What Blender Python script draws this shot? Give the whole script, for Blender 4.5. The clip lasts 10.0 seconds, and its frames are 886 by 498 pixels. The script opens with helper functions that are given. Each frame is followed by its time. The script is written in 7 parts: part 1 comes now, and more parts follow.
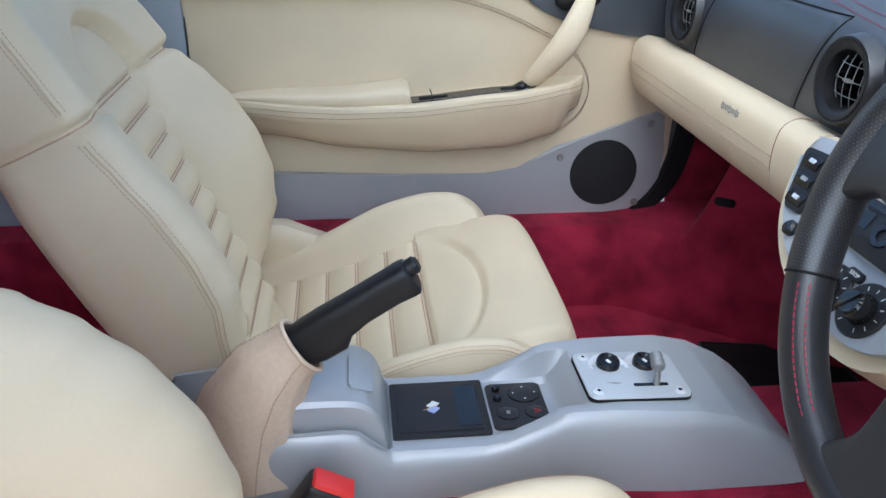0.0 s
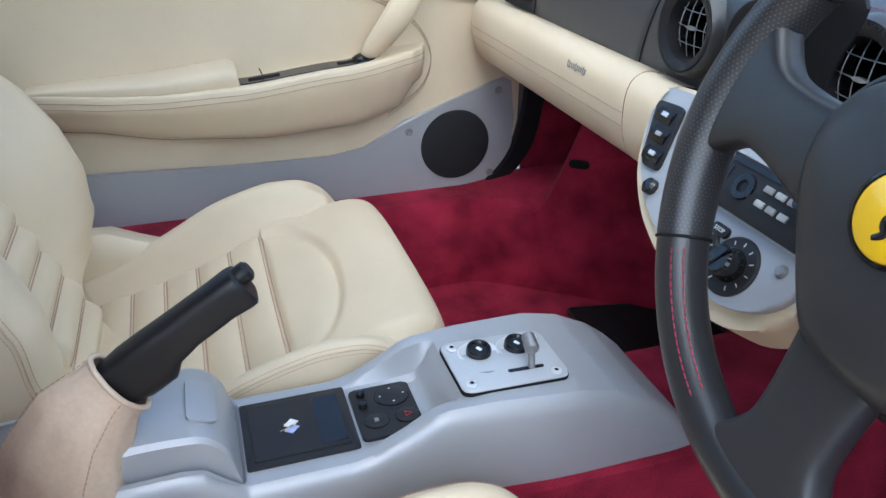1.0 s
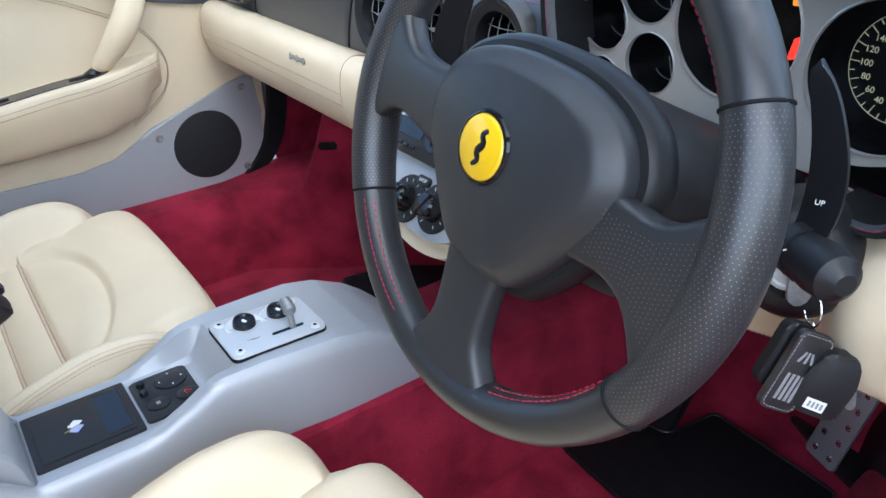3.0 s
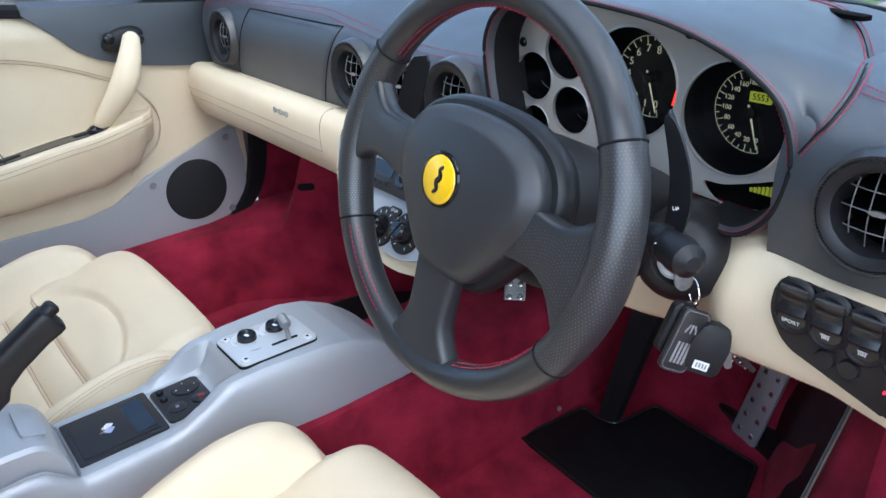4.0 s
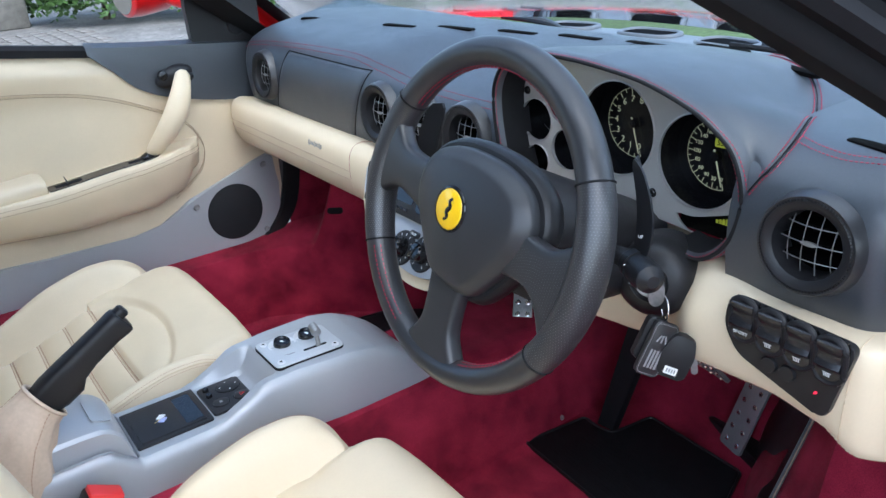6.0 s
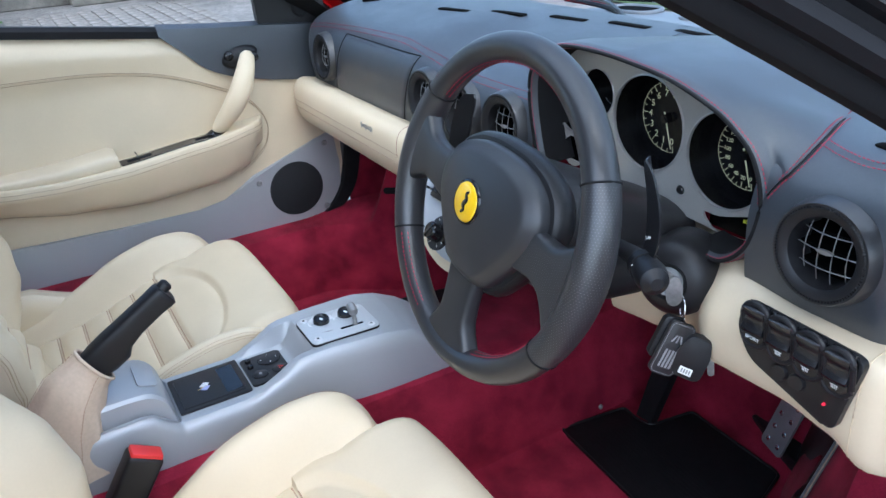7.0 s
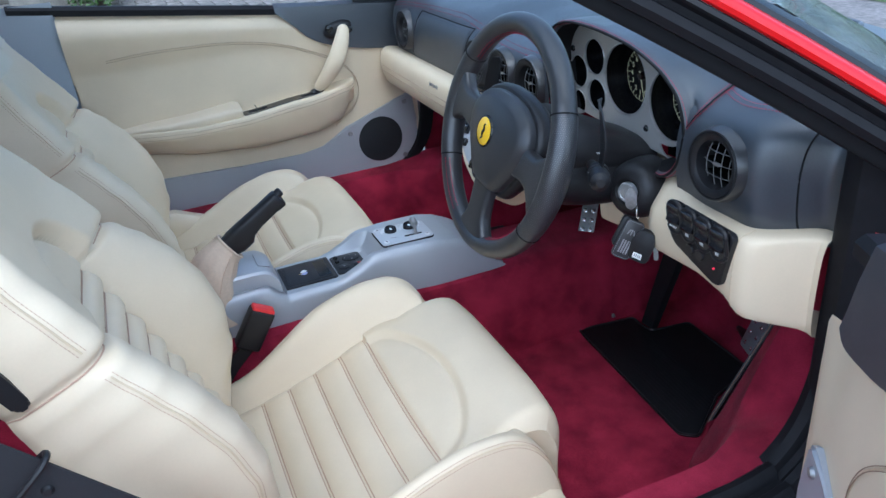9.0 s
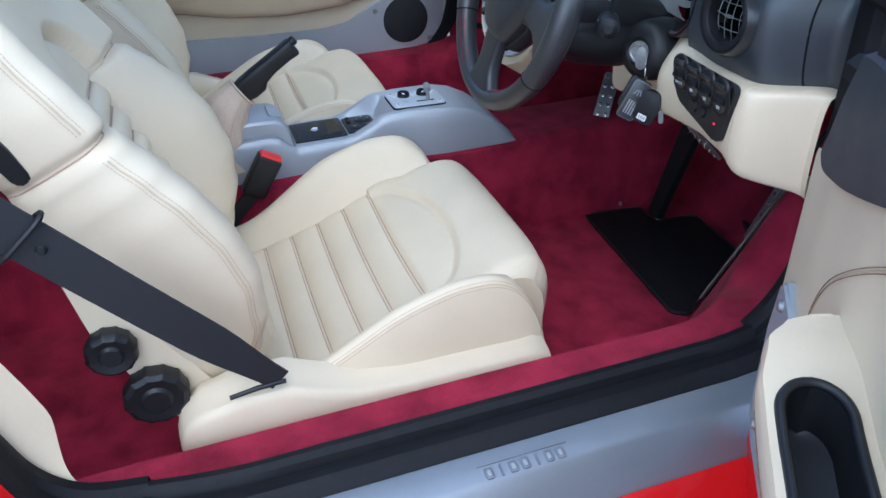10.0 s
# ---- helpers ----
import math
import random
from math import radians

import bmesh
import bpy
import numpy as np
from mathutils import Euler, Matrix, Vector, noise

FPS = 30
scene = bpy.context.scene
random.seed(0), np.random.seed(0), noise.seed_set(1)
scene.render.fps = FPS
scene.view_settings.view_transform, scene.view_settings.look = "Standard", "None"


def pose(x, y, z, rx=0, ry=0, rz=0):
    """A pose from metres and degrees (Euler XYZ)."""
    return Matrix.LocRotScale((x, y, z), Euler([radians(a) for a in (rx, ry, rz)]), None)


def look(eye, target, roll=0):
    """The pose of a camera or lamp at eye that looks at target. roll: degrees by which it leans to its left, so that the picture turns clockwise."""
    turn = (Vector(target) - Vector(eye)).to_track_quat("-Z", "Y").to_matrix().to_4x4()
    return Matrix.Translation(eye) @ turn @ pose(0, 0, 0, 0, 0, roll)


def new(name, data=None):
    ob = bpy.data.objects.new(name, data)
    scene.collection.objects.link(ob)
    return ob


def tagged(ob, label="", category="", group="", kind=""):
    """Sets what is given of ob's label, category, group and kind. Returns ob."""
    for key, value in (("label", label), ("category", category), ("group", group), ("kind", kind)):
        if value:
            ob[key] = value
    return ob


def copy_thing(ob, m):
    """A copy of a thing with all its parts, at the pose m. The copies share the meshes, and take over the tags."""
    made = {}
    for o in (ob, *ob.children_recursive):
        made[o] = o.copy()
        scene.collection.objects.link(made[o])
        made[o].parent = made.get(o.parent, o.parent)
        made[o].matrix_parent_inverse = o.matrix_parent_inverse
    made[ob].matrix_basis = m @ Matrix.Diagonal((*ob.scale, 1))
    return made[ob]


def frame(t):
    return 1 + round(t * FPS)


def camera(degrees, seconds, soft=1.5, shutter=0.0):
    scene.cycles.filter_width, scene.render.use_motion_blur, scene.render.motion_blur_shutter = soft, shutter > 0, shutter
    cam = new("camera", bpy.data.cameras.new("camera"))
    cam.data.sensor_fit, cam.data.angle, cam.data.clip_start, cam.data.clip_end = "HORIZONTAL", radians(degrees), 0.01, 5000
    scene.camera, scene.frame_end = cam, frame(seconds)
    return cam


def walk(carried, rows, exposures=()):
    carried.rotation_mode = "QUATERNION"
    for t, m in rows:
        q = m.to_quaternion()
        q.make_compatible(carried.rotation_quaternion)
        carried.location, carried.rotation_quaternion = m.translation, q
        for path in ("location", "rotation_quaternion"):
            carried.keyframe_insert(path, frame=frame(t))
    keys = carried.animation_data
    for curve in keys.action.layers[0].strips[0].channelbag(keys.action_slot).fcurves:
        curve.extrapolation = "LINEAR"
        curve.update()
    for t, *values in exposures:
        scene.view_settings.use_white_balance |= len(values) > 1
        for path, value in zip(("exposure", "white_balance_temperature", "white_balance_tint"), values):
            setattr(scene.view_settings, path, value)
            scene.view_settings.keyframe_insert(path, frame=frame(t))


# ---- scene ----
cam = camera(60.2, 10.0)
PATH = [
    (0, (0.621, 0.257, 0.778), (-1.156, 0.477, -0.113), 1.3),
    (0.5, (0.555, 0.27, 0.758), (-1.178, 0.664, -0.158), 0.6),
    (1, (0.544, 0.29, 0.748), (-1.134, 0.846, -0.186), 0.4),
    (1.5, (0.555, 0.316, 0.73), (-1.05, 1.015, -0.237), -0.6),
    (2, (0.578, 0.324, 0.721), (-0.95, 1.147, -0.273), -1.1),
    (2.5, (0.613, 0.32, 0.749), (-0.857, 1.244, -0.244), -1.5),
    (3, (0.67, 0.3, 0.779), (-0.765, 1.302, -0.189), -2.0),
    (4.3, (0.825, 0.177, 0.847), (-0.594, 1.294, -0.013), -3.2),
    (4.5, (0.838, 0.16, 0.853), (-0.583, 1.286, 0.007), -3.2),
    (5, (0.869, 0.141, 0.87), (-0.559, 1.274, 0.048), -3.0),
    (6.5, (0.924, 0.152, 0.896), (-0.602, 1.133, 0.054), -2.9),
    (7, (0.952, 0.2, 0.908), (-0.625, 1.067, 0.035), -3.6),
    (7.5, (0.985, 0.229, 0.921), (-0.617, 1.021, 0.023), -4.6),
    (8, (1.071, 0.215, 0.955), (-0.544, 0.969, 0.048), -5.0),
    (8.5, (1.214, 0.166, 0.975), (-0.416, 0.883, 0.063), -5.1),
    (9, (1.325, 0.113, 0.978), (-0.336, 0.747, 0.063), -5.1),
    (9.5, (1.401, 0.103, 0.958), (-0.265, 0.67, 0.008), -3.8),
    (10, (1.409, 0.12, 0.871), (-0.197, 0.649, -0.197), -1.9),
]
walk(cam, [(t, look(eye, target, roll)) for t, eye, target, roll in PATH], exposures=((0.0, 1.27, 5700, 5), (3.0, 1.54, 5640, 5), (5.0, 1.50, 5650, 5), (7.0, 1.38, 5480, 5), (8.0, 1.25, 5320, 4), (9.0, 1.03, 5200, 4), (10.0, 1.03, 5100, 4)))

# ---- world and sun ----
world = bpy.data.worlds.new("sky")
scene.world = world
world.use_nodes = True
_wn = world.node_tree.nodes
_sky = _wn.new("ShaderNodeTexSky")
_sky.sky_type = "NISHITA"
_sky.sun_disc = False
_sky.sun_elevation = radians(55)
_sky.sun_rotation = radians(110)
_sky.air_density, _sky.dust_density = 1.0, 2.0
_wn["Background"].inputs["Strength"].default_value = 0.15
world.node_tree.links.new(_sky.outputs[0], _wn["Background"].inputs["Color"])
sun = new("sun", bpy.data.lights.new("sun", "SUN"))
sun.data.energy, sun.data.angle, sun.data.color = 1.4, radians(140), (1.0, 0.98, 0.95)
sun.matrix_world = look((1.9, -0.5, 3.0), (0, 0.2, 0.2))


# ---- materials ----
def material(name, colour, rough=0.5, metal=0.0, spec=0.5, grain=0.0, grain_scale=600.0, bump=0.0, bump_scale=900.0,
             cells=False, stain=0.0, stain_scale=6.0, coat=0.0, sheen=0.0, weave=0.0, rough_var=0.0):
    """A node material: base colour varied by fine grain and broad stain, with a fine relief."""
    m = bpy.data.materials.new(name)
    m.use_nodes = True
    nt, N = m.node_tree, m.node_tree.nodes
    b = N["Principled BSDF"]
    b.inputs["Roughness"].default_value, b.inputs["Metallic"].default_value = rough, metal
    b.inputs["Specular IOR Level"].default_value = spec
    b.inputs["Coat Weight"].default_value, b.inputs["Coat Roughness"].default_value = coat, 0.05
    b.inputs["Sheen Weight"].default_value, b.inputs["Sheen Roughness"].default_value = sheen, 0.4
    tc = N.new("ShaderNodeTexCoord")

    def nz(scale, detail=3.0):
        t = N.new("ShaderNodeTexNoise")
        t.inputs["Scale"].default_value, t.inputs["Detail"].default_value = scale, detail
        nt.links.new(tc.outputs["Object"], t.inputs["Vector"])
        return t

    last = None
    for amount, scale in ((grain, grain_scale), (stain, stain_scale)):
        if not amount:
            continue
        t = nz(scale)
        ramp = N.new("ShaderNodeMapRange")
        ramp.inputs["From Min"].default_value, ramp.inputs["From Max"].default_value = 0.3, 0.7
        ramp.inputs["To Min"].default_value, ramp.inputs["To Max"].default_value = 1 - amount, 1 + amount
        nt.links.new(t.outputs["Fac"], ramp.inputs["Value"])
        mul = N.new("ShaderNodeVectorMath")
        mul.operation = "SCALE"
        if last is None:
            mul.inputs[0].default_value = colour
        else:
            nt.links.new(last, mul.inputs[0])
        nt.links.new(ramp.outputs[0], mul.inputs["Scale"])
        last = mul.outputs[0]
    if last is None:
        b.inputs["Base Color"].default_value = (*colour, 1)
    else:
        nt.links.new(last, b.inputs["Base Color"])
    if rough_var:
        t = nz(25.0)
        ramp = N.new("ShaderNodeMapRange")
        ramp.inputs["To Min"].default_value, ramp.inputs["To Max"].default_value = rough - rough_var, rough + rough_var
        nt.links.new(t.outputs["Fac"], ramp.inputs["Value"])
        nt.links.new(ramp.outputs[0], b.inputs["Roughness"])
    if bump:
        if cells:
            t = N.new("ShaderNodeTexVoronoi")
            t.inputs["Scale"].default_value = bump_scale
            nt.links.new(tc.outputs["Object"], t.inputs["Vector"])
            out = t.outputs["Distance"]
        else:
            out = nz(bump_scale).outputs["Fac"]
        bn = N.new("ShaderNodeBump")
        bn.inputs["Strength"].default_value, bn.inputs["Distance"].default_value = bump, 0.001
        nt.links.new(out, bn.inputs["Height"])
        nt.links.new(bn.outputs[0], b.inputs["Normal"])
    return m


def glass_material(name, rough=0.0, colour=(0.95, 0.98, 0.97)):
    m = bpy.data.materials.new(name)
    m.use_nodes = True
    b = m.node_tree.nodes["Principled BSDF"]
    b.inputs["Base Color"].default_value = (*colour, 1)
    b.inputs["Transmission Weight"].default_value, b.inputs["Roughness"].default_value, b.inputs["IOR"].default_value = 1.0, rough, 1.02
    return m


def glow_material(name, colour, strength):
    m = bpy.data.materials.new(name)
    m.use_nodes = True
    b = m.node_tree.nodes["Principled BSDF"]
    b.inputs["Base Color"].default_value = (*colour, 1)
    b.inputs["Emission Color"].default_value, b.inputs["Emission Strength"].default_value = (*colour, 1), strength
    return m


CREAM = material("cream_leather", (0.66, 0.55, 0.385), 0.42, spec=0.45, grain=0.012, grain_scale=300, bump=0.05, bump_scale=900, cells=True, stain=0.04, stain_scale=9, rough_var=0.06)
CREAM_DARK = material("cream_leather_lower", (0.60, 0.48, 0.32), 0.5, spec=0.4, grain=0.03, grain_scale=300, bump=0.12, bump_scale=1400, cells=True, stain=0.03)
CREAM_SOFT = material("soft_cream_leather", (0.60, 0.47, 0.35), 0.55, spec=0.35, grain=0.05, grain_scale=200, bump=0.3, bump_scale=90, stain=0.05)
TAN_THREAD = material("tan_thread", (0.46, 0.31, 0.22), 0.8)
BROWN_THREAD = material("brown_thread", (0.24, 0.155, 0.105), 0.8)
RED_THREAD = material("red_thread", (0.34, 0.02, 0.05), 0.8)
DARK = material("anthracite_leather", (0.029, 0.035, 0.044), 0.37, spec=0.95, grain=0.10, grain_scale=400, bump=0.16, bump_scale=1300, cells=True, stain=0.12, rough_var=0.07)
BLACK_LEATHER = material("black_leather", (0.019, 0.019, 0.021), 0.34, spec=0.80, grain=0.1, grain_scale=400, bump=0.10, bump_scale=1100, rough_var=0.03)
PLASTIC = material("black_plastic", (0.012, 0.012, 0.0135), 0.40, spec=0.38, bump=0.12, bump_scale=2200, grain=0.1, rough_var=0.05)
AIRBAG = material("matt_airbag_plastic", (0.022, 0.023, 0.026), 0.40, spec=0.6, bump=0.08, bump_scale=2000, grain=0.06, rough_var=0.05)
ROCKER = material("satin_black", (0.012, 0.012, 0.014), 0.25, spec=0.6, grain=0.1)
GLOSS = material("gloss_black", (0.008, 0.008, 0.009), 0.12, spec=0.5)
RUBBER = material("black_rubber", (0.009, 0.009, 0.0105), 0.60, spec=0.2, bump=0.15, bump_scale=500, grain=0.15, grain_scale=60)
BLACK_FELT = material("black_trim", (0.010, 0.010, 0.011), 0.85, spec=0.2, bump=0.2, bump_scale=800)
CARPET = material("red_carpet", (0.270, 0.019, 0.044), 0.95, spec=0.05, grain=0.30, grain_scale=900, bump=0.7, bump_scale=1500, stain=0.40, stain_scale=13, sheen=0.05)
SILVER = material("silver_paint", (0.37, 0.383, 0.405), 0.38, metal=0.25, spec=0.5, grain=0.03, grain_scale=1500, bump=0.05, bump_scale=1500, stain=0.04)
SILL = material("sill_metal", (0.24, 0.255, 0.28), 0.34, metal=0.5, spec=0.5, grain=0.05, grain_scale=800, bump=0.05, bump_scale=900, stain=0.06)
ALU = material("brushed_aluminium", (0.50, 0.52, 0.545), 0.36, metal=0.25, grain=0.06, grain_scale=900)
CHROME = material("chrome", (0.85, 0.85, 0.86), 0.12, metal=1.0)
SCREW_DARK = material("worn_key_metal", (0.36, 0.37, 0.38), 0.35, metal=0.5, grain=0.1)
SCREW = material("screw_steel", (0.75, 0.75, 0.76), 0.3, metal=0.6)
STEEL = material("pedal_steel", (0.30, 0.30, 0.30), 0.42, metal=0.7, grain=0.15, grain_scale=200)
BEZEL = material("bezel_silver", (0.46, 0.45, 0.43), 0.42, metal=0.5, grain=0.05, grain_scale=1200)
DIAL = material("dial_black", (0.004, 0.004, 0.005), 0.25, spec=0.4)
# printed figures, ticks and needles with a faint emission of their own
MARK = glow_material("dial_marks", (0.70, 0.68, 0.42), 0.05)
WHITE_PRINT = material("white_print", (0.75, 0.75, 0.73), 0.6)
GREY_PRINT = material("grey_print", (0.25, 0.25, 0.26), 0.6)
YELLOW = material("yellow_enamel", (0.80, 0.50, 0.005), 0.25, spec=0.5, coat=0.5)
RED_PAINT = material("red_bodywork", (0.60, 0.006, 0.008), 0.30, spec=0.25, coat=0.35)
RED_PLASTIC = material("red_plastic", (0.65, 0.03, 0.03), 0.4)
MESH_BLACK = material("speaker_cloth", (0.008, 0.009, 0.012), 0.8, bump=0.6, bump_scale=2500, cells=True)
WEBBING = material("belt_webbing", (0.012, 0.0125, 0.015), 0.65, bump=0.5, bump_scale=1500, grain=0.2, grain_scale=700)
# near-black: the shade inside vents and openings is put into this colour
VOID = material("recess_shade", (0.0015, 0.0015, 0.0016), 0.9, spec=0.05)
GLASS = glass_material("window_glass")
GREY_TRIM = material("grey_trim", (0.30, 0.34, 0.38), 0.6, grain=0.04)


# ---- mesh tools ----
V = Vector


def part(name, bm, mat, parent=None, label="", angle=38, flat=False):
    me = bpy.data.meshes.new(name)
    bmesh.ops.recalc_face_normals(bm, faces=bm.faces[:])
    bm.to_mesh(me)
    bm.free()
    me.materials.append(mat)
    if not flat:
        me.polygons.foreach_set("use_smooth", [True] * len(me.polygons))
        me.set_sharp_from_angle(angle=radians(angle))
    ob = new(name, me)
    if parent is not None:
        ob.parent = parent
        if parent.type == "EMPTY":
            ob.matrix_parent_inverse = Matrix.Translation(-parent.location)
    if label:
        ob["label"] = label
    return ob


def thing(name, at, label, category, group="", kind=""):
    e = new(name)
    e.empty_display_size = 0.05
    e.location = at
    return tagged(e, label, category, group, kind)


def grid(fn, nu, nv, close_u=False, close_v=False, cap=False):
    """A sheet through fn(u, v), u and v from 0 to 1."""
    bm = bmesh.new()
    mu, mv = (nu if close_u else nu + 1), (nv if close_v else nv + 1)
    vs = [[bm.verts.new(fn(i / nu, j / nv)) for j in range(mv)] for i in range(mu)]
    for i in range(nu):
        for j in range(nv):
            bm.faces.new((vs[i][j], vs[(i + 1) % mu][j], vs[(i + 1) % mu][(j + 1) % mv], vs[i][(j + 1) % mv]))
    if cap:
        bm.faces.new([vs[0][j] for j in range(mv)])
        bm.faces.new([vs[mu - 1][j] for j in reversed(range(mv))])
    return bm


def spline(points, n, closed=False):
    """n + 1 points (n when closed) along a Catmull-Rom curve through the given ones."""
    p = [V(q) for q in points]
    m = len(p)
    out, segs = [], (m if closed else m - 1)
    for i in range(n if closed else n + 1):
        s = i / n * segs
        k = min(int(s), segs - 1)
        f = s - k
        if closed:
            a, b, c, d = p[(k - 1) % m], p[k % m], p[(k + 1) % m], p[(k + 2) % m]
        else:
            a, b, c, d = p[max(k - 1, 0)], p[k], p[k + 1], p[min(k + 2, m - 1)]
        out.append(0.5 * ((2 * b) + (c - a) * f + (2 * a - 5 * b + 4 * c - d) * f * f + (3 * b - a - 3 * c + d) * f ** 3))
    return out


def lerp_rows(rows, x):
    """Values at x from rows of (x, value, ...), smoothly."""
    if x <= rows[0][0]:
        return rows[0][1:]
    for a, b in zip(rows, rows[1:]):
        if x <= b[0]:
            f = (x - a[0]) / (b[0] - a[0])
            f = f * f * (3 - 2 * f) * 0.5 + f * 0.5
            return tuple(p + (q - p) * f for p, q in zip(a[1:], b[1:]))
    return rows[-1][1:]


def loft(rings, close_v=True, cap=True):
    """Skin over rings of equal count."""
    bm = bmesh.new()
    vs = [[bm.verts.new(p) for p in r] for r in rings]
    n = len(rings[0])
    for a, b in zip(vs, vs[1:]):
        for j in range(n if close_v else n - 1):
            bm.faces.new((a[j], b[j], b[(j + 1) % n], a[(j + 1) % n]))
    if cap and close_v:
        bm.faces.new(vs[0])
        bm.faces.new(vs[-1][::-1])
    return bm


def tube(points, radius, n=10, closed=False, squash=1.0, up=V((0, 0, 1)), cap=True):
    """A pipe along points; radius a number or one for each point."""
    pts = [V(p) for p in points]
    m = len(pts)
    rings = []
    for i, p in enumerate(pts):
        a = pts[(i - 1) % m] if closed or i else pts[0]
        b = pts[(i + 1) % m] if closed or i < m - 1 else pts[-1]
        d = (b - a).normalized()
        s = d.cross(up)
        s = s.normalized() if s.length > 1e-4 else V((1, 0, 0))
        w = s.cross(d)
        r = radius[i] if isinstance(radius, (list, tuple)) else radius
        rings.append([p + s * (r * math.cos(2 * math.pi * k / n)) + w * (r * squash * math.sin(2 * math.pi * k / n)) for k in range(n)])
    if closed:
        rings.append(rings[0])
        bm = loft(rings, cap=False)
        bmesh.ops.remove_doubles(bm, verts=bm.verts[:], dist=1e-6)
        return bm
    return loft(rings, cap=cap)


def lathe(profile, n=32, m=Matrix.Identity(4)):
    """Turns (radius, height) round the local z axis."""
    bm = bmesh.new()
    vs = [[bm.verts.new(m @ V((r * math.cos(2 * math.pi * k / n), r * math.sin(2 * math.pi * k / n), z))) for k in range(n)] for r, z in profile]
    for a, b in zip(vs, vs[1:]):
        for k in range(n):
            bm.faces.new((a[k], a[(k + 1) % n], b[(k + 1) % n], b[k]))
    bmesh.ops.remove_doubles(bm, verts=bm.verts[:], dist=1e-6)
    return bm


def slab(outline, depth, m=Matrix.Identity(4), bevel=0.0, seg=2, both=False):
    """A plate: the outline (x, y) from local z = 0 to depth, its front edge bevelled."""
    bm = bmesh.new()
    lo = [bm.verts.new((p[0], p[1], 0)) for p in outline]
    hi = [bm.verts.new((p[0], p[1], depth)) for p in outline]
    n = len(outline)
    bm.faces.new(lo[::-1])
    top = bm.faces.new(hi)
    for k in range(n):
        bm.faces.new((lo[k], lo[(k + 1) % n], hi[(k + 1) % n], hi[k]))
    if bevel:
        edges = list(top.edges) + ([e for v in lo for e in v.link_edges if e.other_vert(v) in lo] if both else [])
        bmesh.ops.bevel(bm, geom=list(set(edges)), offset=bevel, segments=seg, affect="EDGES", profile=0.6)
    bm.transform(m)
    return bm


def rbox(size, m=Matrix.Identity(4), bevel=0.003, seg=2):
    bm = bmesh.new()
    bmesh.ops.create_cube(bm, size=1.0)
    bm.transform(Matrix.Diagonal((*size, 1)))
    if bevel:
        bmesh.ops.bevel(bm, geom=bm.edges[:], offset=bevel, segments=seg, affect="EDGES", profile=0.5)
    bm.transform(m)
    return bm


def round_rect(w, h, r, n=5, cx=0.0, cy=0.0):
    out = []
    for sx, sy, a0 in ((1, 1, 0), (-1, 1, 90), (-1, -1, 180), (1, -1, 270)):
        for k in range(n + 1):
            a = radians(a0 + 90 * k / n)
            out.append((cx + sx * (w / 2 - r) + r * math.cos(a), cy + sy * (h / 2 - r) + r * math.sin(a)))
    return out


def circle(r, n=32, cx=0.0, cy=0.0):
    return [(cx + r * math.cos(2 * math.pi * k / n), cy + r * math.sin(2 * math.pi * k / n)) for k in range(n)]


def merge(*bms):
    out = bmesh.new()
    for b in bms:
        me = bpy.data.meshes.new("tmp")
        b.to_mesh(me)
        b.free()
        out.from_mesh(me)
        bpy.data.meshes.remove(me)
    return out


def facing(at, normal, up=(0, 0, 1)):
    """A pose whose local z looks along normal and whose local y is as near up as can be."""
    z = V(normal).normalized()
    x = V(up).cross(z).normalized()
    y = z.cross(x)
    return Matrix.Translation(at) @ Matrix((x, y, z)).transposed().to_4x4()


def stitches(paths, size=0.0007, pitch=0.006, fill=0.68):
    """Short threads in a row along each path, as one mesh."""
    verts, faces = [], []
    for path in paths:
        pts = [V(p) for p in path]
        acc, nxt = 0.0, 0.0
        for a, b in zip(pts, pts[1:]):
            seg = (b - a).length
            if seg < 1e-6:
                continue
            d = (b - a) / seg
            s = d.cross(V((0.3, 0.2, 0.93))).normalized()
            w = s.cross(d)
            while nxt <= acc + seg:
                p = a + d * (nxt - acc)
                q = p + d * pitch * fill
                k = len(verts)
                for c in (p, q):
                    verts += [c + s * size, c + w * size, c - s * size, c - w * size]
                faces += [(k, k + 1, k + 5, k + 4), (k + 1, k + 2, k + 6, k + 5), (k + 2, k + 3, k + 7, k + 6), (k + 3, k, k + 4, k + 7), (k, k + 3, k + 2, k + 1), (k + 4, k + 5, k + 6, k + 7)]
                nxt += pitch
            acc += seg
    bm = bmesh.new()
    me = bpy.data.meshes.new("tmp")
    me.from_pydata([tuple(v) for v in verts], [], faces)
    bm.from_mesh(me)
    bpy.data.meshes.remove(me)
    return bm


def setting(name, bm, mat, label, category, **kw):
    return tagged(part(name, bm, mat, None, "", **kw), label, category, "", "structure")


def smooth01(a, b, x):
    t = min(1.0, max(0.0, (x - a) / (b - a)))
    return t * t * (3 - 2 * t)


# ---- ground and garden ----
GROUND = -0.22
PAVING = material("paving", (0.22, 0.20, 0.185), 0.85, grain=0.3, grain_scale=30, bump=0.6, bump_scale=40, stain=0.3, stain_scale=2.5)
SETT = material("stone_sett", (0.22, 0.195, 0.175), 0.85, grain=0.3, grain_scale=40, bump=0.5, bump_scale=80, stain=0.3, stain_scale=7)
setting("ground", grid(lambda u, v: V((-90 + 180 * u, -90 + 180 * v, GROUND)), 4, 4), PAVING, "grey stone driveway paving round the car", "ground")

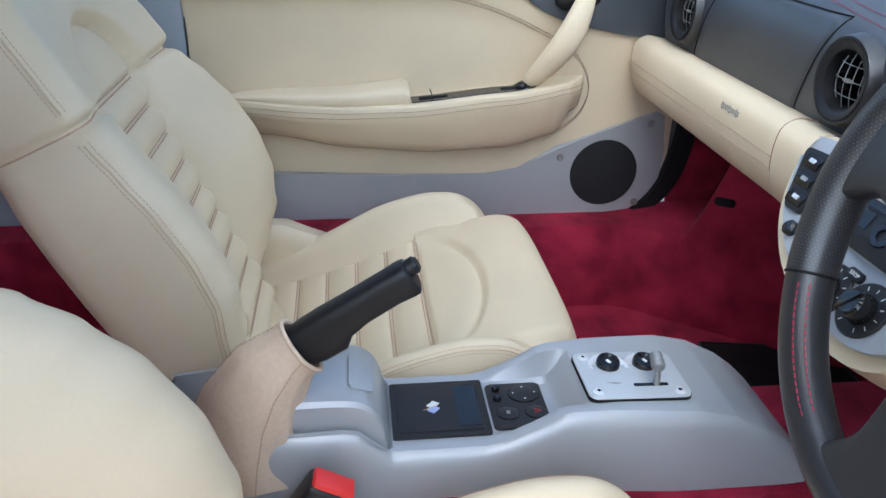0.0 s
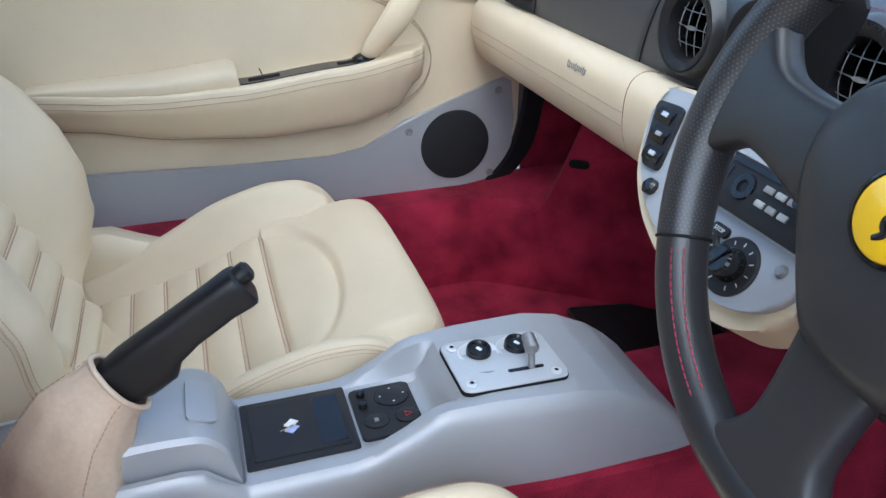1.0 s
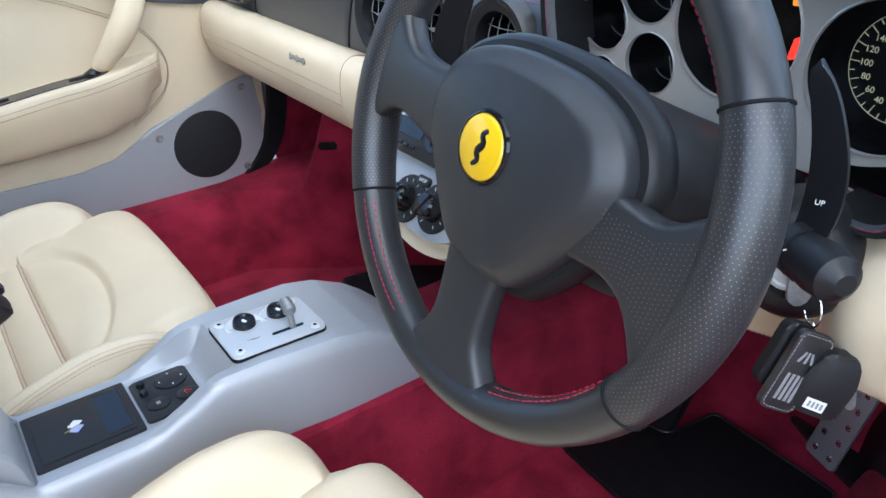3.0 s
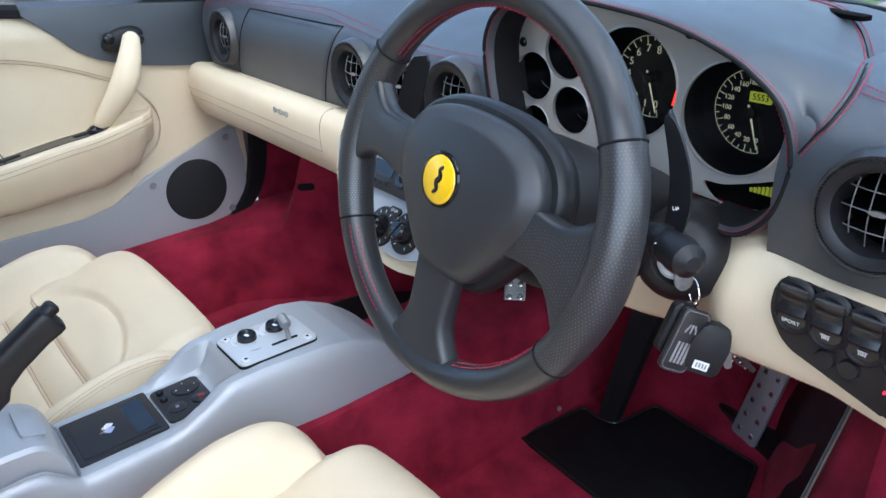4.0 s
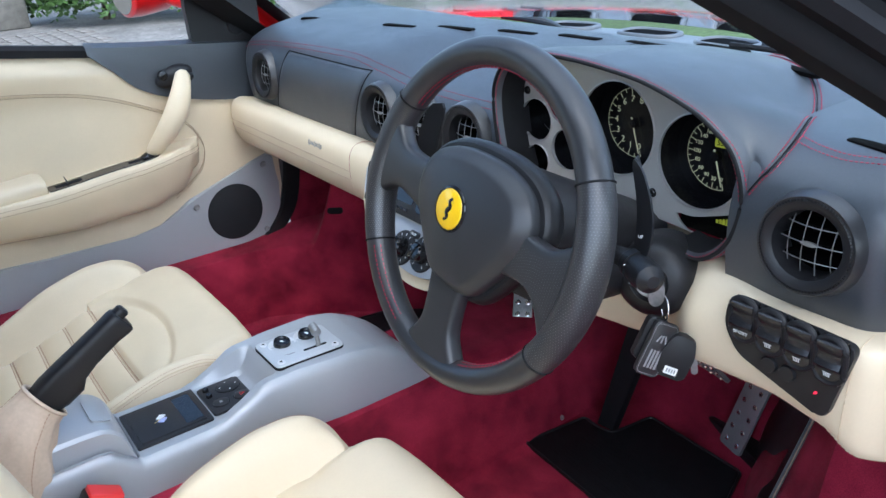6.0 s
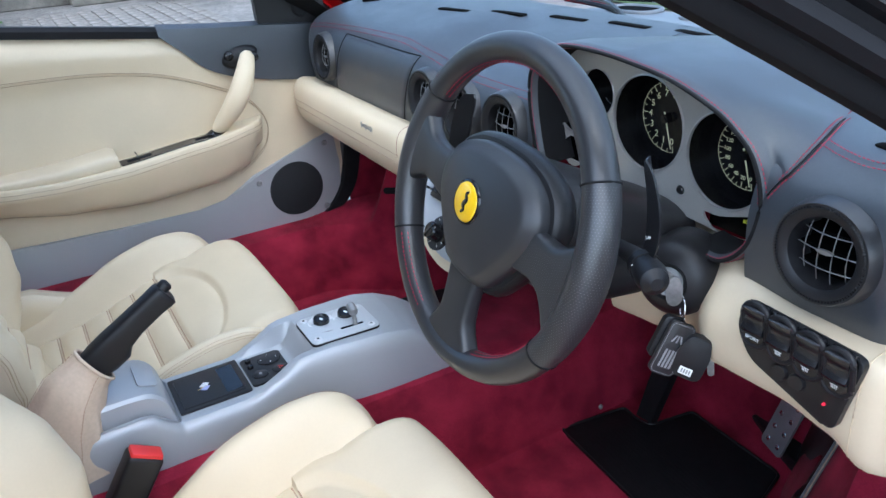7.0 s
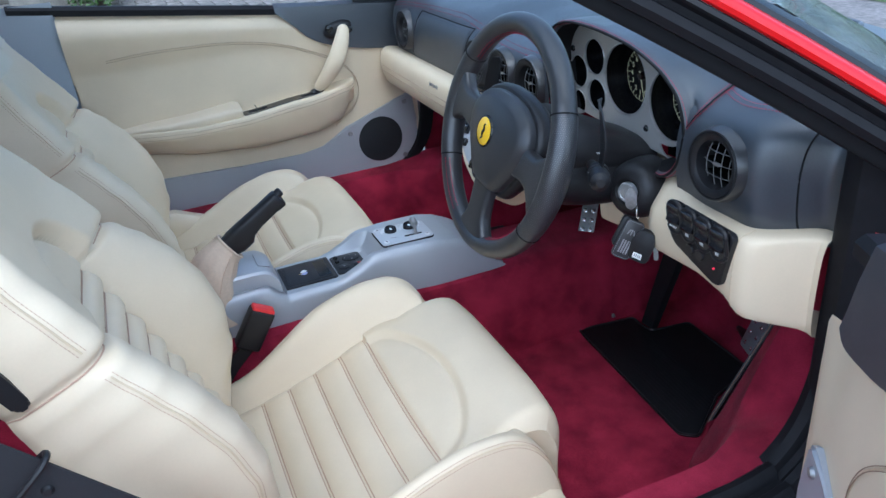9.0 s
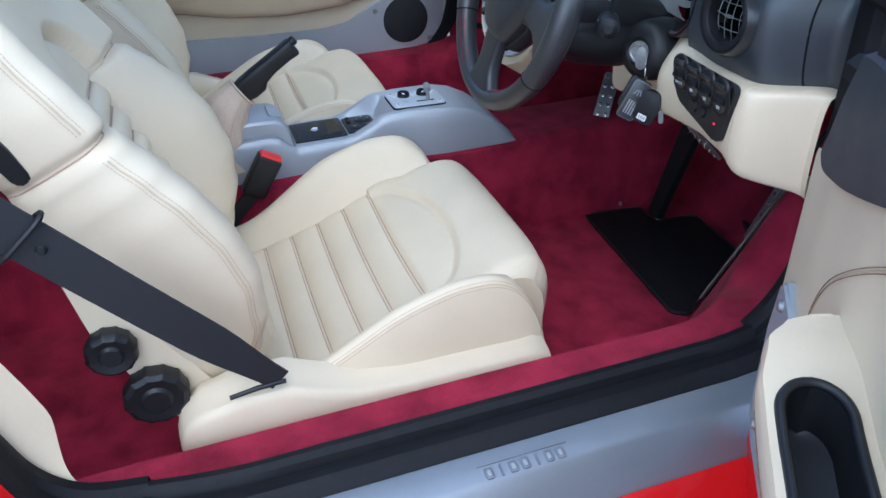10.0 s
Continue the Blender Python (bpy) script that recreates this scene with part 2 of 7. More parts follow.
# ---- floor, tunnel, bulkheads ----
def floor_sheet(u, v):
    x, y = -0.74 + 1.48 * u, -0.47 + 2.0 * v
    z = -0.004 + 0.40 * smooth01(1.12, 1.50, y)
    t = 1 - smooth01(0.082, 0.135, abs(x + 0.035))
    z = max(z, 0.199 * t) if y < 1.3 else z
    wave = 0.0025 * noise.noise(V((x * 9, y * 9, 0.3)))
    return V((x, y, z + wave))
setting("floor", grid(floor_sheet, 110, 90), CARPET, "deep red carpet over floor and transmission tunnel", "carpet")
for s, nm in ((1, "wall_right"), (-1, "wall_left")):
    path = [(0.652, -0.40), (0.652, 0.0), (0.652, 0.45), (0.655, 0.70), (0.645, 0.765), (0.60, 0.838), (0.51, 0.955), (0.42, 1.06), (0.37, 1.17), (0.35, 1.30), (0.35, 1.48)]
    if s > 0:
        path = path[:5] + [(0.60, 0.845), (0.552, 0.905), (0.520, 0.942), (0.489, 0.999), (0.449, 1.079), (0.387, 1.205), (0.35, 1.30), (0.35, 1.48)]
    pts = spline([(x, y, 0) for x, y in path], 80)
    def ring(p, s=s):
        k, m = smooth01(0.84, 0.97, p.y), smooth01(0.74, 0.85, p.y)
        top = 0.172 + 0.36 * k
        lean = 0.625 * smooth01(0.80, 0.92, p.y) * (1 - smooth01(1.2, 1.3, p.y)) if s > 0 else 0.0
        rows = ((p.x, 0.0, -0.02), (p.x + 0.004, 0.0, 0.08), (p.x + 0.012, 0.0, top - 0.02), (p.x + 0.022, 0.01 * m, top - 0.003), (max(0.735, p.x + 0.05) * (1 - m) + m * (p.x + 0.10), 0.10 * m, top + 0.002 + 0.03 * m))
        return [V((s * x, p.y + dy + lean * (z - 0.14), z)) for x, dy, z in rows]
    setting(nm, loft([ring(p) for p in pts], close_v=False), CARPET, "red carpeted inner sill and kick panel", "carpet trim")
for s, nm in ((1, "wall_side_right"), (-1, "wall_side_left")):
    setting(nm, loft([[V((s * x, y, z)) for z in (-0.1, 0.2, 0.52)] for x, y in (((0.74, 0.872) if s < 0 else (0.732, 0.925)), (0.735, 0.93), (0.72, 1.1), (0.70, 1.46))], close_v=False), CARPET, "red carpet on the footwell side", "carpet trim")
setting("wall_front", grid(lambda u, v: V((-0.80 + 1.60 * u, 1.44, -0.1 + 0.69 * v)), 4, 4), CARPET, "dark red carpeted front bulkhead under the dash", "bulkhead")
setting("wall_rear", grid(lambda u, v: V((-0.76 + 1.52 * u, -0.40 - 0.14 * v, -0.1 + 0.78 * v)), 4, 4), CARPET, "red carpeted rear bulkhead behind the seats", "bulkhead")

# ---- dashboard ----
def dash_profile(x):
    end, e2 = smooth01(0.62, 0.70, x), smooth01(-0.68, -0.76, x)
    dip = 0.017 * smooth01(-0.26, -0.10, x) * (1 - smooth01(0.2, 0.45, x))
    b = 0.03 * e2 + 0.075 * end * end
    e = -0.028 * e2 - dip - 0.008 * end
    low = smooth01(0.36, 0.50, x)
    return [(0.87, 0.497), (0.815 + b, 0.503), (0.803 + b, 0.52), (0.797 + b, 0.56), (0.797 + b, 0.60), (0.808 + b, 0.635 + e * 0.6), (0.834 + b, 0.655 + e), (0.88 + b, 0.669 + e - 0.004 * low), (0.98 + b * 0.5, 0.684 + e * 0.5 - 0.015 * low), (1.09, 0.686 - 0.018 * low), (1.14, 0.675 - 0.016 * low), (1.20, 0.625)]

def dash_point(x, z, off=0.0):
    """A point on the dashboard's face at that x and height, off metres out of it."""
    p = spline([(0, y, q) for y, q in dash_profile(x)[:8]], 70)
    for a, b in zip(p, p[1:]):
        if a.z <= z <= b.z:
            f = (z - a.z) / max(1e-6, b.z - a.z)
            t = (b - a).normalized()
            return V((x, a.y + (b.y - a.y) * f - off * t.z, z + off * t.y))
    return V((x, 0.84, z))

dashboard = thing("dashboard", (0, 0.9, 0.5), "anthracite leather dashboard with red double stitching", "dashboard")
VENTS = ((-0.590, 0.797, 0.582), (-0.150, 0.795, 0.580), (-0.037, 0.795, 0.581), (0.078, 0.795, 0.585), (0.585, 0.795, 0.586))
def dash_piece(x0, x1, n):
    bm = loft([spline([(x0 + (x1 - x0) * i / n, *p) for p in dash_profile(x0 + (x1 - x0) * i / n)], 90) for i in range(n + 1)], close_v=False)
    bmesh.ops.delete(bm, geom=[f for f in bm.faces if any(math.hypot(v.co.x - x, v.co.z - z) < 0.035 and v.co.y < 0.83 for v in f.verts for x, _, z in VENTS)], context="FACES")
    return bm
part("fascia", dash_piece(-0.765, 0.140, 150), DARK, dashboard)
part("fascia_end", dash_piece(0.497, 0.712, 40), DARK, dashboard)
part("top_pad", loft([spline([(x, y, z) for y, z in ((0.90, 0.645), (0.98, 0.672 - 0.010 * k), (1.09, 0.686 - 0.018 * k), (1.14, 0.675 - 0.016 * k), (1.20, 0.625))], 14) for x, k in ((0.139, 0.0), (0.25, 0.0), (0.32, 0.0), (0.40, 0.16), (0.45, 0.63), (0.498, 1.0))], close_v=False), DARK, dashboard)
cap = bmesh.new()
cap.faces.new([cap.verts.new((0.712, y, z)) for y, z in dash_profile(0.712)] + [cap.verts.new((0.712, 1.20, 0.497))])
part("end_cap", cap, DARK, dashboard)
part("end_seam", tube([V((0.676, y, z)) + V((0, -0.0004, 0.0004)) for y, z in [(p.y, p.z) for p in spline([(0, *q) for q in dash_profile(0.676)[1:8]], 30)]], 0.0014, 6), BLACK_FELT, dashboard)
# glovebox lid, proud of the fascia, with a dark gap round it
def lid_point(u, v, off):
    l = -0.560 + 0.062 * v - 0.01 * (1 - v)
    r = -0.262 + 0.062 * v
    return dash_point(l + (r - l) * u, 0.506 + 0.133 * v, off)
def lid_sheet(u, v):
    edge = min(u, 1 - u) * 0.30, min(v, 1 - v) * 0.135
    d = min(edge)
    corner = max(0, 0.016 - edge[0]) * max(0, 0.016 - edge[1]) * 40
    return lid_point(u, v, 0.0035 * smooth01(0, 0.006, d - corner) - 0.001)
part("glovebox_lid", grid(lid_sheet, 70, 40), DARK, dashboard, "smooth anthracite glovebox lid")
gap = [lid_point(u, v, 0.0006) for u, v in [(0, i / 20) for i in range(21)] + [(i / 40, 1) for i in range(41)] + [(1, 1 - i / 20) for i in range(21)]]
part("lid_gap", tube(gap, 0.0009, 6), BLACK_FELT, dashboard)
# red stitching along the edge of the top
SL = [(-0.75, 0.618), (-0.66, 0.640), (-0.51, 0.650), (-0.357, 0.654), (-0.26, 0.654), (-0.18, 0.645), (-0.105, 0.636), (0.0, 0.633), (0.132, 0.633)]
edge_line = spline([(x, 0, z) for x, z in SL], 120)
part("stitching", merge(stitches([[dash_point(p.x, min(p.z, 0.655), 0.0012) for p in edge_line]], 0.00042), stitches([[dash_point(p.x, min(p.z, 0.655) - 0.006, 0.0012) for p in edge_line]], 0.00042)), RED_THREAD, dashboard, "red double stitching")
def top_z(x, y):
    p = spline([(0, q, z) for q, z in dash_profile(x)], 60)
    for a, b in zip(p, p[1:]):
        if a.z > 0.6 and a.y <= y <= b.y:
            return a.z + (b.z - a.z) * (y - a.y) / max(1e-6, b.y - a.y)
    return 0.69
HOOD = [(0.434, 0.528), (0.470, 0.527), (0.500, 0.556), (0.511, 0.605), (0.497, 0.648), (0.470, 0.672), (0.437, 0.689), (0.38, 0.706), (0.32, 0.714), (0.262, 0.718), (0.20, 0.716), (0.155, 0.701), (0.132, 0.67), (0.130, 0.63), (0.140, 0.58), (0.152, 0.545)]
HOOD_C = spline([(x, 0, z) for x, z in HOOD], 90)
SEAM = [(0.30, 1.12), (0.355, 1.10), (0.405, 1.068), (0.444, 1.03), (0.485, 0.963), (0.510, 0.900), (0.524, 0.858), (0.529, 0.832)]
def pad_z(x, y):
    """Height of the dashboard's top behind the hood."""
    if x > 0.497:
        return top_z(x, y)
    k = lerp_rows([(0.139, 0.0), (0.32, 0.0), (0.40, 0.16), (0.45, 0.63), (0.498, 1.0)], x)[0]
    return lerp_rows([(0.90, 0.645), (0.98, 0.672 - 0.010 * k), (1.09, 0.686 - 0.018 * k), (1.14, 0.675 - 0.016 * k)], y)[0]
seam_top = [V((x, y, pad_z(x, y) + 0.0012)) for x, y in SEAM]
seam_low = [dash_point(x, z, 0.0012) for x, z in ((0.527, 0.6400), (0.521, 0.630), (0.513, 0.615))]
SEAM_C = spline(seam_top + seam_low, 60)
# leather from the hood's rolled rim down to the seam
rim_all = [V((0.322 + (p.x - 0.322) * 1.018, 0.812, 0.615 + (p.z - 0.615) * 1.018)) for p in HOOD_C]
cut_low = next(i for i, p in enumerate(rim_all) if p.z > 0.612)
cut_top = next(i for i, p in enumerate(rim_all) if p.x < 0.30 and p.z > 0.7)
rim_side = spline(rim_all[cut_low:cut_top + 1][::-1], 60)
rulings = []
for i, (a, b) in enumerate(zip(rim_side, SEAM_C)):
    t = (rim_side[min(59, i + 1)] - rim_side[max(0, i - 1)]).normalized()
    out = t.cross(V((0, -1, 0))).normalized()
    out = out if out.x + out.z > 0 else -out
    m = a.lerp(b, 0.10) + (V((0, 1, 0)) * 0.97 + out * 0.12).normalized() * (b - a).length * 0.36
    rulings.append([a * (1 - f) ** 2 + m * 2 * f * (1 - f) + b * f * f for f in [j / 30 for j in range(31)]])
part("hood_flank", loft(rulings, close_v=False), DARK, dashboard, "leather running from the hood to the fascia")
joint = [p + V((0, -0.0006, 0.0012)) for p in SEAM_C[4:]][::-1]
BRANCH = [(0.527, 0.853), (0.555, 0.843), (0.585, 0.839), (0.62, 0.845), (0.66, 0.864), (0.69, 0.89), (0.705, 0.915)]
branch = [V((x, y, top_z(x, y) + 0.0022)) for x, y in BRANCH]
def beside(pts, d):
    out = []
    for a, b, p in zip([pts[0]] + pts, pts[1:] + [pts[-1]], pts):
        t = (b - a).normalized()
        out.append(p + t.cross(V((0, -0.4, 0.9))).normalized() * d)
    return out
joint_side = 0.0042 if beside(joint, 0.0042)[30].x > joint[30].x else -0.0042
flank_row = [r[-1] + (r[-3] - r[-1]).normalized() * 0.0045 + V((0.0004, -0.0006, 0.0008)) for r in rulings[4:]]
part("joint_piping", tube(spline(joint, 60), 0.0008, 6), BLACK_FELT, dashboard)
part("stitching", stitches([beside(spline(joint, 70), joint_side), flank_row] + [beside(spline(branch, 70), d) for d in (-0.0042, 0.0042)], 0.00055, 0.0046, 0.62), RED_THREAD, dashboard, "red double stitching")
# binnacle hood
def hood_ring(y, s, dz=0.0):
    return [V((0.322 + (p.x - 0.322) * s, y, 0.615 + (p.z - 0.615) * s + dz * smooth01(0.55, 0.70, p.z))) for p in HOOD_C]
part("binnacle_hood", loft([hood_ring(0.806, 0.95), hood_ring(0.799, 0.968), hood_ring(0.797, 0.985), hood_ring(0.801, 1.005), hood_ring(0.812, 1.018)], close_v=False), DARK, dashboard, "leather instrument hood with rolled edge")
part("hood_side", loft([hood_ring(y, k)[:cut_low + 1] for y, k in ((0.812, 1.018), (0.85, 1.02))], close_v=False), DARK, dashboard)
part("hood_back", loft([hood_ring(y, k, d)[cut_top:] for y, k, d in ((0.812, 1.018, 0.0), (0.85, 1.03, -0.003), (0.92, 1.035, -0.012), (1.02, 1.03, -0.024), (1.12, 1.0, -0.034))], close_v=False), DARK, dashboard)
# inner wall of the hood, darker than the leather outside
part("hood_inner", loft([hood_ring(0.850, 0.925), hood_ring(0.825, 0.935), hood_ring(0.806, 0.9502)], close_v=False), BLACK_FELT, dashboard, "black inner wall of the hood")
part("edge_piping", tube(hood_ring(0.7970, 0.986), 0.0022, 8), BLACK_FELT, dashboard)
part("stitching", merge(stitches([hood_ring(0.8010, 1.0065)], 0.00055, 0.0046, 0.62), stitches([hood_ring(0.7982, 0.9665)], 0.00055, 0.0046, 0.62)), RED_THREAD, dashboard, "red double stitching")

# slots at the foot of the windscreen
hood_verts = [v.co for ob in dashboard.children if ob.name in ("hood_back", "hood_flank") for v in ob.data.vertices]
def hood_top(x, y):
    """Height of the hood's leather over that spot, or 0."""
    near = min(hood_verts, key=lambda c: (c.x - x) ** 2 + (c.y - y) ** 2)
    return near.z if math.hypot(near.x - x, near.y - y) < 0.02 else 0.0
for x, y, w, a in ((-0.62, 0.93, 0.05, 30), (-0.335, 0.965, 0.085, 10), (-0.214, 1.005, 0.085, 8), (-0.092, 1.043, 0.085, 5), (0.034, 1.062, 0.085, 2), (0.160, 1.076, 0.085, -2), (0.291, 1.066, 0.085, -8), (0.409, 1.045, 0.085, -20), (0.600, 0.872, 0.075, -14)):
    # solid plate whose near-black colour stands for the shade in the slot
    part("demister_slot", slab(round_rect(w, 0.018, 0.006, 3), 0.005, facing((x, y, max(top_z(x, y) if not 0.14 < x < 0.497 else pad_z(x, y), hood_top(x, y)) - 0.0038), (0, 0, 1), (0, 1, 0)) @ Matrix.Rotation(radians(a), 4, "Z"), 0.0015), VOID, dashboard, "demister slot, its inner shade painted black")

# instrument cluster
cluster = thing("instrument_cluster", (0.32, 0.845, 0.53), "silver instrument panel with round black dials and yellow figures", "instruments")
def text(body, size, m, mat, parent, label="", depth=0.0002):
    cu = bpy.data.curves.new("lettering", "FONT")
    cu.body, cu.size, cu.align_x, cu.align_y, cu.extrude = body, size, "CENTER", "CENTER", depth
    tmp = bpy.data.objects.new("lettering", cu)
    me = bpy.data.meshes.new_from_object(tmp)
    bpy.data.objects.remove(tmp)
    bm = bmesh.new()
    bm.from_mesh(me)
    bpy.data.meshes.remove(me)
    bm.transform(m)
    return part("lettering", bm, mat, parent, label, flat=True)

RIM = material("dial_rim", (0.52, 0.51, 0.50), 0.3, metal=0.6)
DIALS = [(0.168, 0.618, 0.028, 0), (0.217, 0.652, 0.030, 0), (0.226, 0.588, 0.027, 0), (0.171, 0.563, 0.021, 0), (0.306, 0.632, 0.057, 8), (0.425, 0.617, 0.054, 10)]
LOW = spline([(0.402, 0.551, 0), (0.425, 0.553, 0), (0.460, 0.564, 0), (0.476, 0.569, 0), (0.484, 0.562, 0), (0.478, 0.546, 0), (0.462, 0.533, 0), (0.440, 0.530, 0), (0.415, 0.536, 0)], 36, True)
def holed(outer, holes, y):
    bm = bmesh.new()
    for loop in [outer] + holes:
        vs = [bm.verts.new((x, y, z)) for x, z in loop]
        for a, b in zip(vs, vs[1:] + vs[:1]):
            bm.edges.new((a, b))
    bmesh.ops.triangle_fill(bm, use_beauty=True, use_dissolve=False, edges=bm.edges[:])
    ext = bmesh.ops.extrude_face_region(bm, geom=bm.faces[:])
    bmesh.ops.translate(bm, vec=(0, 0.003, 0), verts=[v for v in ext["geom"] if isinstance(v, bmesh.types.BMVert)])
    return bm
part("bezel", holed([(p.x, p.z) for p in hood_ring(0.84, 0.935)[::2]], [circle(r, 48, x, z) for x, z, r, _ in DIALS] + [[(p.x, p.y) for p in LOW]], 0.842), BEZEL, cluster, "silver instrument panel")
for x, z, r, figures in DIALS:
    deep = 0.036 if figures else 0.030
    m = facing((x, 0.842 + deep, z), (0, -1, 0))
    d = part("dial", lathe([(0, 0.0), (r * 1.02, 0.0), (r * 1.01, deep - 0.003)], 48, m), DIAL, cluster, "deep black dial")
    part("rim", lathe([(r * 0.985, deep - 0.001), (r * 1.0, deep + 0.0015), (r * 1.025, deep + 0.001), (r * 1.03, deep - 0.002)], 48, m), RIM, d)
    a0, a1 = -75, -285
    if figures:
        steps = 20 if figures == 10 else 16
        for k in range(steps + 1):
            a = radians(a0 + (a1 - a0) * k / steps)
            L = 0.13 if k % 2 == 0 else 0.07
            part("tick", rbox((r * L, 0.0006, 0.0005), m @ Matrix.Rotation(a, 4, "Z") @ Matrix.Translation((r * (0.74 - L / 2), 0, 0.001)), 0), MARK, d)
        part("scale", tube([m @ V((r * 0.75 * math.cos(radians(a0 + (a1 - a0) * k / 60)), r * 0.75 * math.sin(radians(a0 + (a1 - a0) * k / 60)), 0.001)) for k in range(61)], 0.0003, 5), MARK, d)
        marks = [str(k) for k in range(9)] if figures == 8 else ["0", "20", "40", "60", "80", "100", "120", "140", "160", "180", "200"]
        for k, t in enumerate(marks):
            a = radians(a0 + (a1 - a0) * k / (len(marks) - 1))
            text(t, r * (0.20 if figures == 8 else 0.125), m @ Matrix.Translation((r * 0.52 * math.cos(a), r * 0.52 * math.sin(a), 0.001)), MARK, d, "yellow dial figure")
        q = m @ Matrix.Rotation(radians(a0 + 3), 4, "Z")
        part("needle", loft([[q @ V((u, w, 0.006)), q @ V((u, -w, 0.006)), q @ V((u, 0, 0.007))] for u, w in ((-0.008, 0.0013), (r * 0.66, 0.0005))]), MARK, d)
        part("hub", lathe([(0, 0.009), (0.0055, 0.0085), (0.006, 0.002)], 20, m), GLOSS, d)
    else:
        part("scale", tube([m @ V((r * 0.75 * math.cos(radians(-60 - 80 * k / 20)), r * 0.75 * math.sin(radians(-60 - 80 * k / 20)), 0.001)) for k in range(21)], 0.0004, 5), GREY_PRINT, d)
        q = m @ Matrix.Rotation(radians(-75), 4, "Z")
        part("needle", rbox((r * 0.7, 0.0008, 0.0006), q @ Matrix.Translation((r * 0.3, 0, 0.003)), 0), GREY_PRINT, d)
part("fuel_display", grid(lambda u, v: V((0.39 + 0.105 * u, 0.868, 0.525 + 0.045 * v)), 1, 1), DIAL, cluster, "dark fuel display")
LCD = glow_material("lcd_green", (0.36, 0.39, 0.03), 0.12)
part("fuel_bars", merge(*[rbox((0.003, 0.001, 0.004 + 0.0012 * k), Matrix.Translation((0.440 + 0.0042 * k, 0.866, 0.545 + 0.0006 * k)), 0) for k in range(6)]), LCD, cluster)
odo = part("odometer", slab(round_rect(0.023, 0.010, 0.001, 2), 0.001, facing((0.432, 0.8765, 0.632), (0, -1, 0))), LCD, cluster, "lit green odometer display")
text("5553", 0.0085, facing((0.432, 0.8752, 0.632), (0, -1, 0)), DIAL, odo)
part("warning_light", slab(round_rect(0.010, 0.013, 0.001, 2), 0.001, facing((0.336, 0.8775, 0.655), (0, -1, 0))), glow_material("amber_light", (0.7, 0.18, 0.01), 0.6), cluster, "amber warning light")
part("warning_light", slab([(0, 0), (0.012, 0.004), (0.013, 0.022), (0.004, 0.018)], 0.001, facing((0.334, 0.8775, 0.606), (0, -1, 0))), glow_material("red_light", (0.85, 0.02, 0.01), 0.9), cluster, "red warning light")
for x, z in ((0.372, 0.690), (0.366, 0.566), (0.15, 0.655)):
    part("screw", lathe([(0, 0.004), (0.004, 0.0038), (0.0055, 0.002), (0.006, 0)], 16, facing((x, 0.843, z), (0, -1, 0))), GLOSS, cluster)

# ---- padded lower dash, passenger side ----
def pad_ring(x, grow=0.0):
    b = smooth01(-0.765, -0.70, x)
    d = 0.012 * (1 - b)
    pr = [(0.84, 0.508), (0.803, 0.518 - d), (0.785 - 0.010 * b, 0.522 - 1.4 * d), (0.774 - 0.016 * b, 0.508 - d), (0.772 - 0.018 * b, 0.475), (0.776 - 0.016 * b, 0.442 + d), (0.792 - 0.012 * b, 0.416 + 1.4 * d), (0.84, 0.402 + d)]
    return spline([(x, y - grow, z) for y, z in pr], 30)
knee_pad = thing("glovebox_pad", (-0.45, 0.8, 0.42), "padded cream leather lower dash panel with stitched seams", "dash panel")
part("pad", loft([pad_ring(-0.768 + 0.566 * i / 40) for i in range(41)], close_v=False), CREAM, knee_pad)
part("end_cap", loft([pad_ring(-0.199 + 0.060 * i / 6, -0.002 * (i / 6) ** 2 + 0.001) for i in range(7)], close_v=False), CREAM, knee_pad)
for x in (-0.2005,):
    part("seam", tube(pad_ring(x, -0.0015), 0.0014, 6), TAN_THREAD, knee_pad)
rows = [pad_ring(-0.765 + 0.56 * i / 40) for i in range(41)]
part("stitching", stitches([[r[k] + V((0, -0.0004, -0.0002)) for r in rows] for k in (17, 19)], 0.0005, 0.0045), TAN_THREAD, knee_pad, "tan double stitching")
wave = []
for i in range(181):
    r = pad_ring(-0.348 + 0.050 * i / 180 + 0.0016 * math.sin(i * 0.34 + 1.2), 0.0010)
    k = 14.2 - 0.42 * math.sin(i * 0.34) * (1.5 if i % 74 < 19 else 0.8)
    wave.append(r[int(k)].lerp(r[int(k) + 1], k - int(k)))
part("script_badge", tube(wave, 0.0007, 6), STEEL, knee_pad, "small chrome script badge")

# ---- lower dash, driver's side ----
def low_ring(x):
    e = smooth01(0.645, 0.712, x)
    zb = lerp_rows([(0.30, 0.383), (0.36, 0.390), (0.43, 0.402), (0.50, 0.414), (0.58, 0.417), (0.63, 0.409), (0.67, 0.388), (0.715, 0.362)], x)[0]
    y0 = 0.772 + 0.080 * e * e + 0.030 * (1 - smooth01(0.43, 0.485, x))
    rise = smooth01(0.425, 0.46, x) * (1 - smooth01(0.47, 0.57, x))
    zt = 0.512 + 0.014 * rise
    pr = [(y0 + 0.08, zt + 0.002), (y0 + 0.02 + 0.024 * rise, zt), (y0 + 0.004 + 0.020 * rise, zt - 0.012), (y0, (zt + zb) / 2 + 0.01), (y0 + 0.002, zb + 0.018), (y0 + 0.012, zb + 0.004), (y0 + 0.03, zb), (y0 + 0.10, zb - 0.004)]
    return spline([(x, y, z) for y, z in pr], 28)
lower_dash = thing("lower_dash", (0.5, 0.8, 0.42), "cream leather lower dash panel on the driver's side", "dash panel")
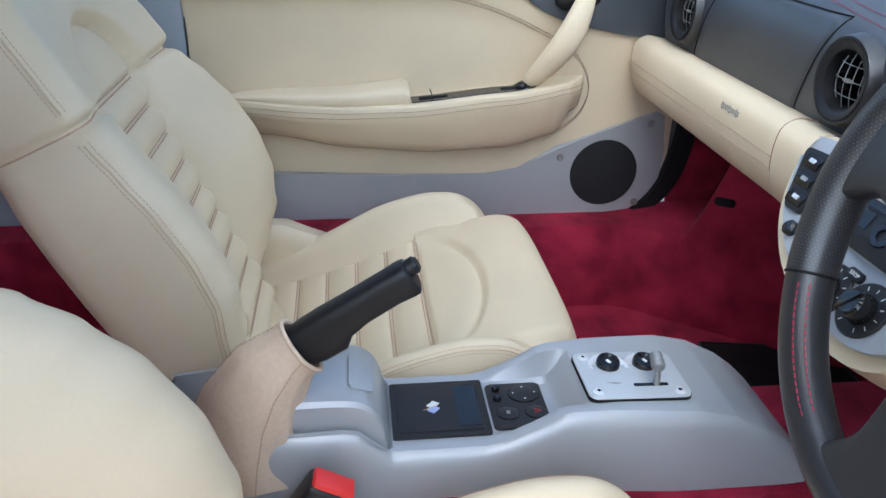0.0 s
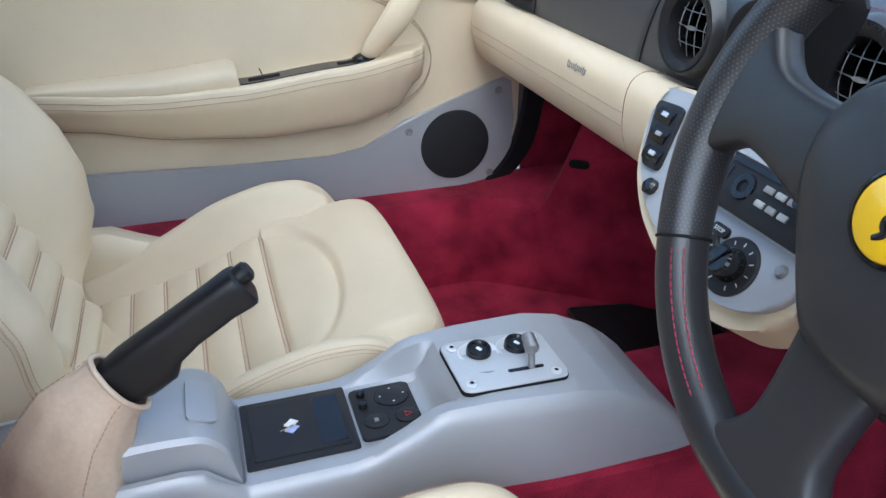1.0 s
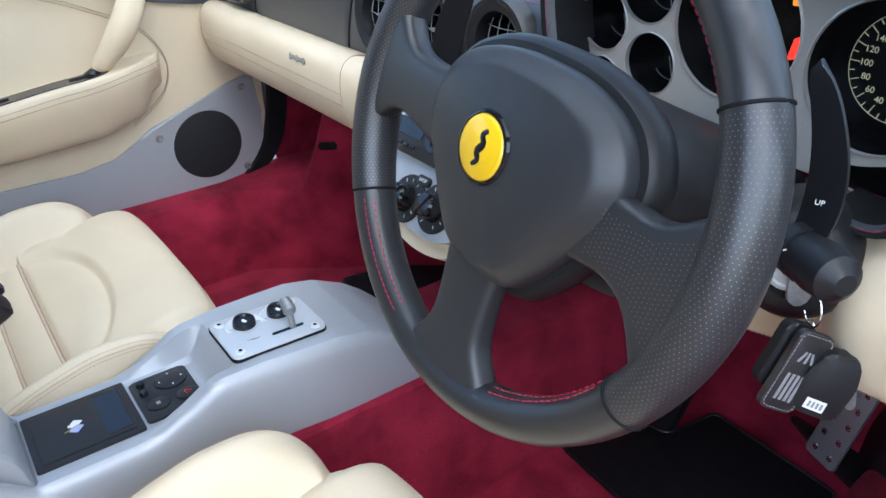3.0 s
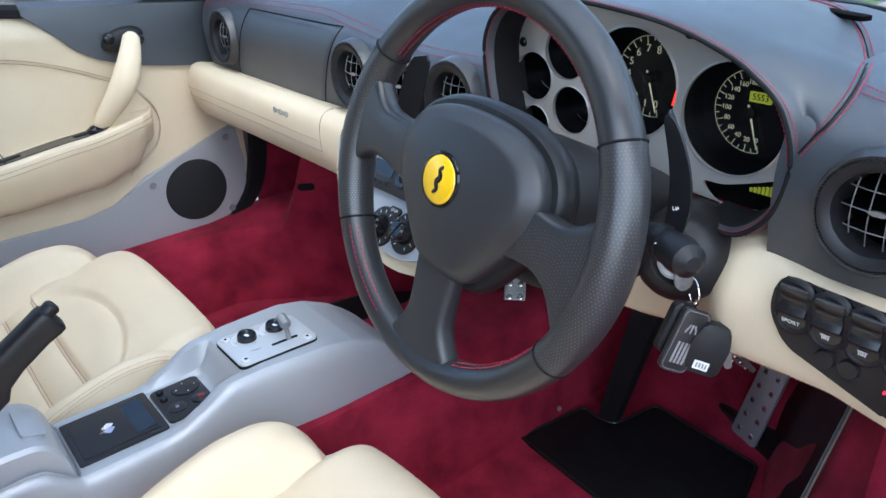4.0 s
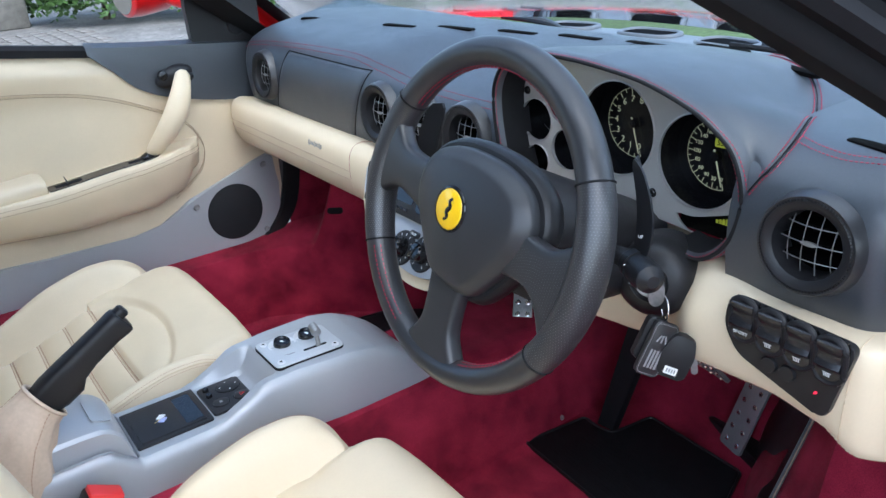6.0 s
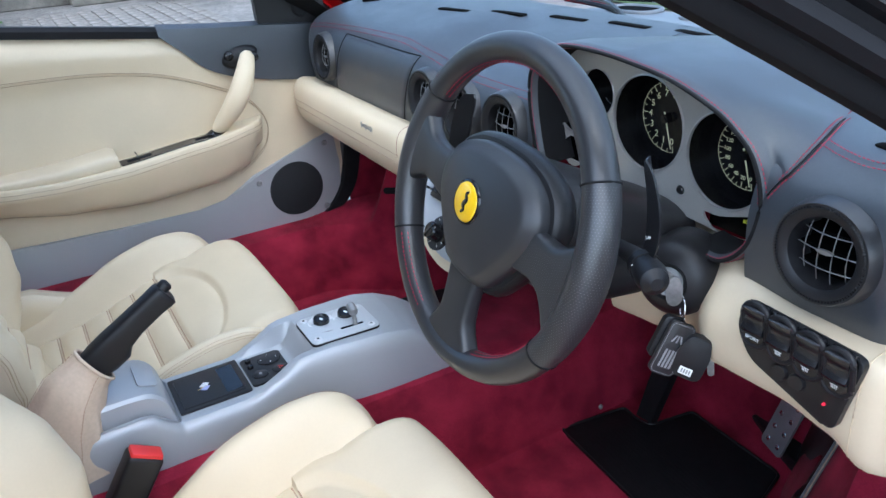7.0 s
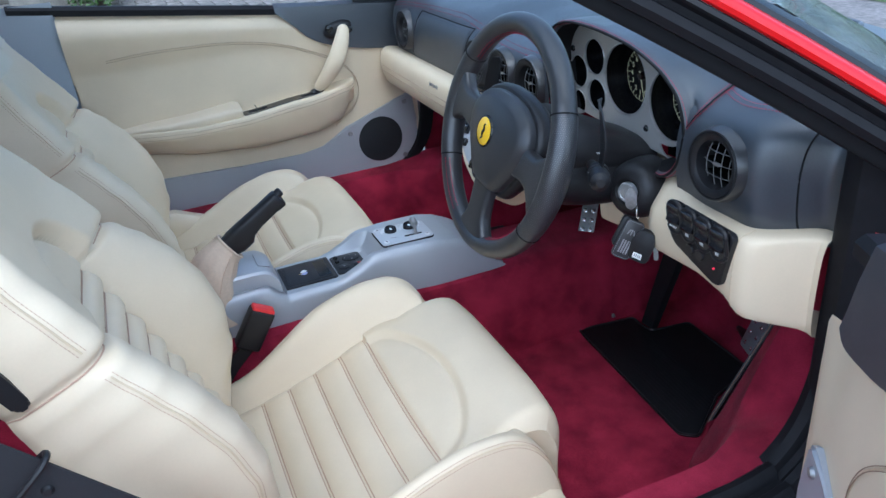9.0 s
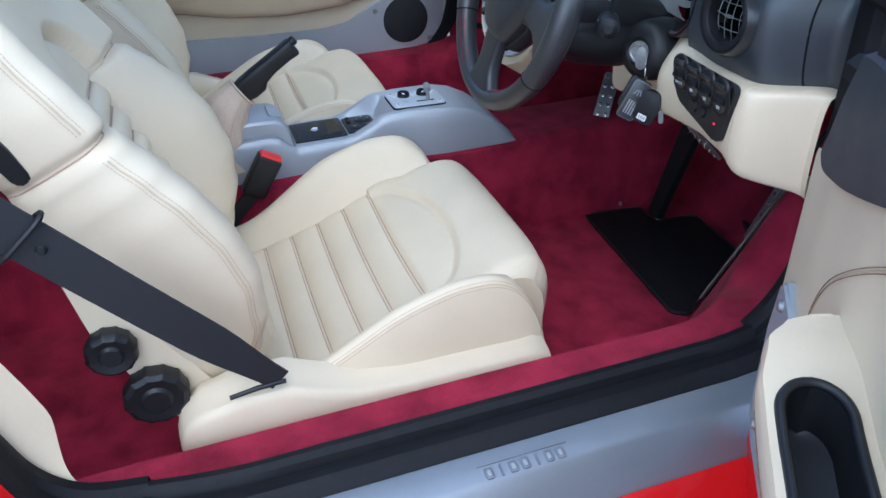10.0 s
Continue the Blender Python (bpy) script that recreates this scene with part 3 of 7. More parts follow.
LX = [0.30 + 0.418 * i / 50 for i in range(51)]
part("panel", loft([low_ring(x) for x in LX], close_v=False), CREAM, lower_dash)
rows = [low_ring(x) for x in LX]
part("stitching", stitches([[r[k] + V((0, -0.0003, -0.0002)) for r in rows] for k in (18, 20)], 0.0004, 0.0045), TAN_THREAD, lower_dash, "tan double stitching")
part("seam", tube([rows[42][k] + V((0, 0.0002, 0)) for k in range(3, 26)], 0.0009, 6), CREAM_DARK, lower_dash)

# ---- switch panel ----
switch_panel = thing("switch_panel", (0.59, 0.77, 0.44), "black switch panel with four rocker switches", "switch panel")
P0, P1, P2, P3, P4 = V((0.530, 0.771, 0.523)), V((0.657, 0.767, 0.517)), V((0.640, 0.768, 0.432)), V((0.545, 0.766, 0.463)), V((0.527, 0.770, 0.490))
SM = facing(V((0.592, 0.772, 0.488)), (0.02, -1, 0.02))
SI = SM.inverted()
sp = [(SI @ p).to_2d() for p in (P4, P3, P2, P1, P0)]
def soft_poly(pts, r=0.012, n=5):
    out, m = [], len(pts)
    for k in range(m):
        a, b, c = V(pts[k - 1]), V(pts[k]), V(pts[(k + 1) % m])
        p, q = b + (a - b).normalized() * r, b + (c - b).normalized() * r
        for i in range(n + 1):
            t = i / n
            out.append(tuple((1 - t) ** 2 * p + 2 * t * (1 - t) * b + t * t * q))
    return out
part("plate", slab(soft_poly(sp), 0.009, SM, 0.003), PLASTIC, switch_panel)
icons = ["SPORT", "", "", ""]
for k in range(4):
    c = SM @ Matrix.Translation((-0.042 + 0.029 * k, 0.0165 - 0.0018 * k, 0.009))
    saddle = [[c @ V((x * 0.0115, y, z * (1 - 0.10 * x * x))) for y, z in ((-0.021, 0.000), (-0.0205, 0.0050), (-0.0075, 0.0075), (-0.0066, 0.0120), (-0.0040, 0.0130), (0.0, 0.0105), (0.0045, 0.0085), (0.009, 0.0095), (0.0145, 0.0130), (0.0185, 0.0130), (0.0210, 0.009), (0.0220, 0.0))] for x in (-1, -0.92, -0.5, 0, 0.5, 0.92, 1)]
    rk = part("rocker", loft(saddle), ROCKER, switch_panel, "curved glossy black rocker switch")
    part("surround", tube([c @ V((x, y, 0.003 + 0.0045 * smooth01(-0.012, 0.004, y))) for x, y in round_rect(0.0265, 0.047, 0.012)], 0.0032, 8, closed=True), PLASTIC, rk, "rounded rocker surround")
    part("well", slab(round_rect(0.028, 0.045, 0.008), 0.0015, c @ Matrix.Translation((0, 0, -0.0005)), 0.0005), GLOSS, rk)
    im = c @ Matrix.Translation((0, -0.0140, 0.0072)) @ Matrix.Rotation(radians(11), 4, "X")
    if icons[k]:
        text(icons[k], 0.0052, im, WHITE_PRINT, rk, "white lettering")
    else:
        part("icon", merge(*[rbox((0.0008, 0.004, 0.0003), im @ Matrix.Translation((0.0016 * j - 0.0024, 0, 0)), 0) for j in range(4)], rbox((0.008, 0.0007, 0.0003), im @ Matrix.Translation((0, 0.0022, 0)), 0)), WHITE_PRINT, rk)
for k in range(2):
    part("button", lathe([(0, 0.0125), (0.0075, 0.0122), (0.0085, 0.0105), (0.0088, 0.009)], 24, SM @ Matrix.Translation((-0.012 + 0.019 * k, -0.022 - 0.001 * k, 0))), PLASTIC, switch_panel)
part("indicator", lathe([(0, 0.012), (0.0012, 0.0115), (0.0016, 0.009)], 10, SM @ Matrix.Translation((0.036, -0.030, 0))), glow_material("red_led", (0.7, 0.02, 0.05), 0.3), switch_panel, "small red indicator light")

# ---- centre stack ----
KM = facing(V((-0.02, 0.7385, 0.468)), (0, -0.837, 0.547))
stack = thing("centre_stack", (-0.02, 0.75, 0.38), "silver centre stack with radio and heater dials in cream surround", "centre stack")
so = [(-0.130, 0.050), (-0.114, 0.063), (-0.05, 0.067), (0.06, 0.066), (0.16, 0.06), (0.163, -0.035), (0.130, -0.075), (0.07, -0.084), (0.0, -0.068), (-0.055, -0.045), (-0.100, -0.008)]
sop = [(p.x, p.y) for p in spline([(x, y, 0) for x, y in so], 60, True)]
part("facing", slab(sop, 0.010, KM @ Matrix.Translation((0, 0, -0.008)), 0.004, 3), SILVER, stack)
part("surround", slab([(x * 1.06 - 0.004, y * 1.14 - 0.004) for x, y in sop], 0.05, KM @ Matrix.Translation((0, 0, -0.056)), 0.012, 4), CREAM, stack, "cream leather surround")
radio = part("radio", slab(round_rect(0.168, 0.050, 0.003, 3, 0.072, 0.012), 0.010, KM @ Matrix.Translation((0, 0, 0.001)), 0.003), PLASTIC, stack, "black car radio")
part("slot", slab(round_rect(0.12, 0.005, 0.002, 3, 0.055, 0.031), 0.001, KM @ Matrix.Translation((0, 0, 0.011))), GLOSS, radio)
part("display", slab(round_rect(0.06, 0.018, 0.002, 3, 0.005, 0.016), 0.001, KM @ Matrix.Translation((0, 0, 0.011))), GLOSS, radio)
part("keypad", lathe([(0.006, 0.013), (0.012, 0.013), (0.013, 0.011)], 24, KM @ Matrix.Translation((0.058, 0.012, 0))), GLOSS, radio)
for k in range(5):
    part("key", rbox((0.009, 0.004, 0.002), KM @ Matrix.Translation((-0.022 + 0.012 * k, -0.003, 0.0118)), 0.0006), GLOSS, radio)
for k in range(3):
    part("print", rbox((0.012, 0.0012, 0.0003), KM @ Matrix.Translation((-0.02 + 0.016 * k, 0.0265, 0.0113)), 0), GREY_PRINT, radio)
side = part("side_panel", slab(soft_poly([(-0.122, 0.046), (-0.076, 0.050), (-0.056, -0.018), (-0.086, -0.020)], 0.008), 0.005, KM @ Matrix.Translation((0, 0, 0.001)), 0.0015), PLASTIC, stack, "black switch cluster")
for k in range(3):
    q = KM @ Matrix.Translation((-0.094 + 0.009 * k, 0.034 - 0.020 * k, 0.0045)) @ Matrix.Diagonal((0.85, 1.0, 0.6, 1))
    part("rocker", loft([[q @ V((x, y, z)) for y, z in ((-0.008, 0.0), (-0.007, 0.005), (0.0, 0.009), (0.007, 0.004), (0.008, 0.0))] for x in (-0.016, -0.0145, 0.0145, 0.016)]), GLOSS, side)
    part("rocker_tip", rbox((0.012, 0.005, 0.003), q @ Matrix.Translation((0.002, 0.001, 0.009)), 0.001), SCREW if k != 1 else GREY_PRINT, side)
part("small_knob", lathe([(0, 0.014), (0.006, 0.0135), (0.0085, 0.011), (0.009, 0.0)], 22, KM @ Matrix.Translation((-0.052, -0.034, -0.003))), GLOSS, stack, "small black knob")
part("faceplate", slab(round_rect(0.172, 0.054, 0.004, 3, 0.072, 0.012), 0.004, KM @ Matrix.Translation((0, 0, 0.001)), 0.001), BEZEL, stack, "silver radio surround")
for k in range(6):
    part("preset_key", rbox((0.011, 0.006, 0.0025), KM @ Matrix.Translation((0.085 + 0.0145 * (k % 3), 0.020 - 0.014 * (k // 3), 0.0118)), 0.001), BEZEL if k % 2 else GREY_PRINT, radio)
part("volume_knob", lathe([(0, 0.024), (0.007, 0.0235), (0.0085, 0.021), (0.009, 0.010)], 24, KM @ Matrix.Translation((0.128, 0.024, 0))), GLOSS, radio)
for kx, ky in ((0.044, -0.056), (0.094, -0.050)):
    dial = part("heater_dial", lathe([(0, 0.003), (0.026, 0.003), (0.0275, 0.0015), (0.0275, 0)], 40, KM @ Matrix.Translation((kx, ky, 0.002))), PLASTIC, stack, "black heater dial ring")
    part("knob", lathe([(0, 0.020), (0.011, 0.0195), (0.0135, 0.017), (0.015, 0.004), (0.016, 0.0)], 30, KM @ Matrix.Translation((kx, ky, 0.004))), GLOSS, dial)
    part("grip", rbox((0.006, 0.028, 0.010), KM @ Matrix.Translation((kx, ky, 0.020)) @ Matrix.Rotation(radians(-28), 4, "Z"), 0.002), GLOSS, dial)
    part("marks", merge(*[rbox((0.004, 0.0009, 0.0003), KM @ Matrix.Translation((kx, ky, 0.0052)) @ Matrix.Rotation(radians(a), 4, "Z") @ Matrix.Translation((0.021, 0, 0)), 0) for a in range(-60, 241, 30)]), WHITE_PRINT, dial)
stop = part("stop_button", slab(round_rect(0.022, 0.011, 0.005, 4, 0.060, -0.030), 0.004, KM @ Matrix.Translation((0, 0, 0.002)), 0.001), PLASTIC, stack, "black oval button")
text("STOP", 0.0055, KM @ Matrix.Translation((0.060, -0.030, 0.0063)), WHITE_PRINT, stop)
part("lock", lathe([(0, 0.004), (0.004, 0.004), (0.0055, 0.002), (0.006, 0)], 20, KM @ Matrix.Translation((0.138, -0.03, 0.002))), STEEL, stack)
for x, y in ((-0.064, -0.036), (0.15, 0.05)):
    part("screw", lathe([(0, 0.004), (0.003, 0.0036), (0.004, 0.002)], 14, KM @ Matrix.Translation((x, y, 0.0))), CHROME, stack)

# ---- air vents ----
def vent(at, r=0.046):
    v = thing("air_vent", at, "round black air vent with wire grille in the dashboard", "air vent", "dashboard air vents")
    m = facing(at, (0, -1, 0.06))
    part("collar", lathe([(r * 0.97, 0.012), (r * 1.02, 0.0125), (r * 1.06, 0.008), (r * 1.09, 0.003), (r * 1.12, -0.004)], 48, m), BLACK_LEATHER, v, "flared leather collar")
    ring = part("ring", lathe([(r * 0.675, -0.020), (r * 0.69, 0.000), (r * 0.735, 0.009), (r * 0.85, 0.0125), (r * 0.93, 0.013), (r * 0.975, 0.011), (r * 0.98, -0.004)], 56, m), PLASTIC, v, "knurled plastic ring")
    part("knurling", merge(*[rbox((0.0022, 0.0011, 0.0012), m @ Matrix.Rotation(2 * math.pi * k / 90, 4, "Z") @ Matrix.Translation((r * 0.955, 0, 0.0132)), 0) for k in range(90)]), PLASTIC, ring)
    # barrel and vanes carry the vent's inner shade in their colour
    part("barrel", lathe([(0, -0.060), (r * 0.675, -0.060), (r * 0.68, -0.018)], 36, m), VOID, v)
    wires = []
    for k in (-1.35, -0.45, 0.45, 1.35):
        x = k * r * 0.34
        h = math.sqrt(max(0, (r * 0.68) ** 2 - x * x))
        wires.append(tube([m @ V((x, t * h, -0.004 + 0.006 * (1 - t * t))) for t in [i / 6 - 1 for i in range(13)]], 0.0006, 6))
    for k in (-1, 0, 1):
        y = k * r * 0.36
        h = math.sqrt((r * 0.68) ** 2 - y * y)
        wires.append(tube([m @ V((t * h, y, -0.003 + 0.006 * (1 - t * t))) for t in [i / 6 - 1 for i in range(13)]], 0.0005, 6))
    part("grille", merge(*wires), STEEL, v, "thin chrome grille wires")
    for k in (-1, 0, 1):
        y = k * r * 0.36
        h = math.sqrt((r * 0.675) ** 2 - y * y)
        part("vane", loft([[m @ V((t * h, y - 0.0008, -0.030)), m @ V((t * h, y + 0.0008, -0.030)), m @ V((t * h, y + 0.001, -0.006 + 0.004 * (1 - t * t))), m @ V((t * h, y - 0.001, -0.006 + 0.004 * (1 - t * t)))] for t in [i / 4 - 1 for i in range(9)]]), VOID, v)
    part("tab", loft([[m @ V((x, s * w, 0.001)) for s in (-1, 1)] + [m @ V((x, -s * w, 0.0045)) for s in (-1, 1)] for x, w in ((-0.008, 0.0006), (-0.003, 0.002), (0.003, 0.002), (0.008, 0.0006))]), STEEL, v, "metal adjusting tab")
    return v
air_vent = vent(VENTS[0])
for at in VENTS[1:]:
    copy_thing(air_vent, Matrix.Translation(at))

# ---- doors ----
def door_top(s):
    return 0.597 + 0.135 * s

def door(place, name, label, glass=True, handle=True):
    """Inner side of a door; place(s, n, z) turns metres back from the hinge, out into the cabin and up into a world point."""
    d = thing(name, place(0.45, 0.0, 0.15), label, "car door", "", "structure")
    OV = [(0.614, 0.597), (0.516, 0.592), (0.414, 0.576), (0.34, 0.554), (0.275, 0.525), (0.218, 0.494), (0.186, 0.458), (0.173, 0.417), (0.186, 0.375), (0.217, 0.345), (0.25, 0.322)]
    s_first = 0.0 if handle else -0.052
    if not handle:
        OV = [(0.614, 0.597), (0.516, 0.592), (0.414, 0.584), (0.33, 0.566), (0.253, 0.535), (0.185, 0.488), (0.140, 0.446), (0.118, 0.405), (0.118, 0.372), (0.14, 0.340), (0.18, 0.318)]
    def skin(s, z):
        u, v = s / 0.885, (z - 0.16) / (door_top(s) - 0.16)
        n = 0.004 * smooth01(0.02, 0.1, u) - 0.010 * smooth01(0.93, 1.0, v)
        n += 0.016 * smooth01(0.55, 0.66, z) * (1 - smooth01(0.9, 1.0, v)) * smooth01(0.2, 0.45, s)
        inside = smooth01(0.19, 0.26, s) * smooth01(0.60, 0.56, z - 0.0 if s > 0.5 else z + 0.05 * smooth01(0.5, 0.25, s))
        n -= 0.006 * inside + (0.0 if handle else 0.012 * smooth01(-0.012, -0.040, s) ** 2)
        return n
    def panel(u, v):
        s = s_first + (0.885 - s_first) * u
        top = door_top(s) if handle else min(door_top(s), 0.515 - 0.085 * (max(0.0, -s) / 0.052) ** 2 + 0.35 * min(0.05, max(0.0, s)) + 4.0 * max(0.0, s - 0.05))
        z = 0.16 + (top - 0.16) * v
        return place(s, skin(s, z), z)
    part("panel", grid(panel, 70, 46), CREAM, d, "cream leather door panel")
    oval = spline([(s, 0, z) for s, z in [(0.80, 0.592), (0.70, 0.598)] + OV], 90)
    part("stitching", stitches([[place(p.x, skin(p.x, p.z + e) + 0.0016, p.z + e) for p in oval] for e in (-0.003, 0.003)], 0.00055, 0.005, 0.8), BROWN_THREAD, d, "tan double stitching")
    part("seam", tube([place(p.x, skin(p.x, p.z), p.z) for p in oval], 0.0011, 6), CREAM_DARK, d)
    # dark upper trim at the front
    edge = [(0.371, 0.6475), (0.328, 0.608), (0.289, 0.570), (0.234, 0.543), (0.148, 0.522), (0.06, 0.509), (0.0, 0.502)]
    top = [(0.0, 0.625), (0.06, 0.632), (0.16, 0.642), (0.26, 0.650), (0.371, 0.662)]
    if not handle:
        edge = [(0.355, 0.646), (0.325, 0.624), (0.289, 0.602), (0.241, 0.577), (0.155, 0.544), (0.104, 0.529), (0.062, 0.521), (0.044, 0.530)]
        top = [(0.072, 0.632), (0.10, 0.637), (0.16, 0.642), (0.26, 0.650), (0.371, 0.662)]
    e = spline([(s, z, 0) for s, z in edge], 40)
    t = spline([(s, z, 0) for s, z in top[::-1]], 40)
    rings = []
    for a, b in zip(e, t):
        rings.append([place(a.x, 0.004, a.y), place(a.x, 0.0125, a.y + 0.001), place(a.x * 0.75 + b.x * 0.25, 0.011, a.y * 0.75 + b.y * 0.25), place(a.x * 0.4 + b.x * 0.6, 0.010, a.y * 0.4 + b.y * 0.6), place(b.x, 0.006, b.y), place(b.x, -0.012, b.y + 0.008)])
    part("upper_trim", loft(rings, close_v=False), DARK, d, "anthracite leather upper trim")
    part("window_seal", loft([[place(s, n, door_top(s) + z) for n, z in ((0.004, -0.004), (0.004, 0.010), (-0.004, 0.018), (-0.02, 0.018), (-0.02, 0.0))] for s in [0.02 + 0.96 * i / 24 for i in range(25)]], close_v=False), RUBBER, d, "black rubber window seal")
    # silver lower panel
    lower = [(0.885, 0.168), (0.885, 0.272), (0.74, 0.268), (0.53, 0.259), (0.36, 0.256), (0.30, 0.266), (0.255, 0.290), (0.225, 0.309), (0.144, 0.338), (0.07, 0.364), (0.032, 0.374), (0.019, 0.366), (0.012, 0.30), (0.014, 0.21), (0.024, 0.172), (0.06, 0.160), (0.31, 0.161)]
    bm = bmesh.new()
    lo = [bm.verts.new(place(s, 0.001, z)) for s, z in lower]
    hi = [bm.verts.new(place(s, 0.012, z)) for s, z in lower]
    k = len(lower)
    bm.faces.new(hi)
    for i in range(k):
        bm.faces.new((lo[i], lo[(i + 1) % k], hi[(i + 1) % k], hi[i]))
    bmesh.ops.bevel(bm, geom=[ed for ed in bm.edges if all(q in hi for q in ed.verts)], offset=0.004, segments=3, affect="EDGES")
    part("kick_plate", bm, SILVER, d, "silver painted lower door panel")
    n0 = (place(0, 1, 0) - place(0, 0, 0)).normalized()
    sp = part("speaker", lathe([(0, 0.0165), (0.060, 0.0165), (0.0655, 0.014), (0.067, 0.011)], 56, facing(place(0.128, 0, 0.256), n0)), MESH_BLACK, d, "round black speaker grille")
    for s, z in ((0.216, 0.289), (0.045, 0.352), (0.058, 0.193)):
        part("screw", lathe([(0, 0.0145), (0.0030, 0.0150), (0.0055, 0.0160), (0.0062, 0.0145), (0.0075, 0.012)], 18, facing(place(s, 0, z), n0)), STEEL, d)
    # armrest
    ZT = [(0.16, 0.450), (0.216, 0.446), (0.335, 0.427), (0.51, 0.409), (0.63, 0.404), (0.79, 0.410), (0.88, 0.415)]
    ZB = [(0.16, 0.40), (0.205, 0.379), (0.24, 0.336), (0.318, 0.313), (0.466, 0.305), (0.612, 0.315), (0.75, 0.340), (0.88, 0.360)]
    OUT = [(0.188, 0.012), (0.192, 0.030), (0.203, 0.050), (0.225, 0.066), (0.27, 0.075), (0.5, 0.078), (0.7, 0.062), (0.80, 0.040), (0.88, 0.012)]
    rings = []
    for i in range(111):
        s = 0.188 + 0.697 * (i / 110) ** 1.35
        zt, zb, o = lerp_rows(ZT, s)[0], lerp_rows(ZB, s)[0], lerp_rows(OUT, s)[0]
        mid = zt + (zb - zt) * 0.45
        if not handle:
            k = 0.0 if s < 0.264 else 0.0268 * math.sqrt(max(0.0, 1 - max(0.0, 1 - (s - 0.264) / 0.030) ** 2))
            dip, k = (0.06, max(k, 0.001)) if 0.0 < k and s < 0.56 else (0.0, 0.001)
            top = [(-0.002, zt - 0.002), (0.037 - k if o > 0.05 else o * 0.3, zt), (0.037 - k + 0.0005 if o > 0.05 else o * 0.4, zt - dip), (0.037 + k - 0.0005 if o > 0.05 else o * 0.6, zt - dip), (0.037 + k if o > 0.05 else o * 0.8, zt + 0.001 * (dip > 0)), (o * 0.97, zt + 0.001)]
            rings.append([place(s, q, z) for q, z in top] + spline([place(s, q, z) for q, z in ((o, zt - 0.006), (o, zt - 0.022), (o * 0.9, mid), (o * 0.6, zb + 0.016), (o * 0.22, zb + 0.003), (0.0, zb))], 26))
            continue
        rings.append(spline([place(s, q, z) for q, z in ((-0.002, zt - 0.002), (o * 0.5, zt), (o * 0.92, zt + 0.002), (o * 1.0, zt - 0.005), (o * 1.0, zt - 0.022), (o * 0.86, mid), (o * 0.55, zb + 0.016), (o * 0.22, zb + 0.003), (0.0, zb))], 32))
    part("armrest", loft(rings, close_v=False), CREAM, d, "cream leather armrest with stitched rim")
    part("stitching", stitches([[r[k] + n0 * 0.0008 for r in rings[4::2]] for k in (13, 15)] + [[r[k] + n0 * 0.0012 for r in rings[4::2]] for k in (28, 30)], 0.0005, 0.005, 0.8), BROWN_THREAD, d, "tan double stitching")
    pr = []
    for i in range(25 if handle else 0):
        s = 0.508 + 0.31 * i / 24
        f = (i / 24)
        zt, o = lerp_rows(ZT, s)[0], lerp_rows(OUT, s)[0]
        hgt = 0.027 * (1 - f) ** 0.7 + 0.005
        w = min(0.066, o * 0.93)
        k = 1 if 0 < i < 24 else 0.8
        pr.append(spline([place(s, q, z) for q, z in ((-0.004, zt), (-0.002, zt + hgt * k), (w * 0.6, zt + hgt * k), (w * 0.95, zt + hgt * 0.8 * k), (w, zt + hgt * 0.3), (w * 0.97, zt + 0.001))], 16))
    if handle:
        part("armrest_pad", loft(pr, close_v=False), CREAM, d, "padded cream armrest top")
        part("pad_end", loft([[p for p in pr[0]], [p.lerp(place(0.508, 0.03, 0.42), 0.97) for p in pr[0]]], close_v=False), CREAM, d)
    if handle:
        slot = []
        s_a, q_a, q_b = 0.278, 0.021, 0.060
        for i in range(25):
            s = s_a + (0.504 - s_a) * i / 24
            zt = lerp_rows(ZT, s)[0]
            k = math.sqrt(max(0.02, 1 - max(0.0, 1 - (s - s_a) / 0.022) ** 2))
            c, h = (q_a + q_b) / 2, (q_b - q_a) / 2 * k
            slot.append([place(s, c + q * h, zt + z) for q, z in ((-1.0, 0.0005), (-0.94, 0.0035), (0.94, 0.0035), (1.0, 0.0005))])
        tray = part("switch_tray", loft(slot), GLOSS, d, "gloss black switch tray")
        for s0, L in ((0.315, 0.03), (0.44, 0.05)):
            zt = lerp_rows(ZT, s0)[0]
            part("recess", loft([[place(s, q, lerp_rows(ZT, s)[0] + 0.0042) for q in (0.034, 0.048)] + [place(s, q, lerp_rows(ZT, s)[0] + 0.0036) for q in (0.048, 0.034)] for s in (s0, s0 + L * 0.5, s0 + L)]), BLACK_FELT, tray)
        zt = lerp_rows(ZT, 0.47)[0]
        part("catch", loft([[place(0.468 + a, q, zt + z) for q in (0.037, 0.045)] + [place(0.468 + a - 0.002, q, zt + z + 0.0) for q in (0.045, 0.037)] for a, z in ((0, 0.003), (0.001, 0.010), (0.004, 0.018))]), PLASTIC, tray)
    else:
        # deep pocket with a raised rim
        def pocket(s, f, drop):
            k = math.sqrt(max(0.0, 1 - max(0.0, 1 - (s - 0.268) / 0.030) ** 2))
            zt = lerp_rows(ZT, s)[0]
            return place(s, 0.037 + f * 0.0275 * k, zt + drop)
        sides = [0.268 + 0.30 * (i / 36) ** 1.6 for i in range(37)]
        liner = part("pocket", loft([[pocket(s, f, z) for f, z in ((-1.0, 0.002), (-0.93, 0.0025), (-0.86, -0.004), (-0.80, -0.048), (0.0, -0.052), (0.80, -0.048), (0.86, -0.004), (0.93, 0.0025), (1.0, 0.002))] for s in sides], close_v=False), PLASTIC, d, "deep black armrest pocket")
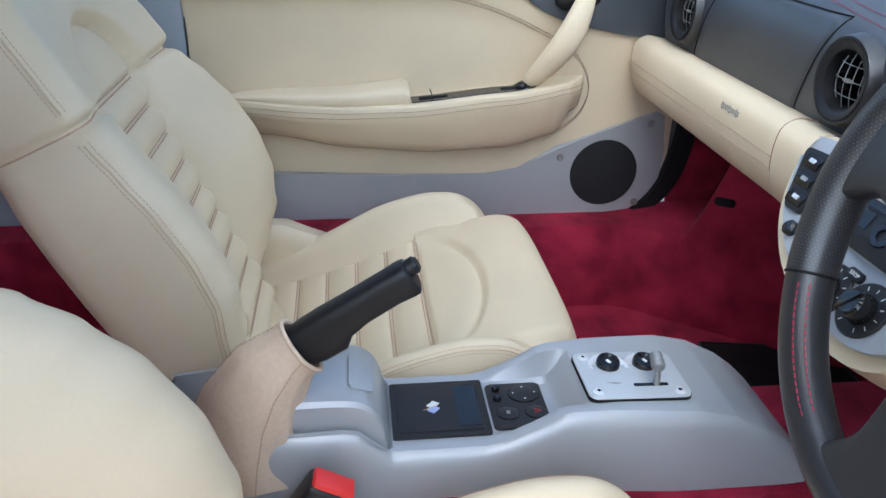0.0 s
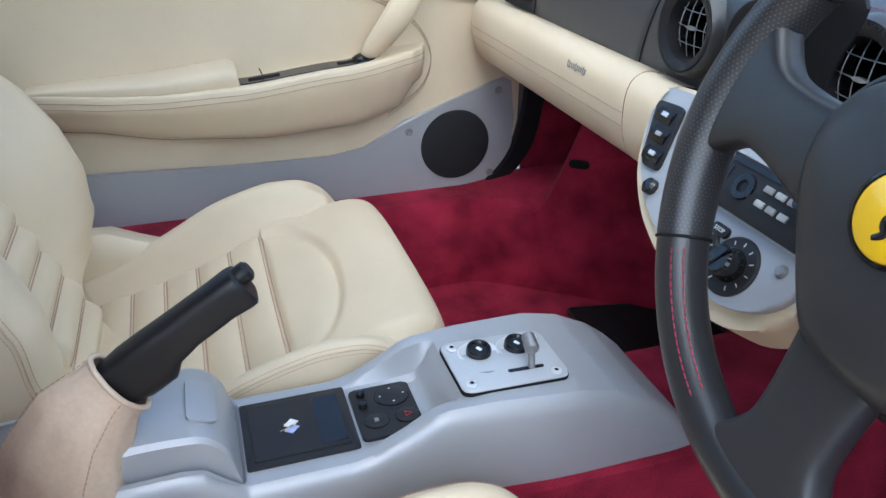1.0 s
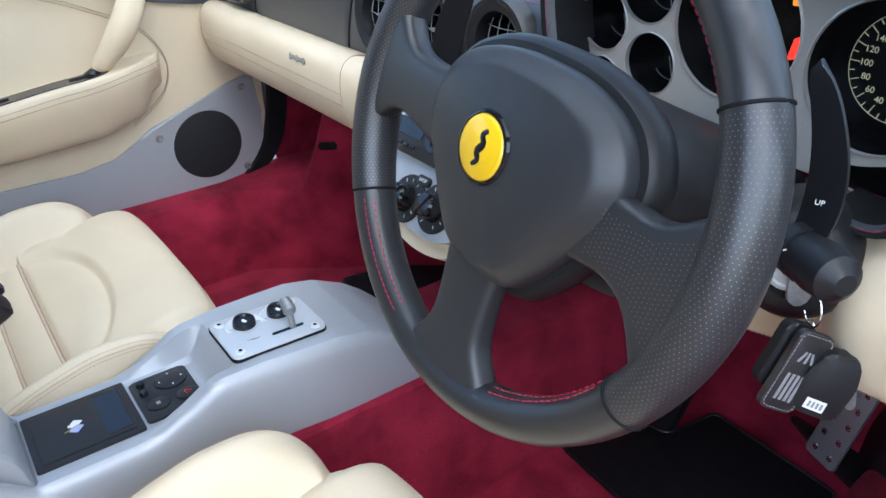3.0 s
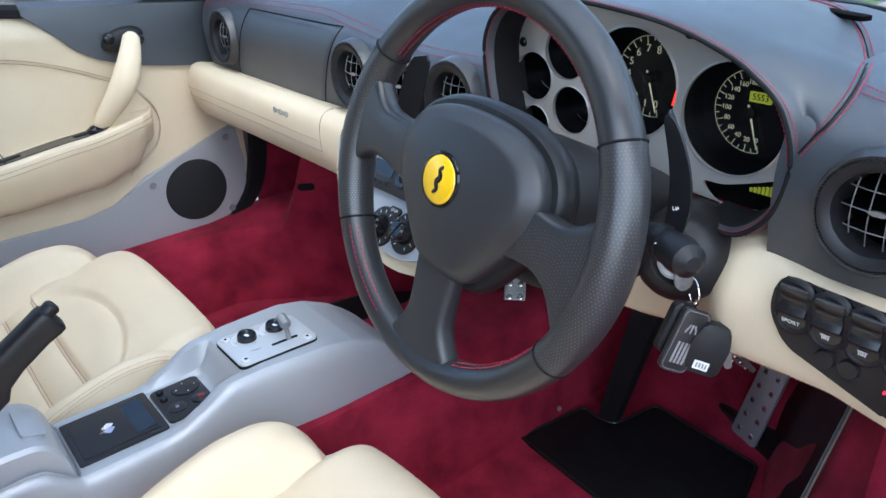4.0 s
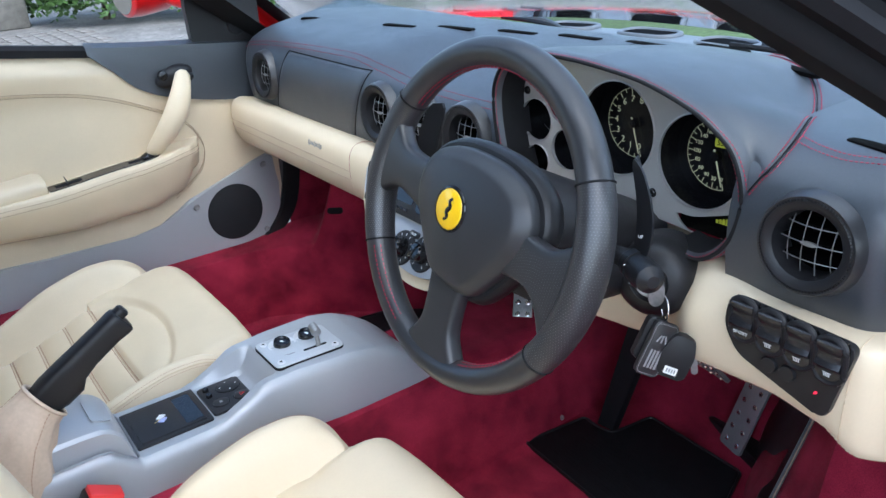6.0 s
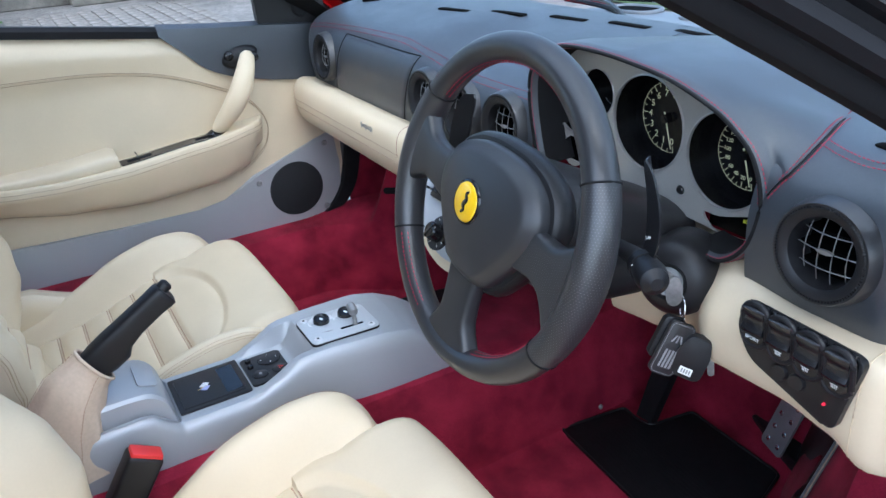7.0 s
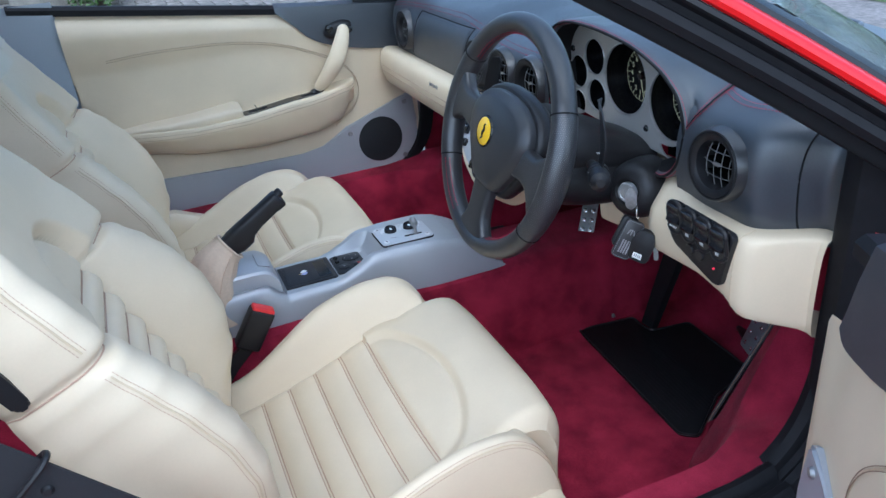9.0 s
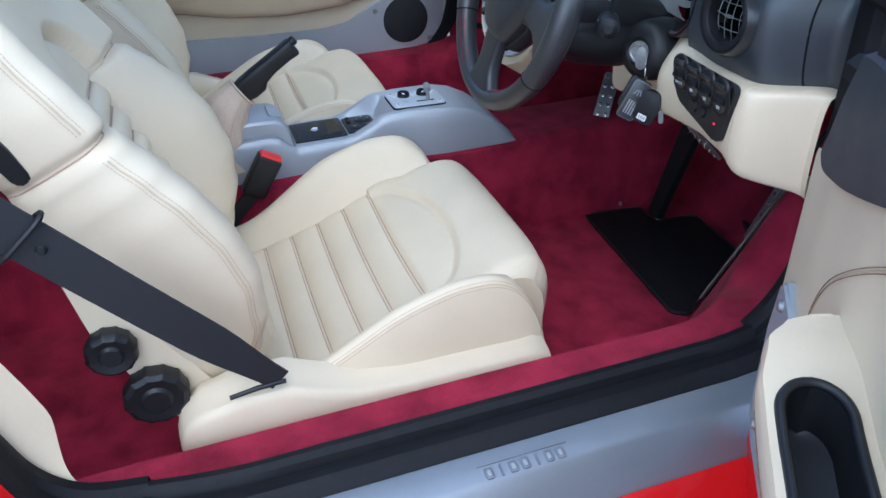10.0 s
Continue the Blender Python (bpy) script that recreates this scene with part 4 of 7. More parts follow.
        rim = [pocket(s, -0.95, 0.001) for s in sides[::-1]] + [pocket(s, 0.95, 0.001) for s in sides[1:]]
        part("pocket_rim", tube(rim, 0.0042, 10), PLASTIC, liner, "raised black rim")
    # grab handle
    base, tip = (0.296, 0.036, 0.438), (0.205, 0.055, 0.600)
    pts, rad = [], []
    for i in range(25):
        f = i / 24
        bow = math.sin(math.pi * f)
        pts.append(place(base[0] + (tip[0] - base[0]) * f - 0.008 * bow, base[1] + (tip[1] - base[1]) * f + 0.028 * bow, base[2] + (tip[2] - base[2]) * f))
        rad.append(0.0135 + 0.0095 * bow ** 0.9 - (0.006 if i == 24 else 0.0) - (0.004 if i == 0 else 0))
    if handle:
        g = part("grab_handle", tube(pts, rad, 18, up=n0, squash=0.85), CREAM, d, "cream leather grab handle")
        part("socket", loft([[place(0.296 + a * math.cos(q), 0.036 + a * 0.6 * math.sin(q), 0.432 + z) for q in [2 * math.pi * j / 16 for j in range(16)]] for a, z in ((0.026, -0.006), (0.024, 0.004), (0.014, 0.010))]), GLOSS, g)
    if handle:
        esc = part("handle_mount", loft([[place(0.212 + a * math.cos(q), n, 0.584 + 0.55 * a * math.sin(q) - 0.18 * a * math.cos(q)) for q in [2 * math.pi * j / 24 for j in range(24)]] for a, n in ((0.040, 0.008), (0.040, 0.016), (0.036, 0.022), (0.026, 0.026))]), PLASTIC, d, "black oval handle mount")
        for ds, dz, r in ((0.026, 0.005, 0.011), (-0.028, -0.004, 0.010)):
            part("bolt_cover", lathe([(0, 0.030), (r * 0.5, 0.030), (r * 0.85, 0.028), (r, 0.022)], 20, facing(place(0.212 + ds, 0, 0.585 + dz), n0)), GLOSS, esc)
    # mirror corner and rear trim
    ms = 0.0 if handle else 0.085
    part("mirror_corner", loft([[place(s + ms, n, z) for s, z in (((0.0, 0.60), (0.0, 0.80), (0.08, 0.83), (0.150, 0.79), (0.160, 0.72), (0.156, 0.635), (0.08, 0.625)) if handle else ((0.0, 0.60), (0.0, 0.80), (0.06, 0.76), (0.16, 0.655), (0.16, 0.635), (0.08, 0.625)))] for n in (-0.02, 0.0)]), PLASTIC, d, "black mirror corner trim")
    part("tweeter", lathe([(0, 0.006), (0.018, 0.006), (0.022, 0.0)], 24, facing(place(0.055 + ms, 0.0, 0.668), n0)), MESH_BLACK, d)
    part("rear_trim", loft([[place(s, n, z) for z in (0.16, 0.40, door_top(s))] for s, n in ((0.885, 0.008), (0.90, 0.012), (1.05, 0.012))], close_v=False), GREY_TRIM, d, "grey rear trim panel")
    if glass:
        gp = part("window", loft([[place(s, n, z) for n, z in ((-0.010, door_top(s)), (-0.10, 1.02), (-0.104, 1.02), (-0.014, door_top(s)))] for s in (0.12, 0.5, 1.05)]), GLASS, d, "clear side window glass")
        gp.visible_shadow = False
    # outer skin
    part("outer_skin", loft([[place(s, n, z) for n, z in ((-0.02, door_top(s) + 0.012), (-0.10, door_top(s) - 0.02), (-0.17, 0.42), (-0.15, 0.15), (-0.10, -0.05), (0.0, 0.02), (0.0, 0.155))] for s in [i / 10 * 1.05 for i in range(11)]]), RED_PAINT, d, "glossy red outer door skin")
    return d

door(lambda s, n, z: V((-0.740 + n, 0.862 - s, z)), "door_1", "closed passenger door with cream leather panel and grab handle")
TH = radians(58)
HX, HY = 0.875, 0.695
door(lambda s, n, z: V((HX + s * math.sin(TH) - n * math.cos(TH), HY - s * math.cos(TH) - n * math.sin(TH), z + 0.025)), "door_2", "open driver's door with cream leather panel and armrest", glass=False, handle=False)

# ---- centre console ----
console = thing("centre_console", (-0.035, 0.5, 0.185), "silver painted centre console between the two seats", "console")
CX = -0.038
RIMZ = [(0.05, 0.270), (0.146, 0.281), (0.235, 0.284), (0.252, 0.281), (0.268, 0.266), (0.284, 0.2525), (0.380, 0.2525), (0.398, 0.257), (0.430, 0.272), (0.455, 0.287), (0.468, 0.2905), (0.514, 0.2925), (0.60, 0.289), (0.64, 0.280), (0.68, 0.260), (0.705, 0.241), (0.725, 0.222), (0.738, 0.206), (0.746, 0.190)]
FLO = [(0.05, 0.215), (0.270, 0.215), (0.284, 0.2525), (0.461, 0.2525), (0.467, 0.256), (0.475, 0.268), (0.482, 0.283), (0.488, 0.2905), (0.514, 0.2925)] + RIMZ[12:]
def lin(rows, x):
    for a, b in zip(rows, rows[1:]):
        if x <= b[0]:
            return a[1] + (b[1] - a[1]) * max(0, (x - a[0])) / (b[0] - a[0])
    return rows[-1][1]
def con_ring(y):
    r, f = lin(RIMZ, y), lin(FLO, y)
    w = 0.0735 + 0.010 * smooth01(0.42, 0.62, y) - 0.006 * smooth01(0.7, 0.77, y)
    wi = 0.0625 - 0.0135 * smooth01(0.27, 0.30, y)
    k = min(1.0, (r - f) / 0.004)
    sl = 0.009 * min(1.0, (r - f) / 0.02)
    pts = [(-w - 0.002, min(0.196, r - 0.002)), (-w, r - 0.030 if r > 0.232 else r * 0.4 + 0.6 * 0.197), (-w + 0.0015, r - 0.016), (-w + 0.004, r - 0.008), (-w + 0.008, r - 0.0025), (-w + 0.012, r), (-wi - 0.004, r), (-wi - 0.001 * k, r - 0.0012 * k), (-wi + 0.0015, r - 0.4 * (r - f) * k - 0.0002), (-wi + 0.0025 + sl * 0.4, f + 0.16 * (r - f)), (-wi + 0.004 + sl, f)]
    ring = pts + [(-a, z) for a, z in pts[::-1]]
    return [V((CX + a, y, z)) for a, z in ring]
part("body", loft([con_ring(0.05 + 0.696 * i / 240) for i in range(241)]), SILVER, console, angle=30)
hump = []
for y, z0 in [(0.185, 0.3120), (0.205, 0.3125), (0.225, 0.3125), (0.242, 0.3115)] + [(0.242 + 0.036 * math.sin(radians(q)), 0.266 + 0.0455 * math.cos(radians(q))) for q in (12, 25, 38, 50, 62, 74, 86)] + [(0.282, 0.2515)]:
    hump.append([V((CX + a, y, z)) for a, z in ((-0.055, 0.20), (-0.054, z0 - 0.010), (-0.051, z0 - 0.003), (-0.044, z0), (0.044, z0), (0.050, z0 - 0.002), (0.0535, z0 - 0.007), (0.0545, z0 - 0.016), (0.0550, 0.20))])
part("rear_cover", loft(hump), SILVER, console, "raised silver rear cover", angle=24)
part("cover_insert", slab(round_rect(0.058, 0.026, 0.005), 0.0022, facing((CX + 0.004, 0.2545, 0.3088), (0, 0.36, 1), (0, 1, 0)), 0.001), SILVER, console)
# black sheet and solid block put the slot's shade into the colour
part("slot_floor", loft([[V((CX + a, y, z)) for a, z in ((0.053, 0.222), (0.066, 0.222))] for y in (0.05, 0.275)], close_v=False), BLACK_FELT, console)
part("slot_shade_block", rbox((0.011, 0.026, 0.030), Matrix.Translation((CX + 0.0585, 0.266, 0.237)), 0.004, 3), BLACK_FELT, console, "black block painting the shade of an opening beside the rear cover")
# ashtray lid
LM = facing((CX, 0.338, 0.2522), (0, 0, 1), (0, 1, 0))
lid = part("ashtray_frame", slab(round_rect(0.092, 0.104, 0.003, 3), 0.004, LM, 0.001), PLASTIC, console, "black square ashtray frame")
part("lid", slab(round_rect(0.080, 0.090, 0.003, 3), 0.0045, LM @ Matrix.Translation((0, 0, 0.001)), 0.0012), PLASTIC, lid)
part("finger_slot", loft([[LM @ V((x, y, z)) for x, z in ((-0.034, zz), (0.034, zz))] + [LM @ V((x, y, 0.0053)) for x in (0.034, -0.034)] for y, zz in ((0.018, 0.0056), (0.042, 0.0062))]), GLOSS, lid)
for k, (c, dy) in enumerate(((WHITE_PRINT, 0.009), (material("pale_blue", (0.35, 0.38, 0.62), 0.4), -0.006))):
    part("flag_badge", slab([(-0.0055, -0.004), (0.0055, -0.0055), (0.0055, 0.003), (-0.0055, 0.0045)], 0.0012, LM @ Matrix.Translation((0.004 - 0.004 * k, -0.006, 0.0056)) @ Matrix.Translation((0.006 * (1 if k else -1), 0, 0)) @ Matrix.Rotation(radians(-35), 4, "Z"), 0.0004), c, lid, "tiny enamel flag badge")
part("flag_poles", merge(rbox((0.016, 0.0008, 0.0008), LM @ Matrix.Translation((0.004, -0.010, 0.0062)) @ Matrix.Rotation(radians(20), 4, "Z"), 0), rbox((0.016, 0.0008, 0.0008), LM @ Matrix.Translation((0.004, -0.010, 0.0065)) @ Matrix.Rotation(radians(-70), 4, "Z"), 0)), material("brass", (0.7, 0.5, 0.2), 0.3, metal=1.0), lid)
# window and mirror switches
QM = facing((CX + 0.002, 0.424, 0.2522), (0, 0, 1), (0, 1, 0)) @ Matrix.Diagonal((0.86, 1.0, 1.0, 1))
sw = part("switch_pad", slab(round_rect(0.088, 0.062, 0.006), 0.004, QM, 0.0015), PLASTIC, console, "black switch pad with round buttons")
for x, y, r in ((-0.020, 0.010, 0.0165), (0.018, -0.013, 0.0115), (0.018, 0.018, 0.0115)):
    part("button", lathe([(0, 0.006), (r * 0.9, 0.0062), (r, 0.0055), (r * 1.02, 0.0035)], 30, QM @ Matrix.Translation((x, y, 0))), PLASTIC, sw)
    part("button_gap", lathe([(r * 1.02, 0.0042), (r * 1.08, 0.0042)], 30, QM @ Matrix.Translation((x, y, 0))), GLOSS, sw)
for x, y in ((-0.030, -0.020), (-0.010, -0.021)):
    part("peg", lathe([(0, 0.010), (0.0035, 0.0098), (0.0045, 0.008), (0.0045, 0.004)], 16, QM @ Matrix.Translation((x, y, 0))), GLOSS, sw)
part("arrow", merge(*[rbox((0.0018, 0.0018, 0.0003), QM @ Matrix.Translation((-0.020 + 0.012 * a, 0.010 + 0.012 * b, 0.0064)), 0) for a, b in ((1, 0), (-1, 0), (0, 1), (0, -1))]), WHITE_PRINT, sw)
part("triangle", tube([QM @ V((0.018 + 0.0045 * math.cos(a), 0.018 + 0.0045 * math.sin(a), 0.0065)) for a in (radians(90), radians(210), radians(330))], 0.0005, 5, closed=True), RED_PLASTIC, sw)
part("print", rbox((0.006, 0.004, 0.0003), QM @ Matrix.Translation((0.018, -0.013, 0.0064)), 0), GREY_PRINT, sw)
# gear selector plate
GM = facing((CX + 0.011, 0.543, 0.2895), (0.0, 0.03, 1), (0, 1, 0))
# black underlay that paints the thin shadow line round the plate
part("plate_shadow_line", slab(round_rect(0.0832, 0.1112, 0.0095), 0.0046, GM, 0.0005), BLACK_FELT, console)
gp = part("gear_plate", slab(round_rect(0.082, 0.110, 0.009), 0.0065, GM, 0.0022, 3), ALU, console, "brushed aluminium gear selector plate")
for x, y in ((-0.031, -0.044), (0.030, -0.044), (-0.029, 0.043), (0.032, 0.043)):
    part("screw", lathe([(0, 0.0078), (0.0034, 0.0084), (0.0056, 0.0076), (0.0060, 0.0060)], 18, GM @ Matrix.Translation((x, y, 0))), SCREW, gp)
    part("screw_slot", lathe([(0, 0.0086), (0.0022, 0.0086)], 6, GM @ Matrix.Translation((x, y, 0))), GLOSS, gp)
for y in (-0.020, 0.021):
    m = GM @ Matrix.Translation((-0.017, y, 0.0066)) @ Matrix.Rotation(radians(8), 4, "Y")
    well = part("button_well", lathe([(0.0195, 0.0004), (0.0180, 0.0010), (0.0165, 0.0), (0.0, -0.0004)], 36, m @ Matrix.Diagonal((0.88, 1.12, 1, 1))), SCREW, gp)
    part("button", lathe([(0, 0.0052), (0.0085, 0.0048), (0.0100, 0.0072), (0.0118, 0.0074), (0.0126, 0.0060), (0.0130, 0.0)], 32, m), GLOSS, gp, "round black push button")
    part("icon", rbox((0.006, 0.0035, 0.0003), m @ Matrix.Translation((0, 0, 0.0054)) @ Matrix.Rotation(radians(30), 4, "Z"), 0), WHITE_PRINT, gp)
part("slot", slab(round_rect(0.005, 0.038, 0.0024), 0.0006, GM @ Matrix.Translation((0.020, 0.016, 0.0063))), GLOSS, gp)
lever = part("gear_lever", tube([GM @ V((0.020, 0.022, 0.0)), GM @ V((0.0185, 0.022, 0.014)), GM @ V((0.015, 0.021, 0.028))], [0.0038, 0.0034, 0.0034], 12), STEEL, gp)
part("knob", tube([GM @ V((0.0020, 0.0225, 0.0330)), GM @ V((0.0035, 0.0224, 0.0326)), GM @ V((0.019, 0.0205, 0.0285)), GM @ V((0.0215, 0.0202, 0.0278))], [0.0052, 0.0066, 0.0074, 0.0060], 18), STEEL, lever, "small steel barrel-shaped gear knob")
part("engraving", merge(*[rbox((0.010 - 0.002 * k, 0.0010, 0.0002), GM @ Matrix.Translation((0.016, -0.026 + 0.003 * k, 0.0067)) @ Matrix.Rotation(radians(70), 4, "Z"), 0) for k in range(4)]), GREY_PRINT, gp)

# ---- handbrake ----
handbrake = thing("handbrake", (0.0, 0.16, 0.25), "black handbrake lever in soft cream leather gaiter", "handbrake")
A, Bt = V((0.002, 0.178, 0.359)), V((0.009, 0.306, 0.4460))
ax = (Bt - A).normalized()
sx = V((1, 0, 0)) - ax * ax.x
sx.normalize()
ux = sx.cross(ax)
ux = ux if ux.z > 0 else -ux
def hb(f, a, b):
    return A + (Bt - A) * f + sx * a + ux * b
rings = []
for f, w, up, dn in ((0.13, 0.013, 0.017, 0.021), (0.25, 0.0145, 0.019, 0.027), (0.40, 0.0145, 0.019, 0.027), (0.48, 0.0145, 0.0185, 0.018), (0.62, 0.014, 0.018, 0.0145), (0.85, 0.0135, 0.0175, 0.0145), (0.95, 0.014, 0.0175, 0.0165), (0.985, 0.0135, 0.0165, 0.0165), (1.0, 0.0115, 0.014, 0.013)):
    rings.append(spline([hb(f, -w, -dn * 0.6), hb(f, -w, up * 0.6), hb(f, -w * 0.5, up), hb(f, w * 0.5, up), hb(f, w, up * 0.6), hb(f, w, -dn * 0.6), hb(f, w * 0.5, -dn), hb(f, -w * 0.5, -dn)], 28, True))
part("grip", loft(rings), PLASTIC, handbrake, "moulded black plastic grip")
part("release_button", tube([hb(0.96, 0, 0.008), hb(1.05, 0, 0.008), hb(1.065, 0, 0.008)], [0.0085, 0.0085, 0.006], 16), PLASTIC, handbrake)
gr = []
for p, w, l in ((V((-0.004, 0.138, 0.225)), 0.046, 0.066), (V((-0.003, 0.144, 0.262)), 0.043, 0.061), (V((-0.001, 0.154, 0.300)), 0.036, 0.052), (V((0.001, 0.170, 0.335)), 0.030, 0.042), (V((0.0030, 0.191, 0.362)), 0.0225, 0.031), (V((0.0032, 0.199, 0.3695)), 0.0212, 0.030)):
    t = smooth01(0.235, 0.36, p.z)
    fwd = V((0, 1, 0)).lerp(-ux * 1.0, t).normalized()
    rr = []
    for k in range(40):
        a = 2 * math.pi * k / 40
        wob = 1 + (0.08 * math.sin(5 * a + 4 * p.z * 20) + 0.05 * math.sin(9 * a + 2)) * (1 - t) + (0.06 * math.sin(4 * a + 1.2) + 0.03 * math.sin(11 * a)) * (1 - 0.7 * smooth01(0.35, 0.37, p.z))
        rr.append(p + V((1, 0, 0)) * (w * math.cos(a) * wob) + fwd * (l * math.sin(a) * wob))
    gr.append(rr)
gs = []
for i in range(31):
    s = i / 30 * (len(gr) - 1)
    k = min(int(s), len(gr) - 2)
    f = s - k
    gs.append([a.lerp(b, f) for a, b in zip(gr[k], gr[k + 1])])
part("gaiter", loft(gs, cap=False), CREAM_SOFT, handbrake, "creased soft cream leather gaiter")
part("gaiter_collar", tube([p + ax * 0.002 for p in gr[-1]], 0.0024, 10, closed=True, up=ax), CREAM_SOFT, handbrake)
for k, o in ((10, V((0, 0.001, 0.001))), (30, V((0, -0.001, 0.001))), (1, V((0.001, 0, 0)))):
    part("stitching", stitches([[r[k] + o for r in gs]], 0.0006, 0.005), TAN_THREAD, handbrake)

# ---- steering wheel ----
WC, WN = V((0.310, 0.612, 0.583)), V((-0.01, -0.957, 0.29)).normalized()
WM = facing(WC, WN) @ Matrix.Rotation(radians(-5.5), 4, "Z")
wheel = thing("steering_wheel", WC, "black leather three-spoke steering wheel with red stitching", "steering wheel")
RR, TR = 0.1725, 0.0168
def rim_point(a, b, grow=0.0):
    """On the rim: a degrees round the wheel, b degrees round the tube (0 outward, 90 toward the driver)."""
    grip = 0.0022 * (math.exp(-((abs(((a + 180) % 360) - 180) - 0) / 26) ** 2) + math.exp(-((abs(((a) % 360) - 180)) / 26) ** 2))
    t = TR + grip + grow
    r = RR + t * math.cos(radians(b)) * 0.95
    return WM @ V((r * math.cos(radians(a)), r * math.sin(radians(a)), t * 1.06 * math.sin(radians(b))))
def rim_arc(a0, a1, n, grow=0.0):
    return loft([[rim_point(a0 + (a1 - a0) * i / n, 15 * k, grow) for k in range(24)] for i in range(n + 1)])
for a0, a1, m, l in ((31, 149, BLACK_LEATHER, "smooth black leather rim"), (149, 211, BLACK_LEATHER, "perforated black leather grip"), (211, 329, BLACK_LEATHER, "smooth black leather rim"), (-31, 31, BLACK_LEATHER, "perforated black leather grip")):
    part("rim", rim_arc(a0, a1, 60, 0.0004 if "perf" in l else 0.0), m, wheel, l)
for a in (31, 149, 211, -31):
    part("seam", tube([rim_point(a, 10 * k, 0.0004) for k in range(36)], 0.0011, 6, closed=True, up=WN), BLACK_FELT, wheel)
# perforations as pale discs, the glint on each put into the colour
PERF_GLINT = material("perforation_glint", (0.16, 0.16, 0.17), 0.6)
def perforations(c):
    verts, faces = [], []
    for i in range(68):
        a = c - 29.5 + 59 * i / 67
        for k in range(38):
            b = 360 / 38 * (k + (0.5 if i % 2 else 0))
            p = rim_point(a, b, 0.0006)
            ta = (rim_point(a + 0.2, b, 0.0006) - p).normalized()
            tb = (rim_point(a, b + 2, 0.0006) - p).normalized()
            n = len(verts)
            verts += [tuple(p + ta * (0.00045 * math.cos(q)) + tb * (0.00044 * math.sin(q))) for q in (0, 1.2566, 2.5133, 3.7699, 5.0265)]
            faces.append((n, n + 1, n + 2, n + 3, n + 4))
    me = bpy.data.meshes.new("tmp")
    me.from_pydata(verts, [], faces)
    bm = bmesh.new()
    bm.from_mesh(me)
    bpy.data.meshes.remove(me)
    return bm
for c in (0, 180):
    tagged(part("perforation_glint", perforations(c), PERF_GLINT, wheel, "fine perforations in the leather, drawn as pale glints"), kind="stuff")
def rim_stitch(a0, a1, bs):
    n = 60
    out = []
    for b in bs:
        out.append([rim_point(a0 + (a1 - a0) * i / n, b, 0.0006) for i in range(n + 1)])
    return out
for q in ((214, 248, (120, 146)), (290, 326, (148, 168)), (34, 146, (160, 176))):
    part("stitching", stitches(rim_stitch(*q), 0.0006, 0.0056, 0.62), RED_THREAD, wheel, "red double stitching")
SH = [(0, 0.0665), (0.030, 0.0650), (0.057, 0.0585), (0.078, 0.0465), (0.0900, 0.0285), (0.0925, 0.010), (0.0850, -0.014), (0.0625, -0.046), (0.0410, -0.072), (0.0260, -0.0815), (0, -0.0840)]
SH = SH + [(-x, y) for x, y in SH[-2:0:-1]]
outline = spline([(x, y, 0) for x, y in SH], 120, True)
def pad_layer(k, z):
    c = V((0, -0.008, 0))
    return [WM @ V((0.008 + c.x + (p.x - c.x) * k, 0.004 + c.y + (p.y - c.y) * k, z)) for p in outline]
part("airbag_pad", loft([pad_layer(1.0, -0.008), pad_layer(1.0, 0.006), pad_layer(0.992, 0.0100), pad_layer(0.975, 0.0125), pad_layer(0.93, 0.0165), pad_layer(0.875, 0.0208), pad_layer(0.845, 0.0226), pad_layer(0.81, 0.0238), pad_layer(0.65, 0.0264), pad_layer(0.45, 0.0285), pad_layer(0.2, 0.0295)]), AIRBAG, wheel, "matt black airbag cover", angle=60)
BM = WM @ Matrix.Translation((-0.001, 0.0070, 0))
badge = part("badge", lathe([(0, 0.0330), (0.0195, 0.0328), (0.0212, 0.0318), (0.0222, 0.0300), (0.0222, 0.026)], 48, BM), YELLOW, wheel, "round yellow enamel badge")
part("badge_ring", lathe([(0.0222, 0.0318), (0.0240, 0.0312), (0.0250, 0.0290)], 48, BM), GLOSS, badge)
part("emblem", tube(spline([BM @ V((x, y, 0.0331)) for x, y in ((0.0045, 0.0125), (0.0005, 0.0085), (0.0030, 0.0030), (-0.0010, -0.0030), (0.0015, -0.0080), (-0.0030, -0.0125))], 24), [0.0010 + 0.0019 * math.sin(math.pi * (i + 1) / 26) for i in range(25)], 8, squash=0.25, up=WN), GLOSS, badge, "plain dark emblem")
def spoke(a, w0, w1, w2, low=0.0, r1=0.168):
    rot = WM @ Matrix.Rotation(radians(a), 4, "Z")
    rings = []
    for i in range(17):
        f = i / 16
        r = 0.055 + (r1 - 0.055) * f
        w = w0 + (w1 - w0) * smooth01(0, 0.5, f) + (w2 - w1) * smooth01(0.55, 1.0, f) ** 1.5
        g = w + low * smooth01(0.35, 1.0, f) ** 1.6
        t = 0.0085 + 0.004 * f
        z = 0.004 * (1 - f) + 0.001
        rings.append(spline([rot @ V((r, y, z + h)) for y, h in ((-g, 0), (-g * 0.93, t * 0.75), (-g * 0.6, t), (w * 0.6, t), (w * 0.93, t * 0.75), (w, 0), (w * 0.93, -t * 0.8), (w * 0.5, -t), (-g * 0.5, -t), (-g * 0.93, -t * 0.8))], 30, True))
    return loft(rings)
part("spoke", spoke(-3, 0.030, 0.0235, 0.050, 0.030), BLACK_LEATHER, wheel)
part("spoke", spoke(174, 0.030, 0.0245, 0.054), BLACK_LEATHER, wheel)
part("spoke", spoke(271, 0.030, 0.0265, 0.050), AIRBAG, wheel, "matt black lower spoke")
